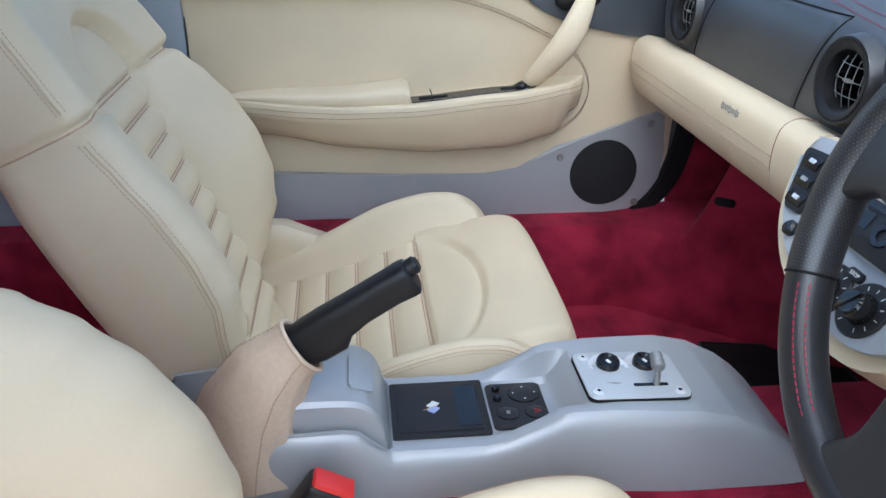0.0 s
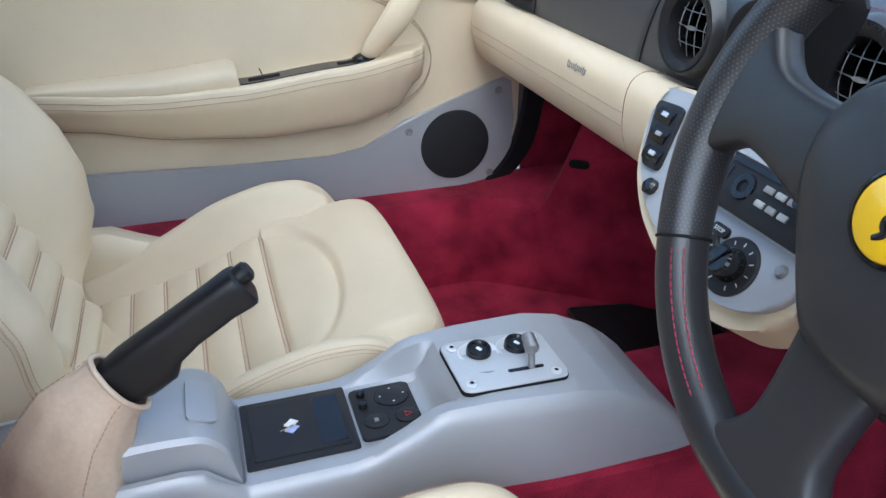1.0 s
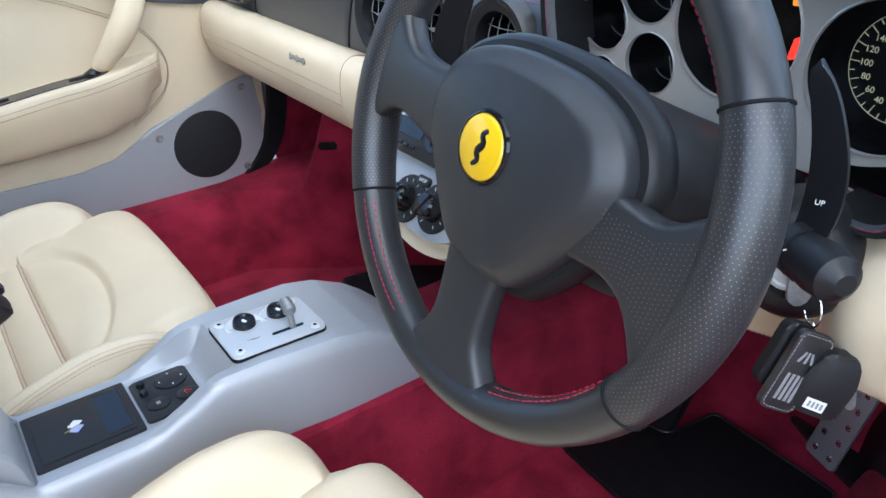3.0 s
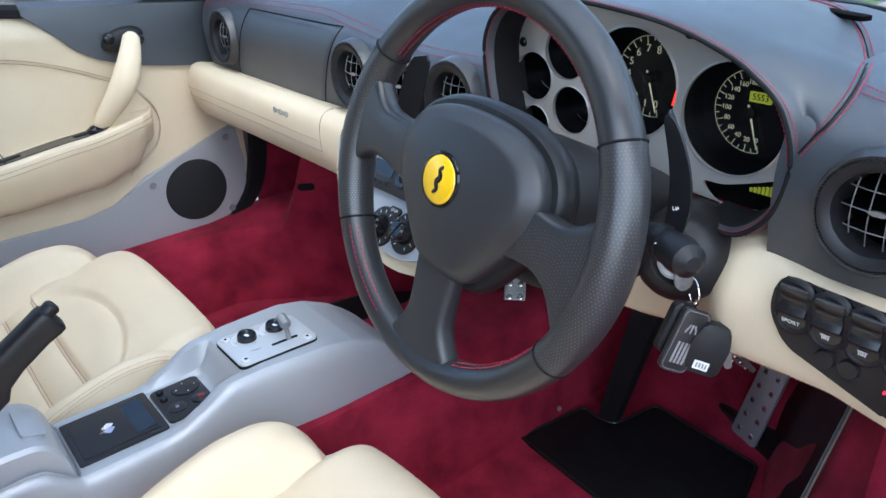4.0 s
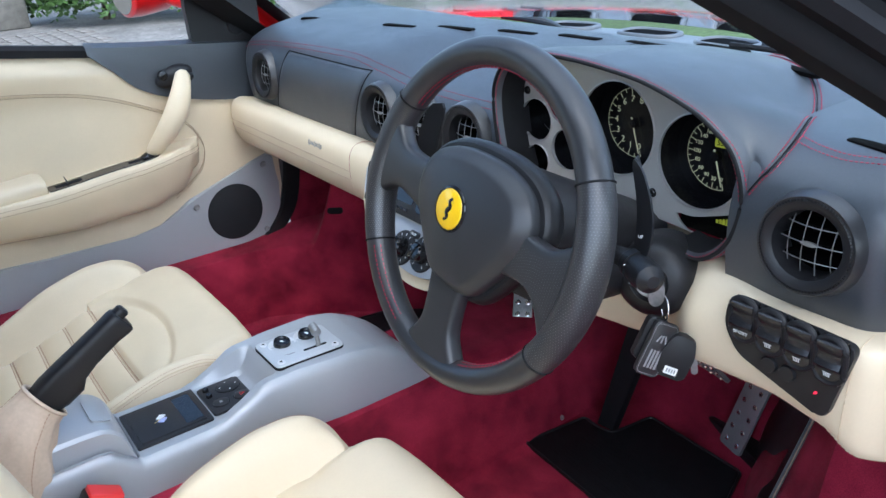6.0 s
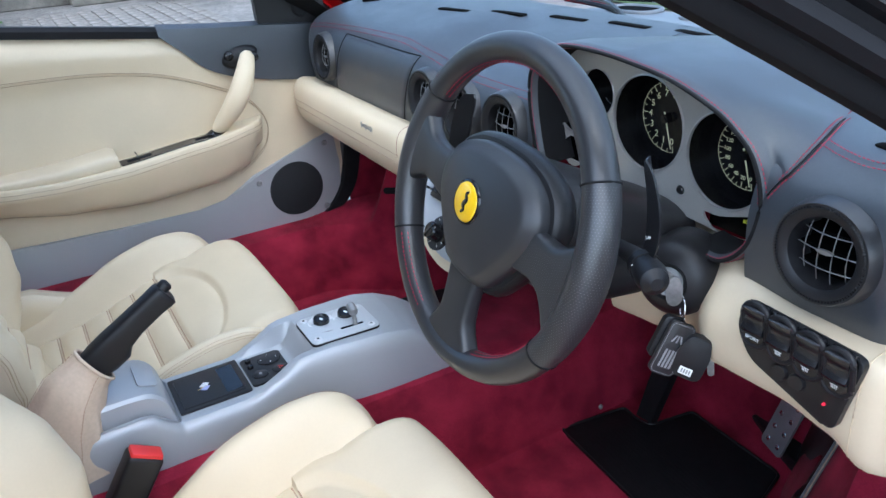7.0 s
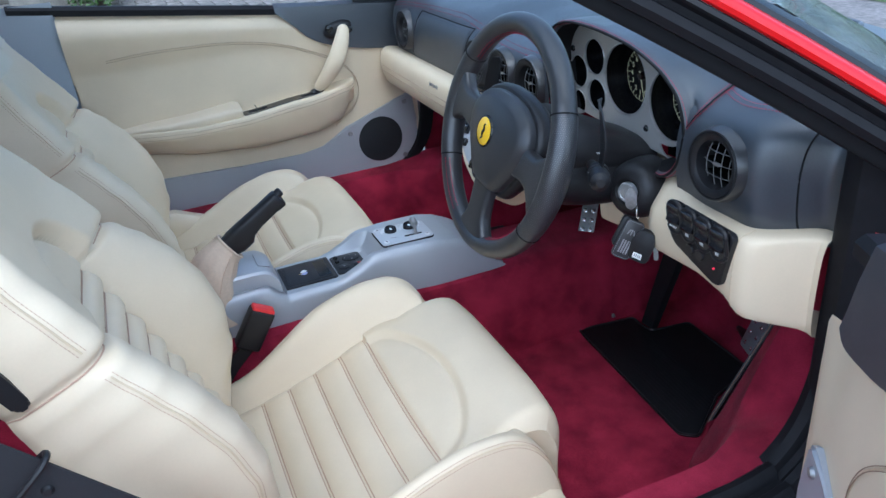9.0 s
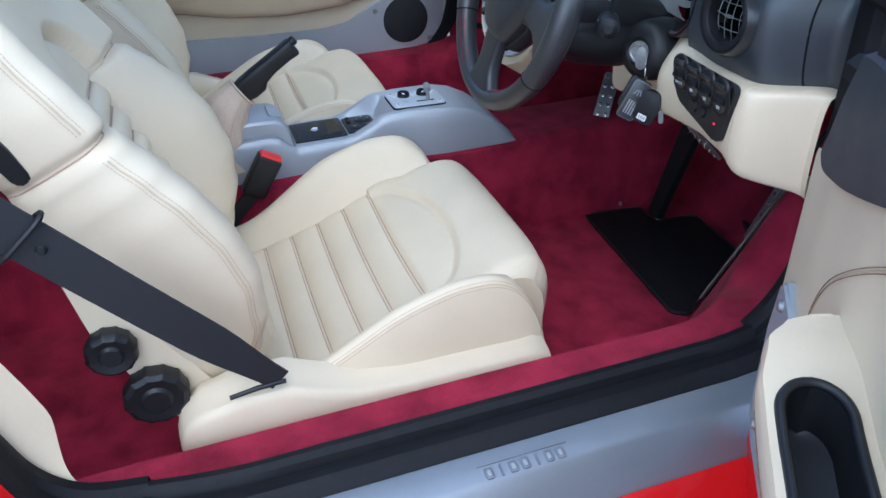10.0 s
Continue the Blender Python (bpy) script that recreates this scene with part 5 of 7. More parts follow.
def spoke_perforations(a, low):
    rot = WM @ Matrix.Rotation(radians(a), 4, "Z")
    verts, faces = [], []
    for i in range(23):
        r = 0.092 + 0.0031 * i
        f = (r - 0.055) / (0.168 - 0.055)
        w = 0.030 - 0.0065 * smooth01(0, 0.5, f) + 0.0265 * smooth01(0.55, 1.0, f) ** 1.5
        g = w + low * smooth01(0.35, 1.0, f) ** 1.6
        y = -g * 0.62 + (0.00155 if i % 2 else 0.0)
        while y < w * 0.6:
            p = V((r, y, 0.004 * (1 - f) + 0.001 + 0.0085 + 0.004 * f + 0.0008))
            n = len(verts)
            verts += [tuple(rot @ (p + V((0.00044 * math.cos(q), 0.00044 * math.sin(q), 0)))) for q in (0, 1.2566, 2.5133, 3.7699, 5.0265)]
            faces.append((n, n + 1, n + 2, n + 3, n + 4))
            y += 0.0031
    me = bpy.data.meshes.new("tmp")
    me.from_pydata(verts, [], faces)
    bm = bmesh.new()
    bm.from_mesh(me)
    bpy.data.meshes.remove(me)
    return bm
tagged(part("perforation_glint", spoke_perforations(-3, 0.030), PERF_GLINT, wheel, "fine perforations in the leather, drawn as pale glints"), kind="stuff")
back = [pad_layer(0.97, 0.000), pad_layer(1.06, -0.0005), pad_layer(1.10, -0.004), pad_layer(1.13, -0.012), pad_layer(1.12, -0.020), pad_layer(1.0, -0.034), pad_layer(0.8, -0.042)]
part("hub_cover", loft(back), PLASTIC, wheel)

# ---- steering column ----
column = thing("steering_column", (0.33, 0.74, 0.47), "black plastic steering column shroud with stalks", "steering column")
cd = (-WN).normalized()
def col_ring(d, w, h, dz=0.0, dx=0.0):
    c = WC + cd * d + V((dx, 0, dz))
    up = V((0, 0.29, 0.957))
    return [c + V((1, 0, 0)) * (w * math.copysign(abs(math.cos(q)) ** 0.75, math.cos(q))) + up * (h * math.copysign(abs(math.sin(q)) ** 0.8, math.sin(q))) for q in [2 * math.pi * k / 40 for k in range(40)]]
part("shroud", loft([col_ring(0.032, 0.050, 0.042), col_ring(0.040, 0.066, 0.052), col_ring(0.085, 0.078, 0.055, 0.004, 0.006), col_ring(0.13, 0.078, 0.047, 0.004, 0.004), col_ring(0.19, 0.078, 0.038, 0.004, 0.0), col_ring(0.25, 0.076, 0.030, 0.004, -0.004)]), PLASTIC, column, "black upper column cover")
part("lower_shroud", loft([col_ring(0.046, 0.052, 0.026, -0.046, 0.020), col_ring(0.054, 0.070, 0.036, -0.048, 0.022), col_ring(0.09, 0.076, 0.042, -0.047, 0.020), col_ring(0.13, 0.076, 0.044, -0.044, 0.016), col_ring(0.17, 0.074, 0.044, -0.040, 0.014), col_ring(0.22, 0.070, 0.040, -0.03, 0.012)]), PLASTIC, column, "black lower column cover")
bm_ = facing((0.426, 0.776, 0.496), (0.34, -0.92, 0.12))
part("ignition_boss", lathe([(0, 0.010), (0.018, 0.010), (0.022, 0.014), (0.030, 0.012), (0.038, 0.007), (0.044, -0.002), (0.047, -0.02), (0.047, -0.05)], 44, bm_), PLASTIC, column, "round black ignition surround")
lock = part("ignition_lock", lathe([(0, 0.016), (0.0105, 0.016), (0.012, 0.018), (0.0145, 0.018), (0.0158, 0.015), (0.016, 0.010)], 32, bm_), SCREW_DARK, column, "chrome ignition lock ring")
def paddle(s):
    c = 0.310
    rings = []
    for i in range(21):
        f = i / 20
        z = 0.548 + 0.118 * f
        x = c + s * (0.167 + 0.016 * math.sin(math.pi * f) - 0.012 * f)
        y = 0.672 + 0.012 * f
        w = 0.004 + 0.0125 * math.sin(math.pi * (0.14 + 0.66 * f)) ** 0.8 * math.sqrt(max(0.0, 1 - max(0.0, (f - 0.86) / 0.14) ** 2))
        rings.append([V((x - s * w, y + 0.008, z)), V((x + s * w * 0.6, y - 0.002, z)), V((x + s * w * 0.6, y + 0.0005, z)), V((x - s * w, y + 0.011, z))])
    return loft(rings)
for s in (1, -1):
    pd = part("paddle", paddle(s), PLASTIC, column, "black gearshift paddle")
text("UP", 0.0042, facing((0.487, 0.6725, 0.598), (0.35, -0.93, 0.05)), WHITE_PRINT, pd)
st = part("stalk", tube([(0.405, 0.715, 0.545), (0.455, 0.690, 0.560), (0.475, 0.680, 0.564)], [0.008, 0.010, 0.013], 20), PLASTIC, column, "black control stalk")
part("stalk_ring", tube([(0.475, 0.680, 0.564), (0.484, 0.675, 0.5645)], [0.0155, 0.0155], 24), PLASTIC, st)
part("stalk_knob", tube([(0.484, 0.675, 0.5645), (0.500, 0.666, 0.566), (0.512, 0.659, 0.567), (0.518, 0.656, 0.5675)], [0.0140, 0.0155, 0.0135, 0.006], 24), PLASTIC, st)
part("stalk_marks", merge(*[rbox((0.001, 0.0006, 0.004), facing((0.4795 + 0.002 * k, 0.6625 + 0.0012 * k, 0.570 - 0.004 * k), (-0.2, -1, 0)) , 0) for k in range(3)]), WHITE_PRINT, st)
ls = part("stalk", tube([(0.22, 0.715, 0.55), (0.17, 0.69, 0.56), (0.13, 0.672, 0.565), (0.115, 0.665, 0.566)], [0.008, 0.009, 0.012, 0.006], 18), PLASTIC, column, "black control stalk")

# ---- keys ----
keys = thing("car_keys", (0.43, 0.765, 0.40), "car key in the ignition with hanging leather fob and remote", "keys")
part("key_head", slab(soft_poly([(-0.004, 0.020), (0.004, 0.020), (0.009, 0.006), (0.008, -0.011), (0.0, -0.017), (-0.008, -0.011), (-0.009, 0.006)], 0.003), 0.004, facing((0.441, 0.763, 0.490), (0.80, -0.60, 0.0), (-0.45, 0.3, 0.85)), 0.0015), STEEL, keys, "grey metal key head")
rc = V((0.454, 0.764, 0.476))
part("key_ring", tube([rc + V((0.010 * math.cos(q), -0.007 * math.cos(q), 0.013 * math.sin(q))) for q in [2 * math.pi * k / 28 for k in range(28)]], 0.0008, 8, closed=True, up=V((0.4, 0.9, 0))), CHROME, keys)
part("link", tube([rc + V((0.003 * math.cos(q), 0.003 * math.sin(q), -0.017 + 0.006 * math.sin(q))) for q in [2 * math.pi * k / 16 for k in range(16)]], 0.0008, 6, closed=True, up=V((0, 0, 1))), CHROME, keys)
FM = facing((0.459, 0.746, 0.435), (0.86, -0.50, 0.10)) @ Matrix.Rotation(radians(-24), 4, "Z")
fob = part("fob", slab(round_rect(0.029, 0.064, 0.006), 0.006, FM, 0.0018), BLACK_LEATHER, keys, "black stitched leather key fob")
part("fob_stitching", stitches([[FM @ V((x, y, 0.0062)) for x, y in round_rect(0.025, 0.060, 0.005)]], 0.0004, 0.003), GREY_PRINT, fob)
part("fob_mark", merge(*[rbox((0.0018, 0.009, 0.0004), FM @ Matrix.Translation((-0.004 + 0.004 * k, 0.013, 0.0062)) @ Matrix.Rotation(radians(20 * (k - 1)), 4, "Z"), 0) for k in range(3)], *[rbox((0.0022, 0.022, 0.0004), FM @ Matrix.Translation((-0.006 + 0.004 * k, -0.012, 0.0062)), 0) for k in range(4)]), GREY_PRINT, fob)
part("fob_back", slab(round_rect(0.026, 0.052, 0.007), 0.009, FM @ Matrix.Translation((-0.006, 0.006, -0.013)), 0.003), PLASTIC, keys, "black leather fob back")
RM = facing((0.474, 0.764, 0.427), (0.62, -0.78, 0.10)) @ Matrix.Rotation(radians(-16), 4, "Z")
rem = part("remote", slab(soft_poly([(-0.016, -0.026), (0.016, -0.026), (0.018, 0.006), (0.012, 0.026), (-0.010, 0.026), (-0.017, 0.006)], 0.006), 0.011, RM, 0.003), PLASTIC, keys, "black plastic alarm remote")
part("sticker", rbox((0.014, 0.009, 0.0004), RM @ Matrix.Translation((-0.001, -0.017, 0.0112)), 0), WHITE_PRINT, rem)
part("sticker_print", merge(*[rbox((0.0016, 0.005, 0.0003), RM @ Matrix.Translation((-0.005 + 0.0028 * k, -0.017, 0.0115)), 0) for k in range(4)]), GREY_PRINT, rem)
part("second_key", slab(soft_poly([(-0.009, 0.02), (0.009, 0.02), (0.011, 0.0), (0.004, -0.006), (0.004, -0.030), (-0.003, -0.030), (-0.003, -0.006), (-0.010, 0.0)], 0.003), 0.003, facing((0.484, 0.778, 0.432), (0.75, -0.65, 0.1)) @ Matrix.Rotation(radians(6), 4, "Z"), 0.001), STEEL, keys, "spare metal key")

# ---- pedals and mats ----
def pedal(at, n, w, h, studs, name, label, arm=None, mat=STEEL):
    p = thing(name, at, label, "pedal")
    m = facing(at, n)
    part("plate", slab(round_rect(w, h, 0.006), 0.005, m, 0.0015), mat, p)
    cols, rows_ = studs
    for i in range(cols):
        for j in range(rows_):
            part("stud", lathe([(0, 0.0075), (0.002, 0.0075), (0.0032, 0.0055), (0.0045, 0.005)], 10, m @ Matrix.Translation(((i - (cols - 1) / 2) * w / cols, (j - (rows_ - 1) / 2) * h / rows_, 0))), CHROME, p)
    if arm:
        part("arm", tube(arm, 0.008, 10), PLASTIC, p)
    return p
pedal((0.343, 1.178, 0.094), (-0.299, -0.884, 0.35), 0.052, 0.18, (2, 7), "accelerator_pedal", "drilled aluminium accelerator pedal on black hinge block", arm=[(0.35, 1.20, 0.16), (0.38, 1.26, 0.30), (0.40, 1.36, 0.38)], mat=SCREW_DARK)
part("block", rbox((0.13, 0.05, 0.026), Matrix.Translation((0.335, 1.180, 0.013)) @ Matrix.Rotation(radians(-19), 4, "Z"), 0.004), PLASTIC, bpy.data.objects["accelerator_pedal"])
pedal((0.392, 0.945, 0.302), (-0.1, -0.62, -0.55), 0.075, 0.05, (4, 3), "brake_pedal", "studded aluminium brake pedal under the dash", arm=[(0.41, 0.96, 0.305), (0.42, 1.10, 0.38), (0.42, 1.3, 0.42)])
pedal((-0.015, 0.985, 0.225), (0.5, -0.55, 0.6), 0.035, 0.13, (2, 6), "footrest_plate", "small studded aluminium foot plate on the tunnel")
strut = thing("kick_strip", (0.158, 1.03, 0.01), "upright black rubber-covered foot stop behind the mat", "foot stop")
sr = []
for f in [i / 12 for i in range(13)]:
    c = V((0.158, 1.030, 0.012)).lerp(V((0.215, 1.085, 0.34)), f)
    w = 0.017 + 0.012 * f
    sr.append([c + V((-w, 0.0, 0)), c + V((-w * 0.9, -0.008, 0.002)), c + V((w * 0.9, -0.004, 0.002)), c + V((w, 0.004, 0)), c + V((w, 0.012, 0)), c + V((-w, 0.012, 0))])
part("strip", loft(sr), RUBBER, strut)

side_panel = thing("footwell_panel", (0.48, 0.98, 0.03), "dark plastic footwell side panel with cream piped edge", "trim panel")
FL, FU, FD = V((0.506, 0.890, 0.057)), V((0.520, 1.055, 0.322)), V((-0.445, 0.896, 0.0))
FP = [FL, FU, FU + FD * 0.20, FL + FD * 0.36 + V((0, 0, -0.03)), FL + FD * 0.12 + V((0, 0, -0.05))]
bm = loft([[p + V((d, d * 0.5, 0)) for p in FP] for d in (0.002, 0.008)])
bmesh.ops.bevel(bm, geom=bm.edges[:], offset=0.002, segments=2, affect="EDGES")
part("board", bm, PLASTIC, side_panel)
part("piping", tube([FL.lerp(FU, i / 8) + V((0.006, 0.001, 0)) for i in range(9)], 0.0010, 8), BROWN_THREAD, side_panel, "cream piped edge")
part("clip", lathe([(0, 0.003), (0.004, 0.002), (0.005, 0)], 14, facing(FL.lerp(FU, 0.82) + FD * 0.03 + V((-0.002, -0.001, 0)), (-0.86, -0.42, 0.3))), STEEL, side_panel)

def mat_mesh(outline, name, label, z, ribs):
    m = thing(name, (outline[0][0], outline[0][1], z), label, "floor mat", "floor mats")
    o = [(p.x, p.y) for p in outline_soft(outline)]
    part("sheet", slab(o, 0.006, Matrix.Translation((0, 0, z)), 0.002), RUBBER, m)
    part("border", tube([(x, y, z + 0.006) for x, y in o], 0.0026, 6, closed=True), PLASTIC, m, "raised rubber border")
    part("ribs", merge(*[rbox((L, 0.0016, 0.0012), Matrix.Translation((cx, cy, z + 0.0063)) @ Matrix.Rotation(a, 4, "Z"), 0) for cx, cy, L, a in ribs]), RUBBER, m)
    return m
def outline_soft(pts):
    return [V((*p, 0)) for p in soft_poly(pts, 0.010, 3)]
MAT = [(0.090, 0.893), (0.468, 0.868), (0.490, 0.895), (0.415, 1.000), (0.378, 1.112), (0.186, 1.118), (0.172, 1.030), (0.145, 1.022), (0.108, 1.026)]
mat_mesh(MAT, "floor_mat", "black ribbed rubber driver's mat on red carpet", 0.001, [(0.29, 0.905 + 0.008 * k, 0.30 - 0.002 * k, radians(-3.5)) for k in range(13)])
PMAT = [(-0.50, 0.872), (-0.13, 0.86), (-0.13, 1.02), (-0.20, 1.10), (-0.46, 1.10)]
mat_mesh(PMAT, "floor_mat", "black rubber passenger mat on red carpet", 0.001, [(-0.3, 0.90 + 0.012 * k, 0.26, 0.0) for k in range(10)])
pin = thing("carpet_stud", (0.089, 0.983, 0.015), "small metal carpet fastener in the red carpet", "fastener")
part("stud", lathe([(0, 0.006), (0.003, 0.005), (0.005, 0.002), (0.006, -0.002)], 16, facing((0.089, 0.983, 0.016), (0.6, -0.2, 0.8))), STEEL, pin)
tab = thing("carpet_vent", (-0.565, 0.885, 0.255), "small black oval footwell outlet in the carpet", "outlet")
part("grille", slab(round_rect(0.036, 0.015, 0.007), 0.003, facing((-0.556, 0.9015, 0.2620), (0.80, -0.60, 0.02)), 0.001), BLACK_FELT, tab)

# ---- seats ----
BOLSTER = [(0.05, 0.132), (0.12, 0.150), (0.18, 0.170), (0.25, 0.206), (0.32, 0.243), (0.39, 0.265), (0.43, 0.269), (0.465, 0.265), (0.495, 0.247), (0.518, 0.215), (0.533, 0.175), (0.541, 0.135), (0.541, 0.08)]
def puff(d, half, height, power=2.4):
    """Height of a stuffed rib at d metres from its seam."""
    return height * (1 - abs(1 - min(1.0, d / half)) ** power)
def seat(cx, sg, label):
    """sg: +1 when the door is toward +x."""
    s = thing("seat", (cx, 0.3, 0.0), label, "car seat", "front seats")
    prof = [(0.08, 0.100), (0.18, 0.121), (0.28, 0.151), (0.38, 0.192), (0.45, 0.221), (0.51, 0.241), (0.549, 0.243), (0.574, 0.228), (0.586, 0.195), (0.583, 0.145), (0.568, 0.09), (0.54, 0.06)]
    PN = 150
    path = spline([(0, y, z) for y, z in prof], PN)
    crown = [(p.y, p.z) for p in path if p.z > 0.095][:int(PN * 0.62)]
    def cush(u, v):
        f = u * PN
        k = min(int(f), PN - 1)
        p = path[k].lerp(path[k + 1], f - k)
        x = (v * 2 - 1) * 0.205
        a = abs(x)
        z, y = p.z, p.y
        if k < PN * 0.62:
            if y < 0.383:
                d = abs(((y - 0.383 + 0.025) % 0.05) - 0.025)
                z += puff(d, 0.025, 0.0085) * (1 - smooth01(0.178, 0.196, a)) - 0.004
            else:
                e = math.sqrt((x / 0.166) ** 2 + ((y - 0.383) / 0.084) ** 2)
                if e < 1:
                    z += puff((1 - e) * 0.084, 0.030, 0.0085) * smooth01(0.383, 0.392, y) - 0.004
                else:
                    z += 0.0095 * smooth01(1.0, 1.13, e) - 0.004
        front = smooth01(0.43, 0.50, y)
        edge = smooth01(0.165, 0.205, a)
        z += 0.013 * (a / 0.19) ** 2 * (1 - smooth01(0.40, 0.47, y)) - 0.006 * edge * (1 - front) - 0.020 * edge ** 2.2 * front
        y -= 0.012 * edge ** 2 * front + 0.016 * (a / 0.205) ** 4 * front
        return V((cx + x, y, z))
    part("cushion", grid(cush, 330, 104), CREAM, s, "ribbed cream leather seat cushion")
    for sd in (-1, 1):
        part("cushion_side", loft([[cush(i / 60, (sd + 1) / 2) + V((-sd * 0.0005, 0, 0.0)), V((cx + sd * 0.2045, cush(i / 60, 1).y, 0.05))] for i in range(24, 61)], close_v=False), CREAM, s)
    seams = []
    for k in range(6):
        y0 = 0.383 - 0.05 * k
        for e in (-0.0024, 0.0024):
            seams.append(tube([(cx - 0.186 + 0.372 * j / 24, y0 + e, lin(crown, y0 + e) - 0.0024 + 0.013 * (abs(-0.186 + 0.372 * j / 24) / 0.19) ** 2 - 0.006 * smooth01(0.165, 0.205, abs(-0.186 + 0.372 * j / 24))) for j in range(25)], 0.0011, 6))
    part("seam", merge(*seams), TAN_THREAD, s, "tan piping between the ribs")
    # side bolsters of the cushion: steep inner slope, narrow crest, flat outer face
    for side in (-1, 1):
        rings = []
        rows = spline([(0, y, z) for y, z in BOLSTER], 72)
        for p in rows:
            inner = smooth01(0.16, 0.33, p.y) if side < 0 < sg else 0.0
            y, zt = p.y, p.z + 0.016 * inner
            zc = min(lin(crown, y), zt - 0.012)
            k = zt - zc
            low = max(0.075, zt - 0.10)
            rings.append(spline([(cx + side * (a + 0.010 * inner * smooth01(0.20, 0.23, a)), y, z) for a, z in ((0.160, min(zc - 0.03, 0.20)), (0.184, zc - 0.008), (0.201, zc + 0.30 * k), (0.214, zc + 0.74 * k), (0.225, zt - 0.003), (0.236, zt), (0.246, zt - 0.007), (0.2505, zt - 0.024), (0.255, (zt + low) / 2 - 0.004), (0.258, low), (0.250, 0.055))], 60))
        part("cushion_bolster", loft(rings, close_v=False), CREAM, s, "padded cream leather thigh bolster")
        part("bolster_nose", loft([rings[-1], [p + V((0, -0.02, -0.01)) for p in rings[-1]]], close_v=False), CREAM, s)
        part("stitching", stitches([[r[k] + V((side * 0.0006, 0, 0.0006)) for r in rings[4:68]] for k in (34, 38)], 0.0005, 0.0045, 0.75), TAN_THREAD, s, "tan double stitching")
        part("piping", tube([r[36] + V((side * 0.0002, 0, 0.0002)) for r in rings[2:70]], 0.0011, 6), CREAM_DARK, s)
    # backrest: h up along the back, n out of its face
    D, NN, B = V((0, -0.42, 0.9075)), V((0, 0.9075, 0.42)), V((cx, 0.171, 0.11))
    #      h     half   bolster  back
    WID = [(0.000, 0.190, -0.055, -0.085), (0.060, 0.207, -0.042, -0.085), (0.088, 0.217, -0.012, -0.086), (0.115, 0.225, 0.020, -0.086), (0.160, 0.233, 0.054, -0.088), (0.220, 0.236, 0.077, -0.090), (0.280, 0.237, 0.083, -0.092), (0.340, 0.234, 0.077, -0.094), (0.390, 0.226, 0.064, -0.097), (0.430, 0.214, 0.050, -0.098), (0.447, 0.207, 0.043, -0.099), (0.470, 0.205, 0.044, -0.098), (0.500, 0.202, 0.040, -0.093), (0.560, 0.190, 0.030, -0.089), (0.640, 0.166, 0.020, -0.072), (0.720, 0.135, 0.009, -0.072), (0.765, 0.105, 0.000, -0.070), (0.785, 0.070, -0.006, -0.063)]
    HP, NF, NR = 0.0445, 96, 300
    def face(x, h, w, b):
        """How far the front of the backrest stands out at x and h."""
        a = abs(x)
        q = a / w
        drop = 0.034 * (1 - math.sqrt(max(0.0, 1 - (max(0.0, q - 0.86) / 0.14) ** 2)))
        arch = math.sqrt((a / 0.094) ** 2 + (max(0.0, h - 0.447) / 0.090) ** 2)
        if h < 0.450:
            t = min(1.0, max(0.0, (a - 0.090) / max(0.02, 0.84 * w - 0.090)))
            n = b * (1 - (1 - t) ** 1.9) - drop
            if a < 0.093:
                d = (h - 0.447) % HP
                n += puff(min(d, HP - d), HP / 2, 0.0135, 2.2) * (1 - smooth01(0.076, 0.093, a)) * smooth01(0.03, 0.07, h) - 0.002
            n -= 0.006 * math.exp(-((a - 0.092) / 0.005) ** 2)
            return n - 0.013 * math.exp(-((h - 0.452) / 0.006) ** 2) * smooth01(0.088, 0.11, a)
        head = 0.020 + (b - 0.020) * min(1.0, q / 0.85) ** 2
        if b < 0.02:
            head = b + 0.012 * (1 - q * q)
        if arch < 1:
            return puff((1 - arch) * 0.09, 0.030, 0.0125, 2.2) * smooth01(0.447, 0.458, h) - 0.003
        n = head * smooth01(0.99, 1.16, arch) ** 0.7 - 0.003 * (arch < 1.02) - drop
        return n - 0.013 * math.exp(-((h - 0.452) / 0.006) ** 2) * smooth01(0.088, 0.11, a)
    rings = []
    for i in range(NR + 1):
        h = 0.785 * i / NR
        w, b, bk = lerp_rows(WID, h)
        w -= 0.005 * math.exp(-((h - 0.452) / 0.007) ** 2)
        fr = [B + D * h + V((x, 0, 0)) + NN * face(x, h, w, b * (1.03 if x * sg > 0 else 1.14 if sg > 0 else 0.92)) for x in (w * math.sin(math.pi / 2 * (2 * j / NF - 1)) for j in range(NF + 1))]
        bc = [B + D * h + V((a * w, 0, 0)) + NN * n for a, n in ((1.0, bk * 0.45), (0.985, bk * 0.72), (0.93, bk * 0.9), (0.80, bk), (0.4, bk - 0.010), (0, bk - 0.012), (-0.4, bk - 0.010), (-0.80, bk), (-0.93, bk * 0.9), (-0.985, bk * 0.72), (-1.0, bk * 0.45))]
        rings.append(fr + bc)
    part("backrest", loft(rings), CREAM, s, "ribbed cream leather backrest with integral headrest", angle=75)
    def on_back(x, h, off=0.001):
        r = rings[min(NR, max(0, int(round(h / 0.785 * NR))))]
        return min(r[:NF + 1], key=lambda p: abs(p.x - cx - x)) + NN * off
    lines = []
    for k in range(9):
        for e in (-0.0026, 0.0026):
            lines.append(tube([on_back(-0.082 + 0.164 * j / 14, 0.447 - HP * k + e, 0.0004) for j in range(15)], 0.0010, 5))
    part("seam", merge(*lines), TAN_THREAD, s, "tan piping between the ribs")
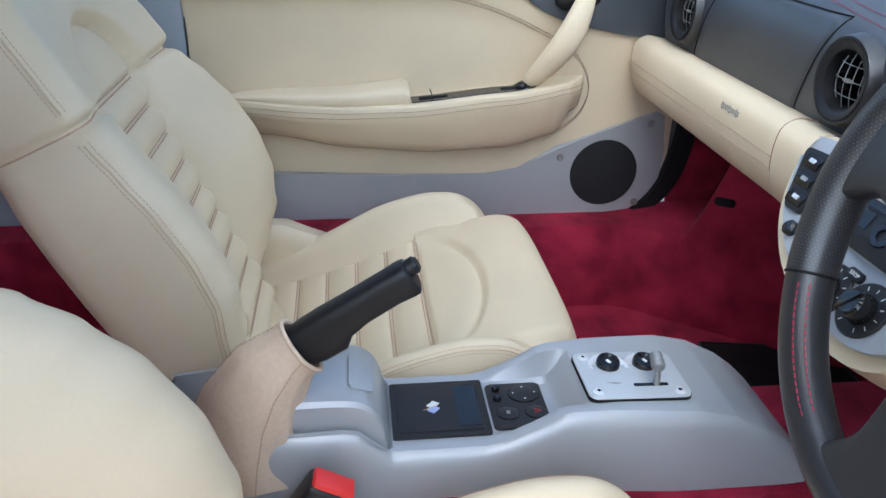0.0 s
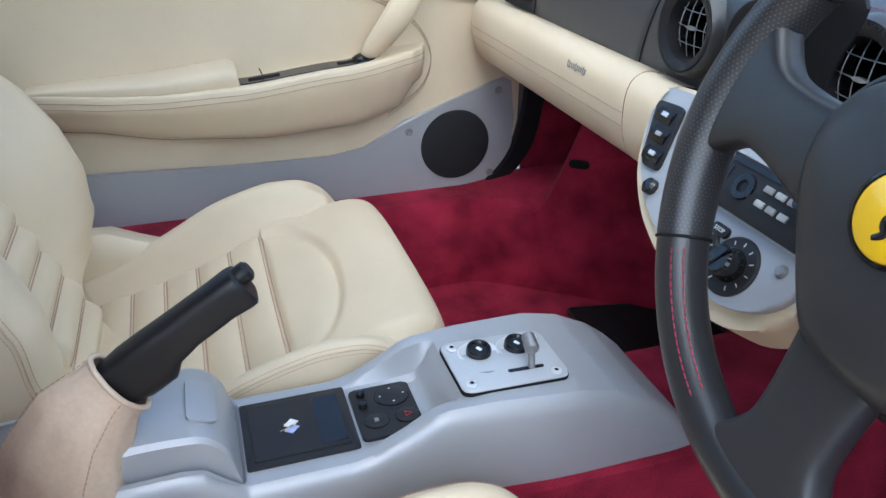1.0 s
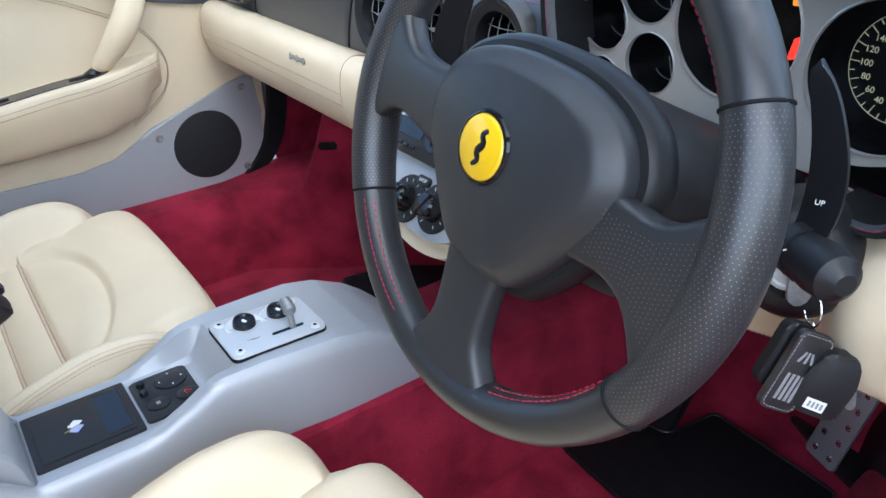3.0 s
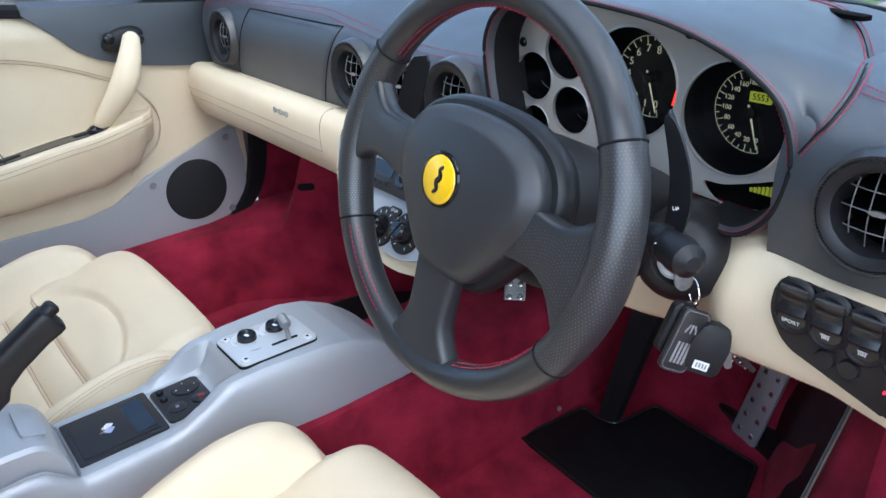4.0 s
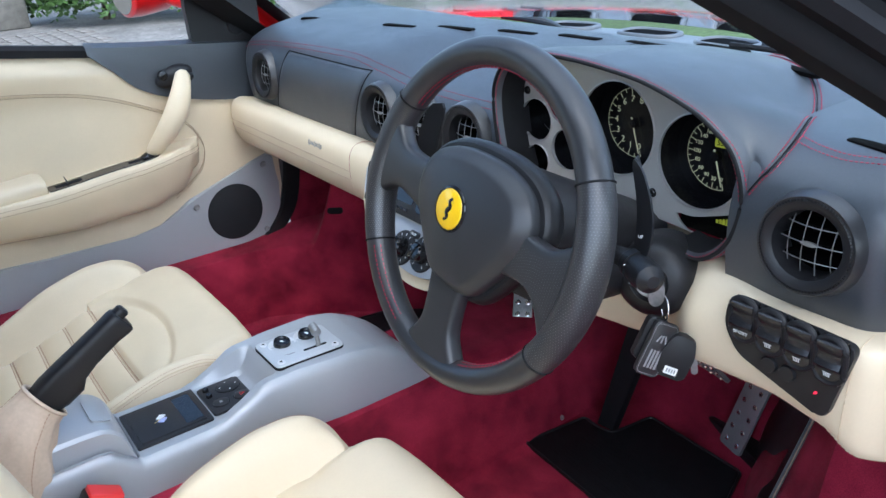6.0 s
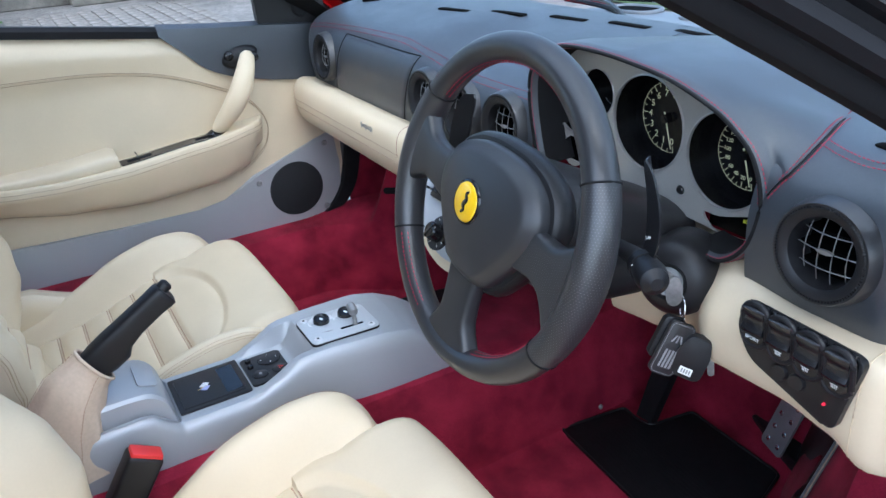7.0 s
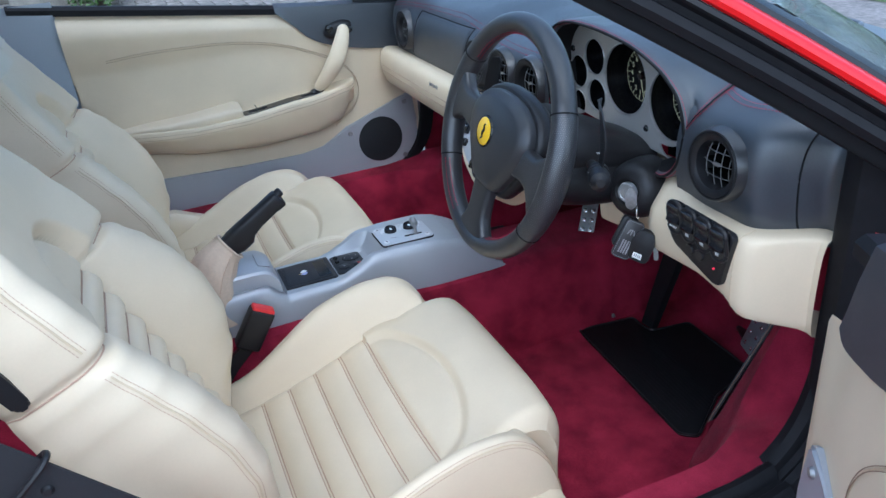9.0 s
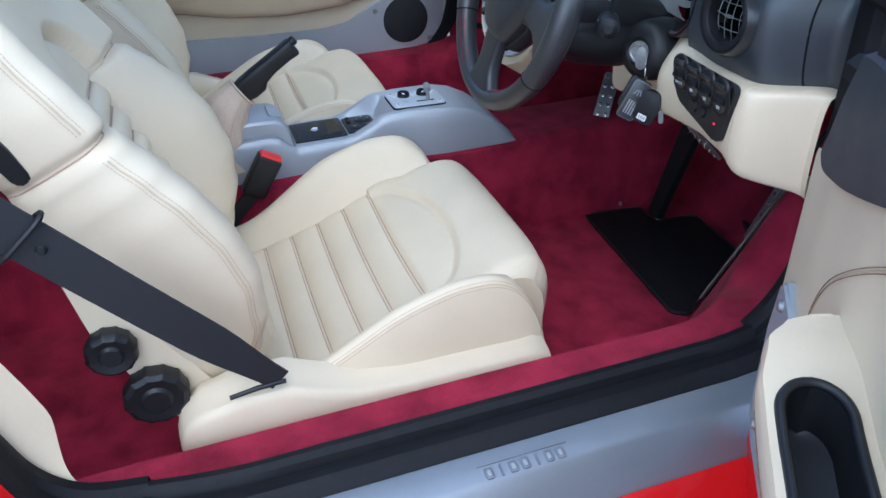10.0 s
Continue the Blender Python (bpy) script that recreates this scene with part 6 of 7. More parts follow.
    for side in (-1, 1):
        for lo_, hi_ in ((40, 168), (180, 276)):
            for nm, size, dd in (("piping", 0.0012, (0,)), ("stitching", 0.0005, (-0.0045, 0.0045))):
                lines = []
                for d in dd:
                    line = []
                    for r in rings[lo_:hi_:2]:
                        j = (NF - 4) if side > 0 else 4
                        line.append(r[j] + NN * (0.0005 + d) + V((side * (0.0008 - d * 0.5), 0, 0)))
                    lines.append(line)
                part(nm, tube(lines[0], size, 6) if nm == "piping" else stitches(lines, size, 0.005, 0.75), CREAM_DARK if nm == "piping" else TAN_THREAD, s, "" if nm == "piping" else "tan double stitching")
    # seam where the headrest meets the shoulders
    r = rings[int(0.452 / 0.785 * NR)]
    for sd in (-1, 1):
        part("shoulder_seam", tube([p + NN * 0.001 + V((0.0006 * sd, 0, 0)) for p in r[:NF + 5] + r[-5:] if (p.x - cx) * sd > 0.125], 0.0011, 6), TAN_THREAD, s)
    # base cover and mechanism on the door side
    x1 = cx + sg * 0.258
    base = []
    for y, z0, z1, w in ((0.012, 0.105, 0.150, 0.016), (0.022, 0.085, 0.175, 0.026), (0.05, 0.072, 0.194, 0.032), (0.10, 0.066, 0.205, 0.034), (0.16, 0.064, 0.203, 0.034), (0.20, 0.064, 0.186, 0.033), (0.25, 0.064, 0.168, 0.031), (0.32, 0.064, 0.161, 0.030), (0.44, 0.064, 0.158, 0.029), (0.515, 0.068, 0.156, 0.028), (0.535, 0.078, 0.143, 0.022)):
        c = x1 + sg * 0.004
        base.append(spline([(c - sg * w, y, z0), (c - sg * w, y, z1), (c + sg * w * 0.4, y, z1), (c + sg * w, y, z1 - 0.014), (c + sg * w, y, z0 + 0.01), (c + sg * w * 0.6, y, z0)], 24, True))
    part("base_cover", loft(base), CREAM, s, "cream leather-covered seat base")
    part("cap", lathe([(0, 0.0075), (0.012, 0.007), (0.015, 0.004), (0.016, 0)], 24, facing((x1 + sg * 0.035, 0.125, 0.130), (sg, 0, 0.1))), CREAM, s, "round cream bolt cap")
    part("frame", rbox((0.42, 0.42, 0.06), Matrix.Translation((cx, 0.30, 0.045)), 0.01), BLACK_FELT, s)
    for (y, z, r_) in ((-0.003, 0.205, 0.040), (-0.038, 0.286, 0.030)):
        m = facing((cx + sg * 0.232, y, z), (sg, 0, 0))
        prof_ = [(0.02, 0.026), (0.40, 0.026), (0.50, 0.022), (0.80, 0.024), (0.95, 0.020), (1.0, 0.012), (0.97, 0.0)]
        part("recline_knob", loft([[m @ V((r_ * f * q * math.cos(a), r_ * f * q * math.sin(a), z)) for a, q in [(2 * math.pi * k / 72, 1 + (0.045 * smooth01(0.0, 0.5, math.sin(2 * math.pi * k / 6)) if f > 0.7 else 0)) for k in range(72)]] for f, z in prof_]), PLASTIC, s, "ribbed black recline knob")
    outline_ = [(p.y, p.z) for p in (B + D * h + NN * n for h, n in ((0.06, -0.06), (0.06, -0.115), (0.10, -0.128), (0.26, -0.128), (0.36, -0.10), (0.36, -0.06)))]
    part("side_plate", slab(soft_poly(outline_, 0.015, 4), 0.016, Matrix.Translation((cx + sg * 0.214, 0, 0)) @ Matrix(((0, 0, sg, 0), (1, 0, 0, 0), (0, 1, 0, 0), (0, 0, 0, 1))), 0.005, 3), CREAM, s)
    if sg > 0:
        m = facing(B + D * 0.505 - NN * 0.055 + V((sg * 0.188, 0, 0)), (sg, 0, 0), D) @ Matrix.Diagonal((0.65, 0.85, 0.85, 1))
        g = part("belt_guide", slab(soft_poly([(-0.018, -0.055), (0.012, -0.055), (0.016, -0.01), (0.010, 0.055), (-0.014, 0.055), (-0.020, 0.01)], 0.01), 0.022, m, 0.006, 3), PLASTIC, s, "black plastic belt guide")
        part("guide_slot", slab(round_rect(0.010, 0.045, 0.003, 3, -0.003, 0.022), 0.001, m @ Matrix.Translation((0, 0, 0.0222))), BLACK_FELT, g)
    return s
seat(0.357, 1, "cream leather driver's seat with ribbed centre and piped bolsters")
seat(-0.381, -1, "cream leather passenger seat with ribbed centre and piped bolsters").location.y -= 0.030

# ---- belts and buckles ----
buckle = thing("seat_belt_buckle", (0.075, 0.19, 0.16), "black seat belt buckle with red release button", "belt buckle", "seat belt buckles")
bA, bB = V((0.072, 0.165, 0.165)), V((0.081, 0.228, 0.270))
bd = (bB - bA).normalized()
BM = facing(bB, bd, (0, -1, 0.3))
part("housing", rbox((0.028, 0.046, 0.084), BM @ Matrix.Translation((0, 0, -0.044)), 0.005, 3), PLASTIC, buckle)
part("release_button", rbox((0.022, 0.041, 0.010), BM @ Matrix.Translation((0, 0, -0.002)), 0.0025), RED_PLASTIC, buckle, "red release button")
part("stem", loft([[p + BM.to_3x3() @ V((x, y, 0)) for x, y in ((-0.005, -0.013), (0.005, -0.013), (0.005, 0.013), (-0.005, 0.013))] for p in (bB - bd * 0.062, bB - bd * 0.09, V((0.078, 0.15, 0.165)), V((0.085, 0.11, 0.12)))]), PLASTIC, buckle)
belt = thing("seat_belt", (0.66, 0.12, 0.25), "black seat belt webbing hanging beside the driver's seat", "seat belt")
b0, b1 = V((0.655, 0.115, 0.266)), V((0.690, -0.26, 0.735))
bdir = (b1 - b0).normalized()
bw = bdir.cross(V((1, 0.05, 0.1))).normalized()
part("webbing", loft([[b0 + (b1 - b0) * f + bw * (0.024 * a * (0.62 + 0.38 * smooth01(-0.09, 0.12, f))) + V((0.0012 * c + 0.002 * math.sin(f * 7), 0, 0)) for a, c in ((-1, -1), (0, -1), (1, -1), (1, 1), (0, 1), (-1, 1))] for f in [-0.09 + 1.09 * i / 30 for i in range(31)]]), WEBBING, belt)
lp = b0 + (b1 - b0) * 0.49
part("loop", tube([lp + bw * (0.030 * math.copysign(abs(math.cos(q)) ** 0.4, math.cos(q))) + V((0.011 * math.sin(q), 0, 0)) for q in [2 * math.pi * k / 28 for k in range(28)]], 0.0035, 8, closed=True, up=bdir), PLASTIC, belt, "black plastic belt loop")
part("stop_button", lathe([(0, 0.004), (0.004, 0.0035), (0.006, 0.0)], 16, facing(lp - bdir * 0.022 + V((0.002, 0, 0)), (1, 0, 0))), PLASTIC, belt)
part("anchor", tube([(0.652, 0.155, 0.222), (0.656, 0.12, 0.224), (0.655, 0.085, 0.218)], [0.003, 0.0035, 0.003], 10), PLASTIC, belt, "black anchor strap")
pb = thing("seat_belt_buckle", (-0.64, 0.15, 0.15), "black passenger belt anchor beside the seat", "belt buckle", "seat belt buckles")
part("housing", rbox((0.03, 0.045, 0.075), Matrix.Translation((-0.640, 0.095, 0.150)) @ Matrix.Rotation(radians(-38), 4, "X"), 0.005), PLASTIC, pb)

# ---- door sill, jamb and pillar on the driver's side ----
def sill_path(y):
    return 0.736 - 0.03 * smooth01(0.1, -0.15, y) - 0.02 * smooth01(0.72, 0.9, y), 0.168
def sill_strip(pts, y0=-0.55, y1=0.80, n=40):
    rr = []
    for i in range(n + 1):
        y = y0 + (y1 - y0) * i / n
        bx, bz = sill_path(y)
        rr.append([V((bx + a, y, bz + b)) for a, b in pts])
    return rr
setting("sill_seal", loft(sill_strip([(-0.006, -0.02), (-0.005, 0.010), (0.0, 0.016), (0.010, 0.018), (0.018, 0.013), (0.022, 0.002), (0.030, 0.002), (0.034, 0.008), (0.044, 0.009), (0.050, 0.002), (0.058, 0.0), (0.064, -0.006)]), close_v=False), RUBBER, "black rubber door seal along the sill", "seal")
setting("sill_plate", loft(sill_strip([(0.062, -0.006), (0.066, -0.002), (0.104, -0.006), (0.110, -0.010), (0.150, -0.042), (0.153, -0.048)], -0.7, 0.84), close_v=False), SILL, "silver sill plate with embossed lettering", "sill plate")
plate = bpy.data.objects["sill_plate"]
for k in range(7):
    m = facing((0.8335, 0.358 + 0.0155 * k, 0.1622), (0.1, 0, 1), (-1, 0, 0.1))
    part("embossing", slab(round_rect(0.003, 0.016, 0.001, 2) if k % 3 == 1 else round_rect(0.011, 0.016, 0.003, 2), 0.0022, m, 0.0008), SILL, plate)
    if k % 3 != 1:
        part("embossing_hollow", slab(round_rect(0.005, 0.009, 0.002, 2), 0.0024, m, 0.0004), BEZEL, plate)
part("embossed_line", rbox((0.0012, 0.118, 0.002), Matrix.Translation((0.8215, 0.405, 0.1645)), 0.0004), SILL, plate)
setting("sill_outer", loft(sill_strip([(0.153, -0.046), (0.165, -0.050), (0.200, -0.075), (0.225, -0.15), (0.20, -0.30)], -0.7, 0.9), close_v=False), RED_PAINT, "glossy red outer sill of the car", "bodywork")
jp = spline([(0.722, 0.70, 0.140), (0.722, 0.785, 0.166), (0.722, 0.848, 0.226), (0.724, 0.875, 0.32), (0.722, 0.882, 0.45), (0.722, 0.892, 0.56), (0.735, 0.90, 0.64)], 40)
setting("jamb_seal", loft([[p + V((a, b, 0)) for a, b in ((-0.012, 0.015), (-0.010, -0.004), (0.004, -0.010), (0.016, -0.004), (0.020, 0.012), (0.030, 0.014), (0.036, 0.004), (0.048, 0.006), (0.052, 0.03))] for p in jp], close_v=False), RUBBER, "black rubber seal round the door opening", "seal")
setting("jamb_seal_left", loft([[V((-(p.x + a), p.y + b, p.z)) for a, b in ((-0.003, 0.03), (-0.002, -0.006), (0.005, -0.011), (0.016, -0.008), (0.052, 0.0))] for p in jp], close_v=False), RUBBER, "black rubber seal before the passenger door", "seal")
setting("quarter_trim", loft([[V((-0.742, y, z)) for z in (-0.1, 0.3, 0.745)] for y in (-0.02, -0.3, -0.62)], close_v=False), GREY_TRIM, "grey quarter trim behind the passenger door", "trim")
setting("rear_deck", loft([[V((x, y, z)) for y, z in ((-0.545, 0.66), (-0.60, 0.70), (-0.8, 0.71), (-1.0, 0.70))] for x in (-0.85, 0.0, 0.85)], close_v=False), BLACK_FELT, "black rear deck behind the seats", "deck")
setting("jamb", loft([[V((x, y, z)) for x, y in ((0.716, 0.93), (0.7165, 0.866), (0.725, 0.860), (0.745, 0.860), (0.775, 0.885), (0.86, 0.93), (0.92, 0.90))] for z in (-0.1, 0.3, 0.66)], close_v=False), RUBBER, "dark front door jamb", "door jamb")
rj = spline([(0.716, -0.02, 0.172), (0.714, -0.085, 0.185), (0.712, -0.125, 0.225), (0.711, -0.150, 0.30), (0.710, -0.185, 0.40), (0.70, -0.27, 0.60), (0.69, -0.34, 0.75)], 40)
setting("jamb_seal_rear", loft([[p + V((a, 0, b)) for a, b in ((-0.005, 0.0), (0.0, 0.014), (0.014, 0.016), (0.022, 0.004), (0.032, 0.008), (0.044, 0.004), (0.05, -0.02))] for p in rj], close_v=False), RUBBER, "black rubber seal at the rear of the opening", "seal")
setting("jamb_trim", loft([[p + V((a, b, c)) * smooth01(0.172, 0.26, p.z) for a, b, c in ((-0.006, 0.0, 0.0), (-0.010, 0.026, 0.024), (-0.020, 0.038, 0.034), (-0.036, 0.030, 0.026), (-0.045, -0.06, -0.02))] for p in rj[4:]], close_v=False), CREAM, "cream leather door pillar trim", "pillar trim")
setting("quarter_panel", loft([[p + V((a, b, c)) for a, b, c in ((0.05, 0, -0.01), (0.12, -0.02, -0.03), (0.18, -0.08, -0.06))] for p in rj], close_v=False), RED_PAINT, "glossy red rear quarter of the car", "bodywork")

PB, PT = V((0.830, 0.945, 0.560)), V((0.470, 0.275, 0.995))
pa = (PT - PB).normalized()
PU = V((0.107, 0.507, 0.856))
PU = (PU - pa * PU.dot(pa)).normalized()
PO = V((0.66, -0.68, 0.32))
PO = (PO - pa * PO.dot(pa) - PU * PO.dot(PU)).normalized()
def pillar_strip(name, pts, mat, label, category, sx=1):
    rings = []
    for i in range(13):
        f = i / 12
        c = PB + (PT - PB) * f + V((0, 0, 0.018 * math.sin(math.pi * f)))
        rings.append([V((sx * q.x, q.y, q.z)) for q in (c + PU * u + PO * o for u, o in pts)])
    return setting(name, loft(rings, close_v=False), mat, label, category)
for sx, n in ((1, 1), (-1, 2)):
    pillar_strip(f"pillar_{n}", [(0.0160, -0.08), (0.0000, -0.03), (0.0000, 0.0), (0.0060, 0.006), (0.0150, 0.008)], BLACK_FELT, "dark trimmed windscreen pillar", "pillar", sx)
    pillar_strip(f"pillar_seal_{n}", [(0.0150, 0.008), (0.0160, 0.020), (0.0240, 0.026), (0.0330, 0.022), (0.0350, 0.016), (0.0420, 0.018), (0.0450, 0.026)], RUBBER, "black rubber pillar seal", "seal", sx)
    pillar_strip(f"pillar_gutter_{n}", [(0.0450, 0.026), (0.0475, 0.030), (0.0525, 0.030), (0.0540, 0.027)], PLASTIC, "dark gutter strip on the pillar", "trim", sx)
    pillar_strip(f"pillar_skin_{n}", [(0.0540, 0.028), (0.0560, 0.033), (0.0610, 0.035), (0.0680, 0.030), (0.0740, 0.016), (0.0750, 0.0)], RED_PAINT, "glossy red outer skin of the windscreen pillar", "bodywork", sx)
    pillar_strip(f"screen_rubber_{n}", [(0.0745, 0.012), (0.0800, 0.010), (0.0870, -0.004), (0.0890, -0.03)], PLASTIC, "black windscreen rubber", "trim", sx)
setting("header", tube([(PT.x, PT.y + 0.04, PT.z + 0.05), (0, PT.y + 0.02, PT.z + 0.075), (-PT.x, PT.y + 0.04, PT.z + 0.05)], 0.03, 12), BLACK_FELT, "black windscreen header rail", "header rail")
# closed roof and opaque back panel, both unseen, added to hold back sky light
def roof(u, v):
    x = -0.50 + 1.0 * u
    y = 0.30 - 0.85 * v
    return V((x * (1 + 0.15 * v), y, 1.075 - 0.055 * (2 * u - 1) ** 2 - 0.07 * smooth01(0.5, 1.0, v)))
rf = grid(roof, 20, 16)
bmesh.ops.solidify(rf, geom=rf.faces[:], thickness=-0.02)
setting("roof", rf, BLACK_FELT, "dark closed roof, unseen, added over the cabin", "roof")
rb = grid(lambda u, v: V((-0.58 + 1.16 * u, -0.54 - 0.02 * v, 0.66 + 0.35 * v - 0.05 * v * (2 * u - 1) ** 2)), 12, 4)
bmesh.ops.solidify(rb, geom=rb.faces[:], thickness=-0.01)
setting("wall_back", rb, BLACK_FELT, "unseen dark panel added behind the seats", "trim")
def screen(u, v):
    x = -0.78 + 1.56 * u
    base = V((x, 1.36 - 0.50 * (x / 0.78) ** 2 * 0.75, 0.665 - 0.02 * (x / 0.78) ** 2))
    tip = V((x * 0.62, 0.36 - 0.05 * (x / 0.78) ** 2, 1.075 - 0.04 * (x / 0.78) ** 2))
    p = base.lerp(tip, v)
    return p + V((0, 0.02, 0.03)) * math.sin(math.pi * v)
sc = grid(screen, 24, 12)
bmesh.ops.solidify(sc, geom=sc.faces[:], thickness=0.004)
ws = setting("windscreen", sc, GLASS, "clear curved windscreen glass", "windscreen")
ws.visible_shadow = False

# ---- bonnet, scuttle, wipers, mirror ----
def bonnet(u, v):
    x = -0.92 + 1.84 * u
    y = 1.30 + 1.35 * v - 0.30 * (x / 0.92) ** 2 * (1 - v)
    wing = math.exp(-((abs(x) - 0.70) / 0.16) ** 2)
    z = 0.560 - 0.06 * v - 0.30 * v * v + 0.055 * wing * (1 - 0.3 * v) - 0.10 * max(0, abs(x) - 0.8) / 0.12
    return V((x, y, z))
setting("bonnet", grid(bonnet, 60, 30), RED_PAINT, "glossy red front bonnet with raised wings", "bonnet")
SCUTTLE = material("scuttle_plastic", (0.13, 0.145, 0.16), 0.38, spec=0.5, grain=0.08, grain_scale=300, bump=0.1, bump_scale=900, stain=0.1, stain_scale=6)
def scuttle(u, v):
    x = -0.85 + 1.70 * u
    reach = 0.10 + 0.24 * smooth01(-0.50, -0.36, x) * (1 - smooth01(0.30, 0.62, x))
    return V((x, 1.175 + reach * v - 0.36 * (x / 0.85) ** 2, 0.630 + 0.006 * math.sin(math.pi * v) - 0.022 * smooth01(0.75, 1.0, v)))
setting("scuttle", grid(scuttle, 60, 14), SCUTTLE, "grey plastic scuttle at the windscreen foot", "scuttle")
for x, y, w in ((-0.285, 1.375, 0.11), (-0.095, 1.395, 0.12), (0.085, 1.390, 0.11), (0.25, 1.35, 0.09)):
    hole = facing((x, y, 0.6320), (0, 0, 1), (0, 1, 0)) @ Matrix.Rotation(-0.75 * x, 4, "Z")
    rim_ = part("cowl_vent", tube([hole @ V((px, py, 0.0045)) for px, py in round_rect(w, 0.075, 0.03, 5)], 0.0055, 8, closed=True), SCUTTLE, bpy.data.objects["scuttle"], "raised grey cowl opening")
    # flat plate with the shade of the hole as its colour
    part("opening", slab(round_rect(w - 0.006, 0.069, 0.028, 5), 0.0058, hole, 0.0005), VOID, rim_)
wiper = thing("windscreen_wiper", (0.1, 1.36, 0.65), "black windscreen wiper arm and blade", "wiper", "wipers")
part("arm", tube(spline([(0.10, 1.42, 0.632), (0.25, 1.36, 0.644), (0.52, 1.18, 0.650)], 14), 0.006, 8), PLASTIC, wiper)
part("blade", tube(spline([(0.12, 1.345, 0.644), (0.36, 1.28, 0.650), (0.62, 1.06, 0.650)], 20), 0.005, 6), RUBBER, wiper)
copy_thing(wiper, Matrix.Translation((-0.50, 1.36, 0.650)))
mirror = thing("door_mirror", (-1.0, 0.70, 0.68), "glossy red door mirror outside the passenger window", "mirror")
part("shell", loft([[V((-1.0 + 0.10 * math.cos(q) * k, 0.70 + d, 0.738 + 0.058 * math.sin(q) * k)) for q in [2 * math.pi * j / 28 for j in range(28)]] for k, d in ((0.9, -0.05), (1.0, -0.045), (1.0, -0.02), (0.85, 0.04), (0.5, 0.075), (0.1, 0.085))]), RED_PAINT, mirror)
part("glass", lathe([(0, 0), (0.085, 0)], 28, facing((-1.0, 0.6485, 0.738), (0, -1, 0)) @ Matrix.Diagonal((1, 0.6, 1, 1))), CHROME, mirror)
part("arm", tube([(-0.79, 0.80, 0.690), (-0.86, 0.775, 0.705), (-0.94, 0.73, 0.725)], [0.022, 0.018, 0.018], 12), RED_PAINT, mirror)

# ---- garden behind the car ----
LEAF = material("leaf_green", (0.055, 0.105, 0.022), 0.6, grain=0.4, grain_scale=8, stain=0.4, stain_scale=3)
GRASS = material("lawn", (0.07, 0.11, 0.035), 0.9, grain=0.4, grain_scale=30, bump=0.8, bump_scale=60, stain=0.3, stain_scale=0.6)
STONE = material("garden_stone", (0.20, 0.18, 0.155), 0.85, grain=0.2, grain_scale=15, bump=0.6, bump_scale=20, stain=0.3, stain_scale=2)
SOIL = material("soil", (0.05, 0.035, 0.025), 0.95, grain=0.3, grain_scale=20, bump=0.8, bump_scale=30)
def foliage(cx, cy, rx, ry, rz, n, seed, size=0.07):
    rnd = random.Random(seed)
    verts, faces = [], []
    for _ in range(n):
        a, e = rnd.uniform(0, 2 * math.pi), math.asin(rnd.uniform(-0.25, 1))
        k = rnd.uniform(0.72, 1.04) * (0.85 + 0.25 * noise.noise(V((math.cos(a) * 2 + seed, math.sin(a) * 2, e * 2))))
        p = V((cx + rx * k * math.cos(a) * math.cos(e), cy + ry * k * math.sin(a) * math.cos(e), GROUND + rz * 0.25 + rz * 0.75 * k * math.sin(e)))
        d = V((rnd.uniform(-1, 1), rnd.uniform(-1, 1), rnd.uniform(-0.6, 0.8))).normalized()
        w = d.cross(V((rnd.uniform(-1, 1), rnd.uniform(-1, 1), rnd.uniform(-1, 1)))).normalized()
        L = size * rnd.uniform(0.6, 1.3)
        m = len(verts)
        verts += [tuple(p), tuple(p + d * L * 0.5 + w * L * 0.3), tuple(p + d * L), tuple(p + d * L * 0.5 - w * L * 0.3)]
        faces.append((m, m + 1, m + 2, m + 3))
    me = bpy.data.meshes.new("tmp")
    me.from_pydata(verts, [], faces)
    bm = bmesh.new()
    bm.from_mesh(me)
    bpy.data.meshes.remove(me)
    return bm
for k, (x, y, rx, ry, rz) in enumerate(((-9.35, 2.65, 1.1, 0.9, 1.5), (-8.4, 3.9, 1.2, 1.0, 1.5), (-8.0, 6.3, 1.3, 1.4, 1.7), (-8.4, 8.8, 1.5, 1.6, 2.2), (-7.4, 11.2, 1.8, 1.7, 2.0), (-8.15, 0.0, 0.34, 0.34, 0.8))):
    sh = thing("shrub", (x, y, GROUND), "leafy green garden shrub beside the driveway", "shrub", "garden shrubs")
    part("foliage", foliage(x, y, rx, ry, rz, 7000 if rz > 1 else 2600, k, 0.085 if rz > 1 else 0.05), LEAF, sh, flat=True)
    part("trunk", tube([(x, y, GROUND - 0.02), (x + 0.03, y, GROUND + rz * 0.35), (x - 0.02, y + 0.05, GROUND + rz * 0.7)], [0.06, 0.045, 0.02], 8), SOIL, sh)
wall = thing("garden_wall", (-9.9, -2.5, GROUND), "weathered stone garden wall behind the drive", "wall")
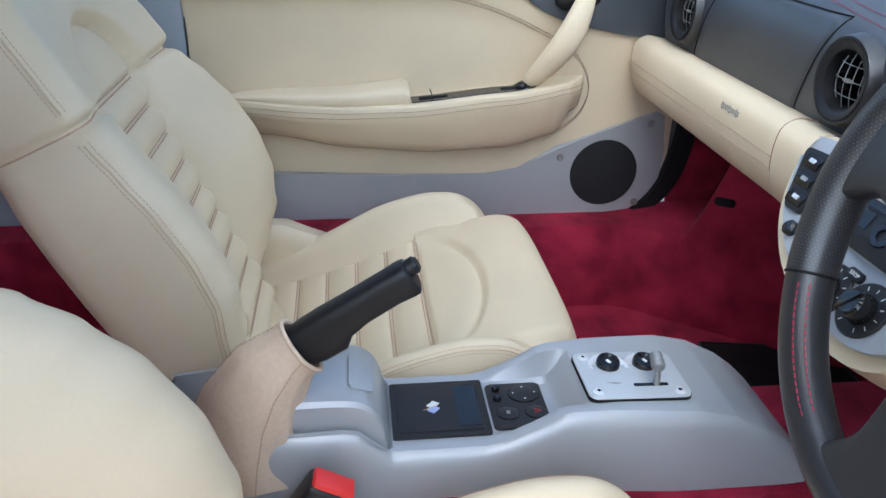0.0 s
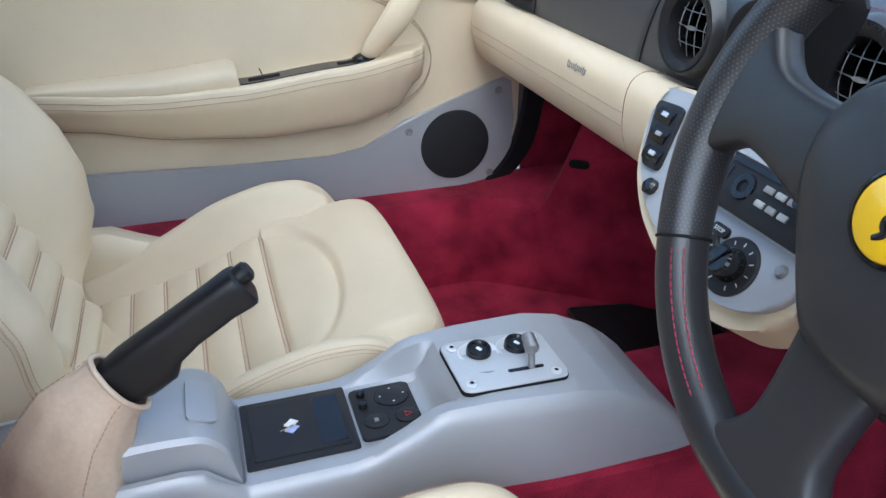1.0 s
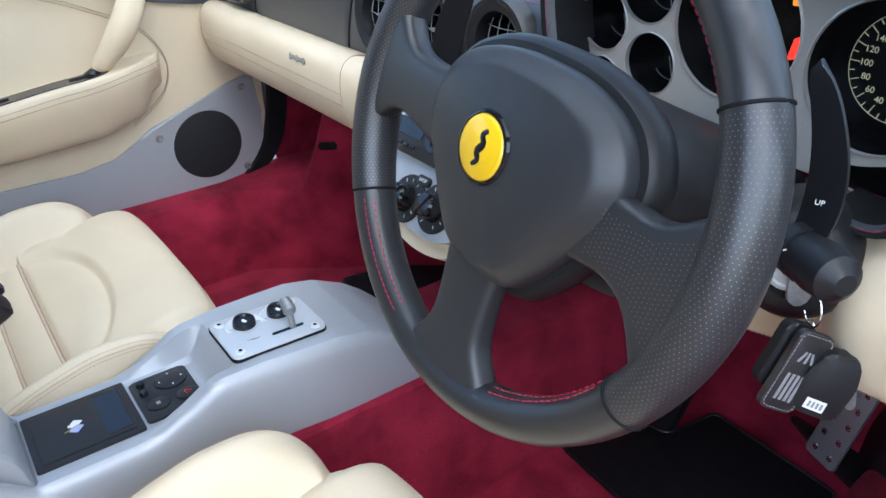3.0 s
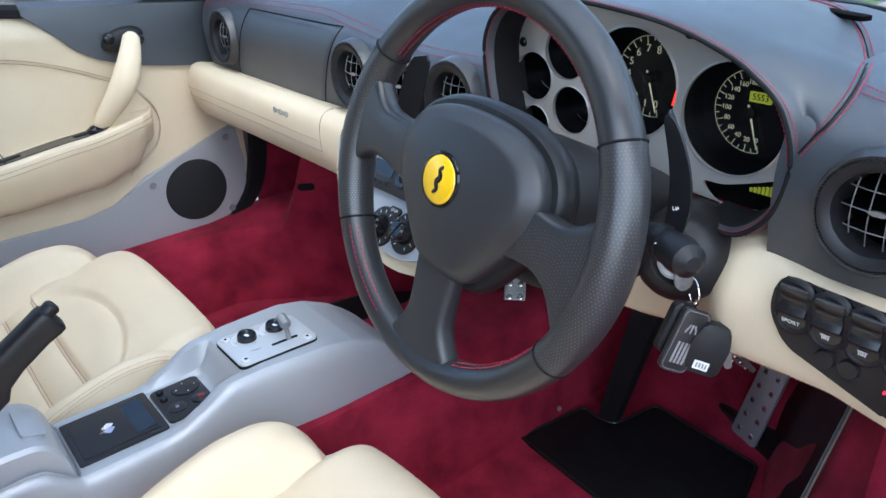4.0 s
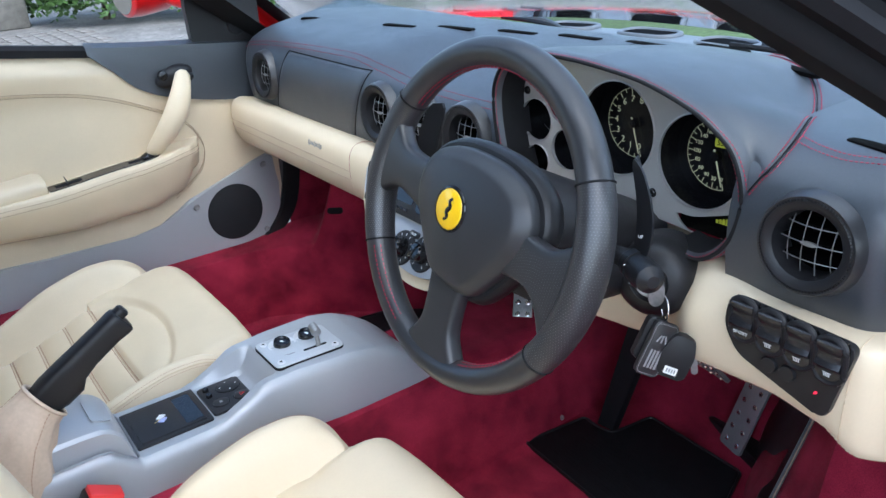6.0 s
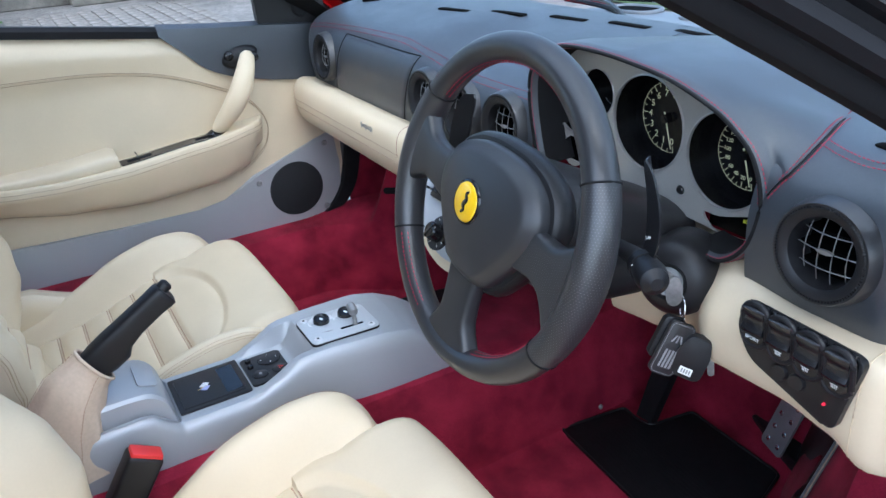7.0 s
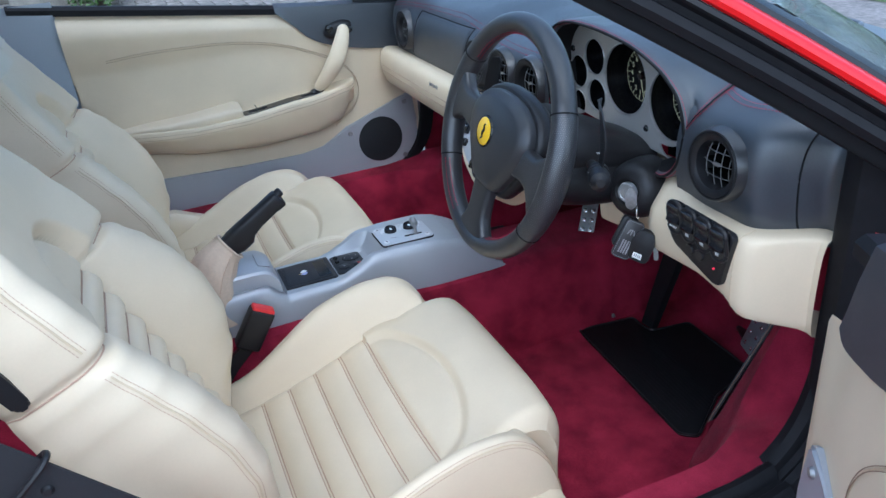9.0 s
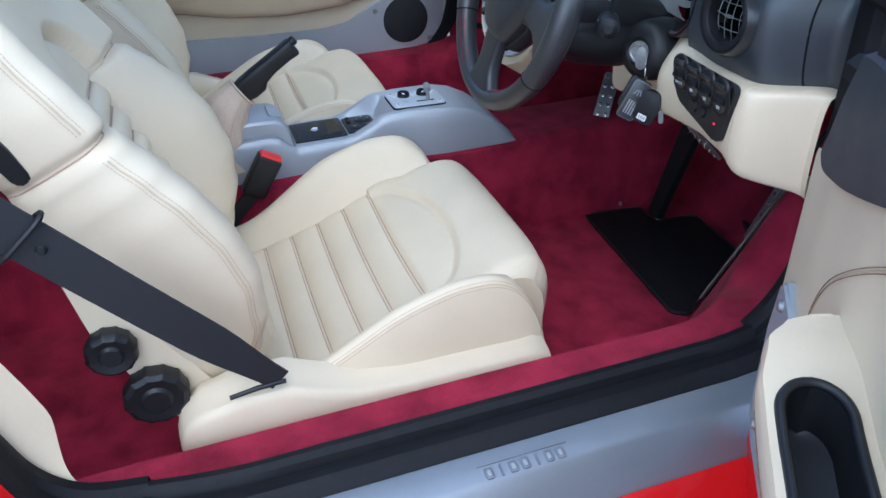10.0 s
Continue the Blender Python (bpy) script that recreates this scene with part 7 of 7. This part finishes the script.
part("wall", rbox((0.5, 7.0, 2.6), Matrix.Translation((-9.9, -2.2, GROUND + 1.3)), 0.03), STONE, wall)
part("gate_pillar", rbox((0.7, 0.7, 2.9), Matrix.Translation((-9.7, 1.45, GROUND + 1.45)), 0.03), STONE, wall)
planter = thing("stone_planter", (-8.7, -0.5, GROUND), "pale carved stone planter on the drive", "planter")
part("plinth", rbox((0.8, 0.8, 0.35), Matrix.Translation((-8.7, -0.5, GROUND + 0.175)), 0.02), STONE, planter)
part("bowl", lathe([(0, 0.3), (0.25, 0.34), (0.22, 0.45), (0.5, 0.85), (0.56, 0.9), (0.5, 0.92), (0, 0.85)], 28, Matrix.Translation((-8.7, -0.5, GROUND))), STONE, planter)
setting("lawn", grid(lambda u, v: V((-12 + 24 * u, 5.2 + 29 * v, GROUND + 0.012 + 0.02 * math.sin(u * 9))), 12, 6), GRASS, "mown green lawn beyond the drive", "lawn")
# unseen height added to the hedge so the bonnet mirrors green, not sky
tagged(part("hedge", merge(*[foliage(-14 + 3.2 * k, 36, 2.2, 1.6, 7.5, 2200, 50 + k, 0.3) for k in range(14)]), LEAF, None, flat=True), "tall dark green hedge beyond the lawn, heightened for the bonnet's reflection", "hedge", "", "stuff")

# ---- stone setts on the drive ----
rnd = random.Random(5)
protos = []
for k in range(6):
    w, h = 0.19 + 0.03 * (k % 3), 0.12 + 0.012 * (k % 2)
    bm = slab(soft_poly([(-w / 2, -h / 2), (w / 2, -h / 2 + 0.004 * (k - 2)), (w / 2 - 0.004, h / 2), (-w / 2 + 0.003 * k, h / 2)], 0.015, 1), 0.012 + 0.002 * (k % 3), Matrix.Identity(4), 0.004, 1)
    me = bpy.data.meshes.new("sett")
    bm.to_mesh(me)
    bm.free()
    me.materials.append(SETT)
    protos.append(me)
gnd = bpy.data.objects["ground"]
count = 0
for j in range(20):
    for i in range(15):
        x, y = -8.7 + 0.235 * i + (0.11 if j % 2 else 0), -0.6 + 0.145 * j
        ob = new("sett", protos[rnd.randrange(6)])
        ob.location = (x, y, GROUND + 0.001)
        ob.rotation_euler = (0, 0, rnd.uniform(-0.04, 0.04))
        ob.parent = gnd
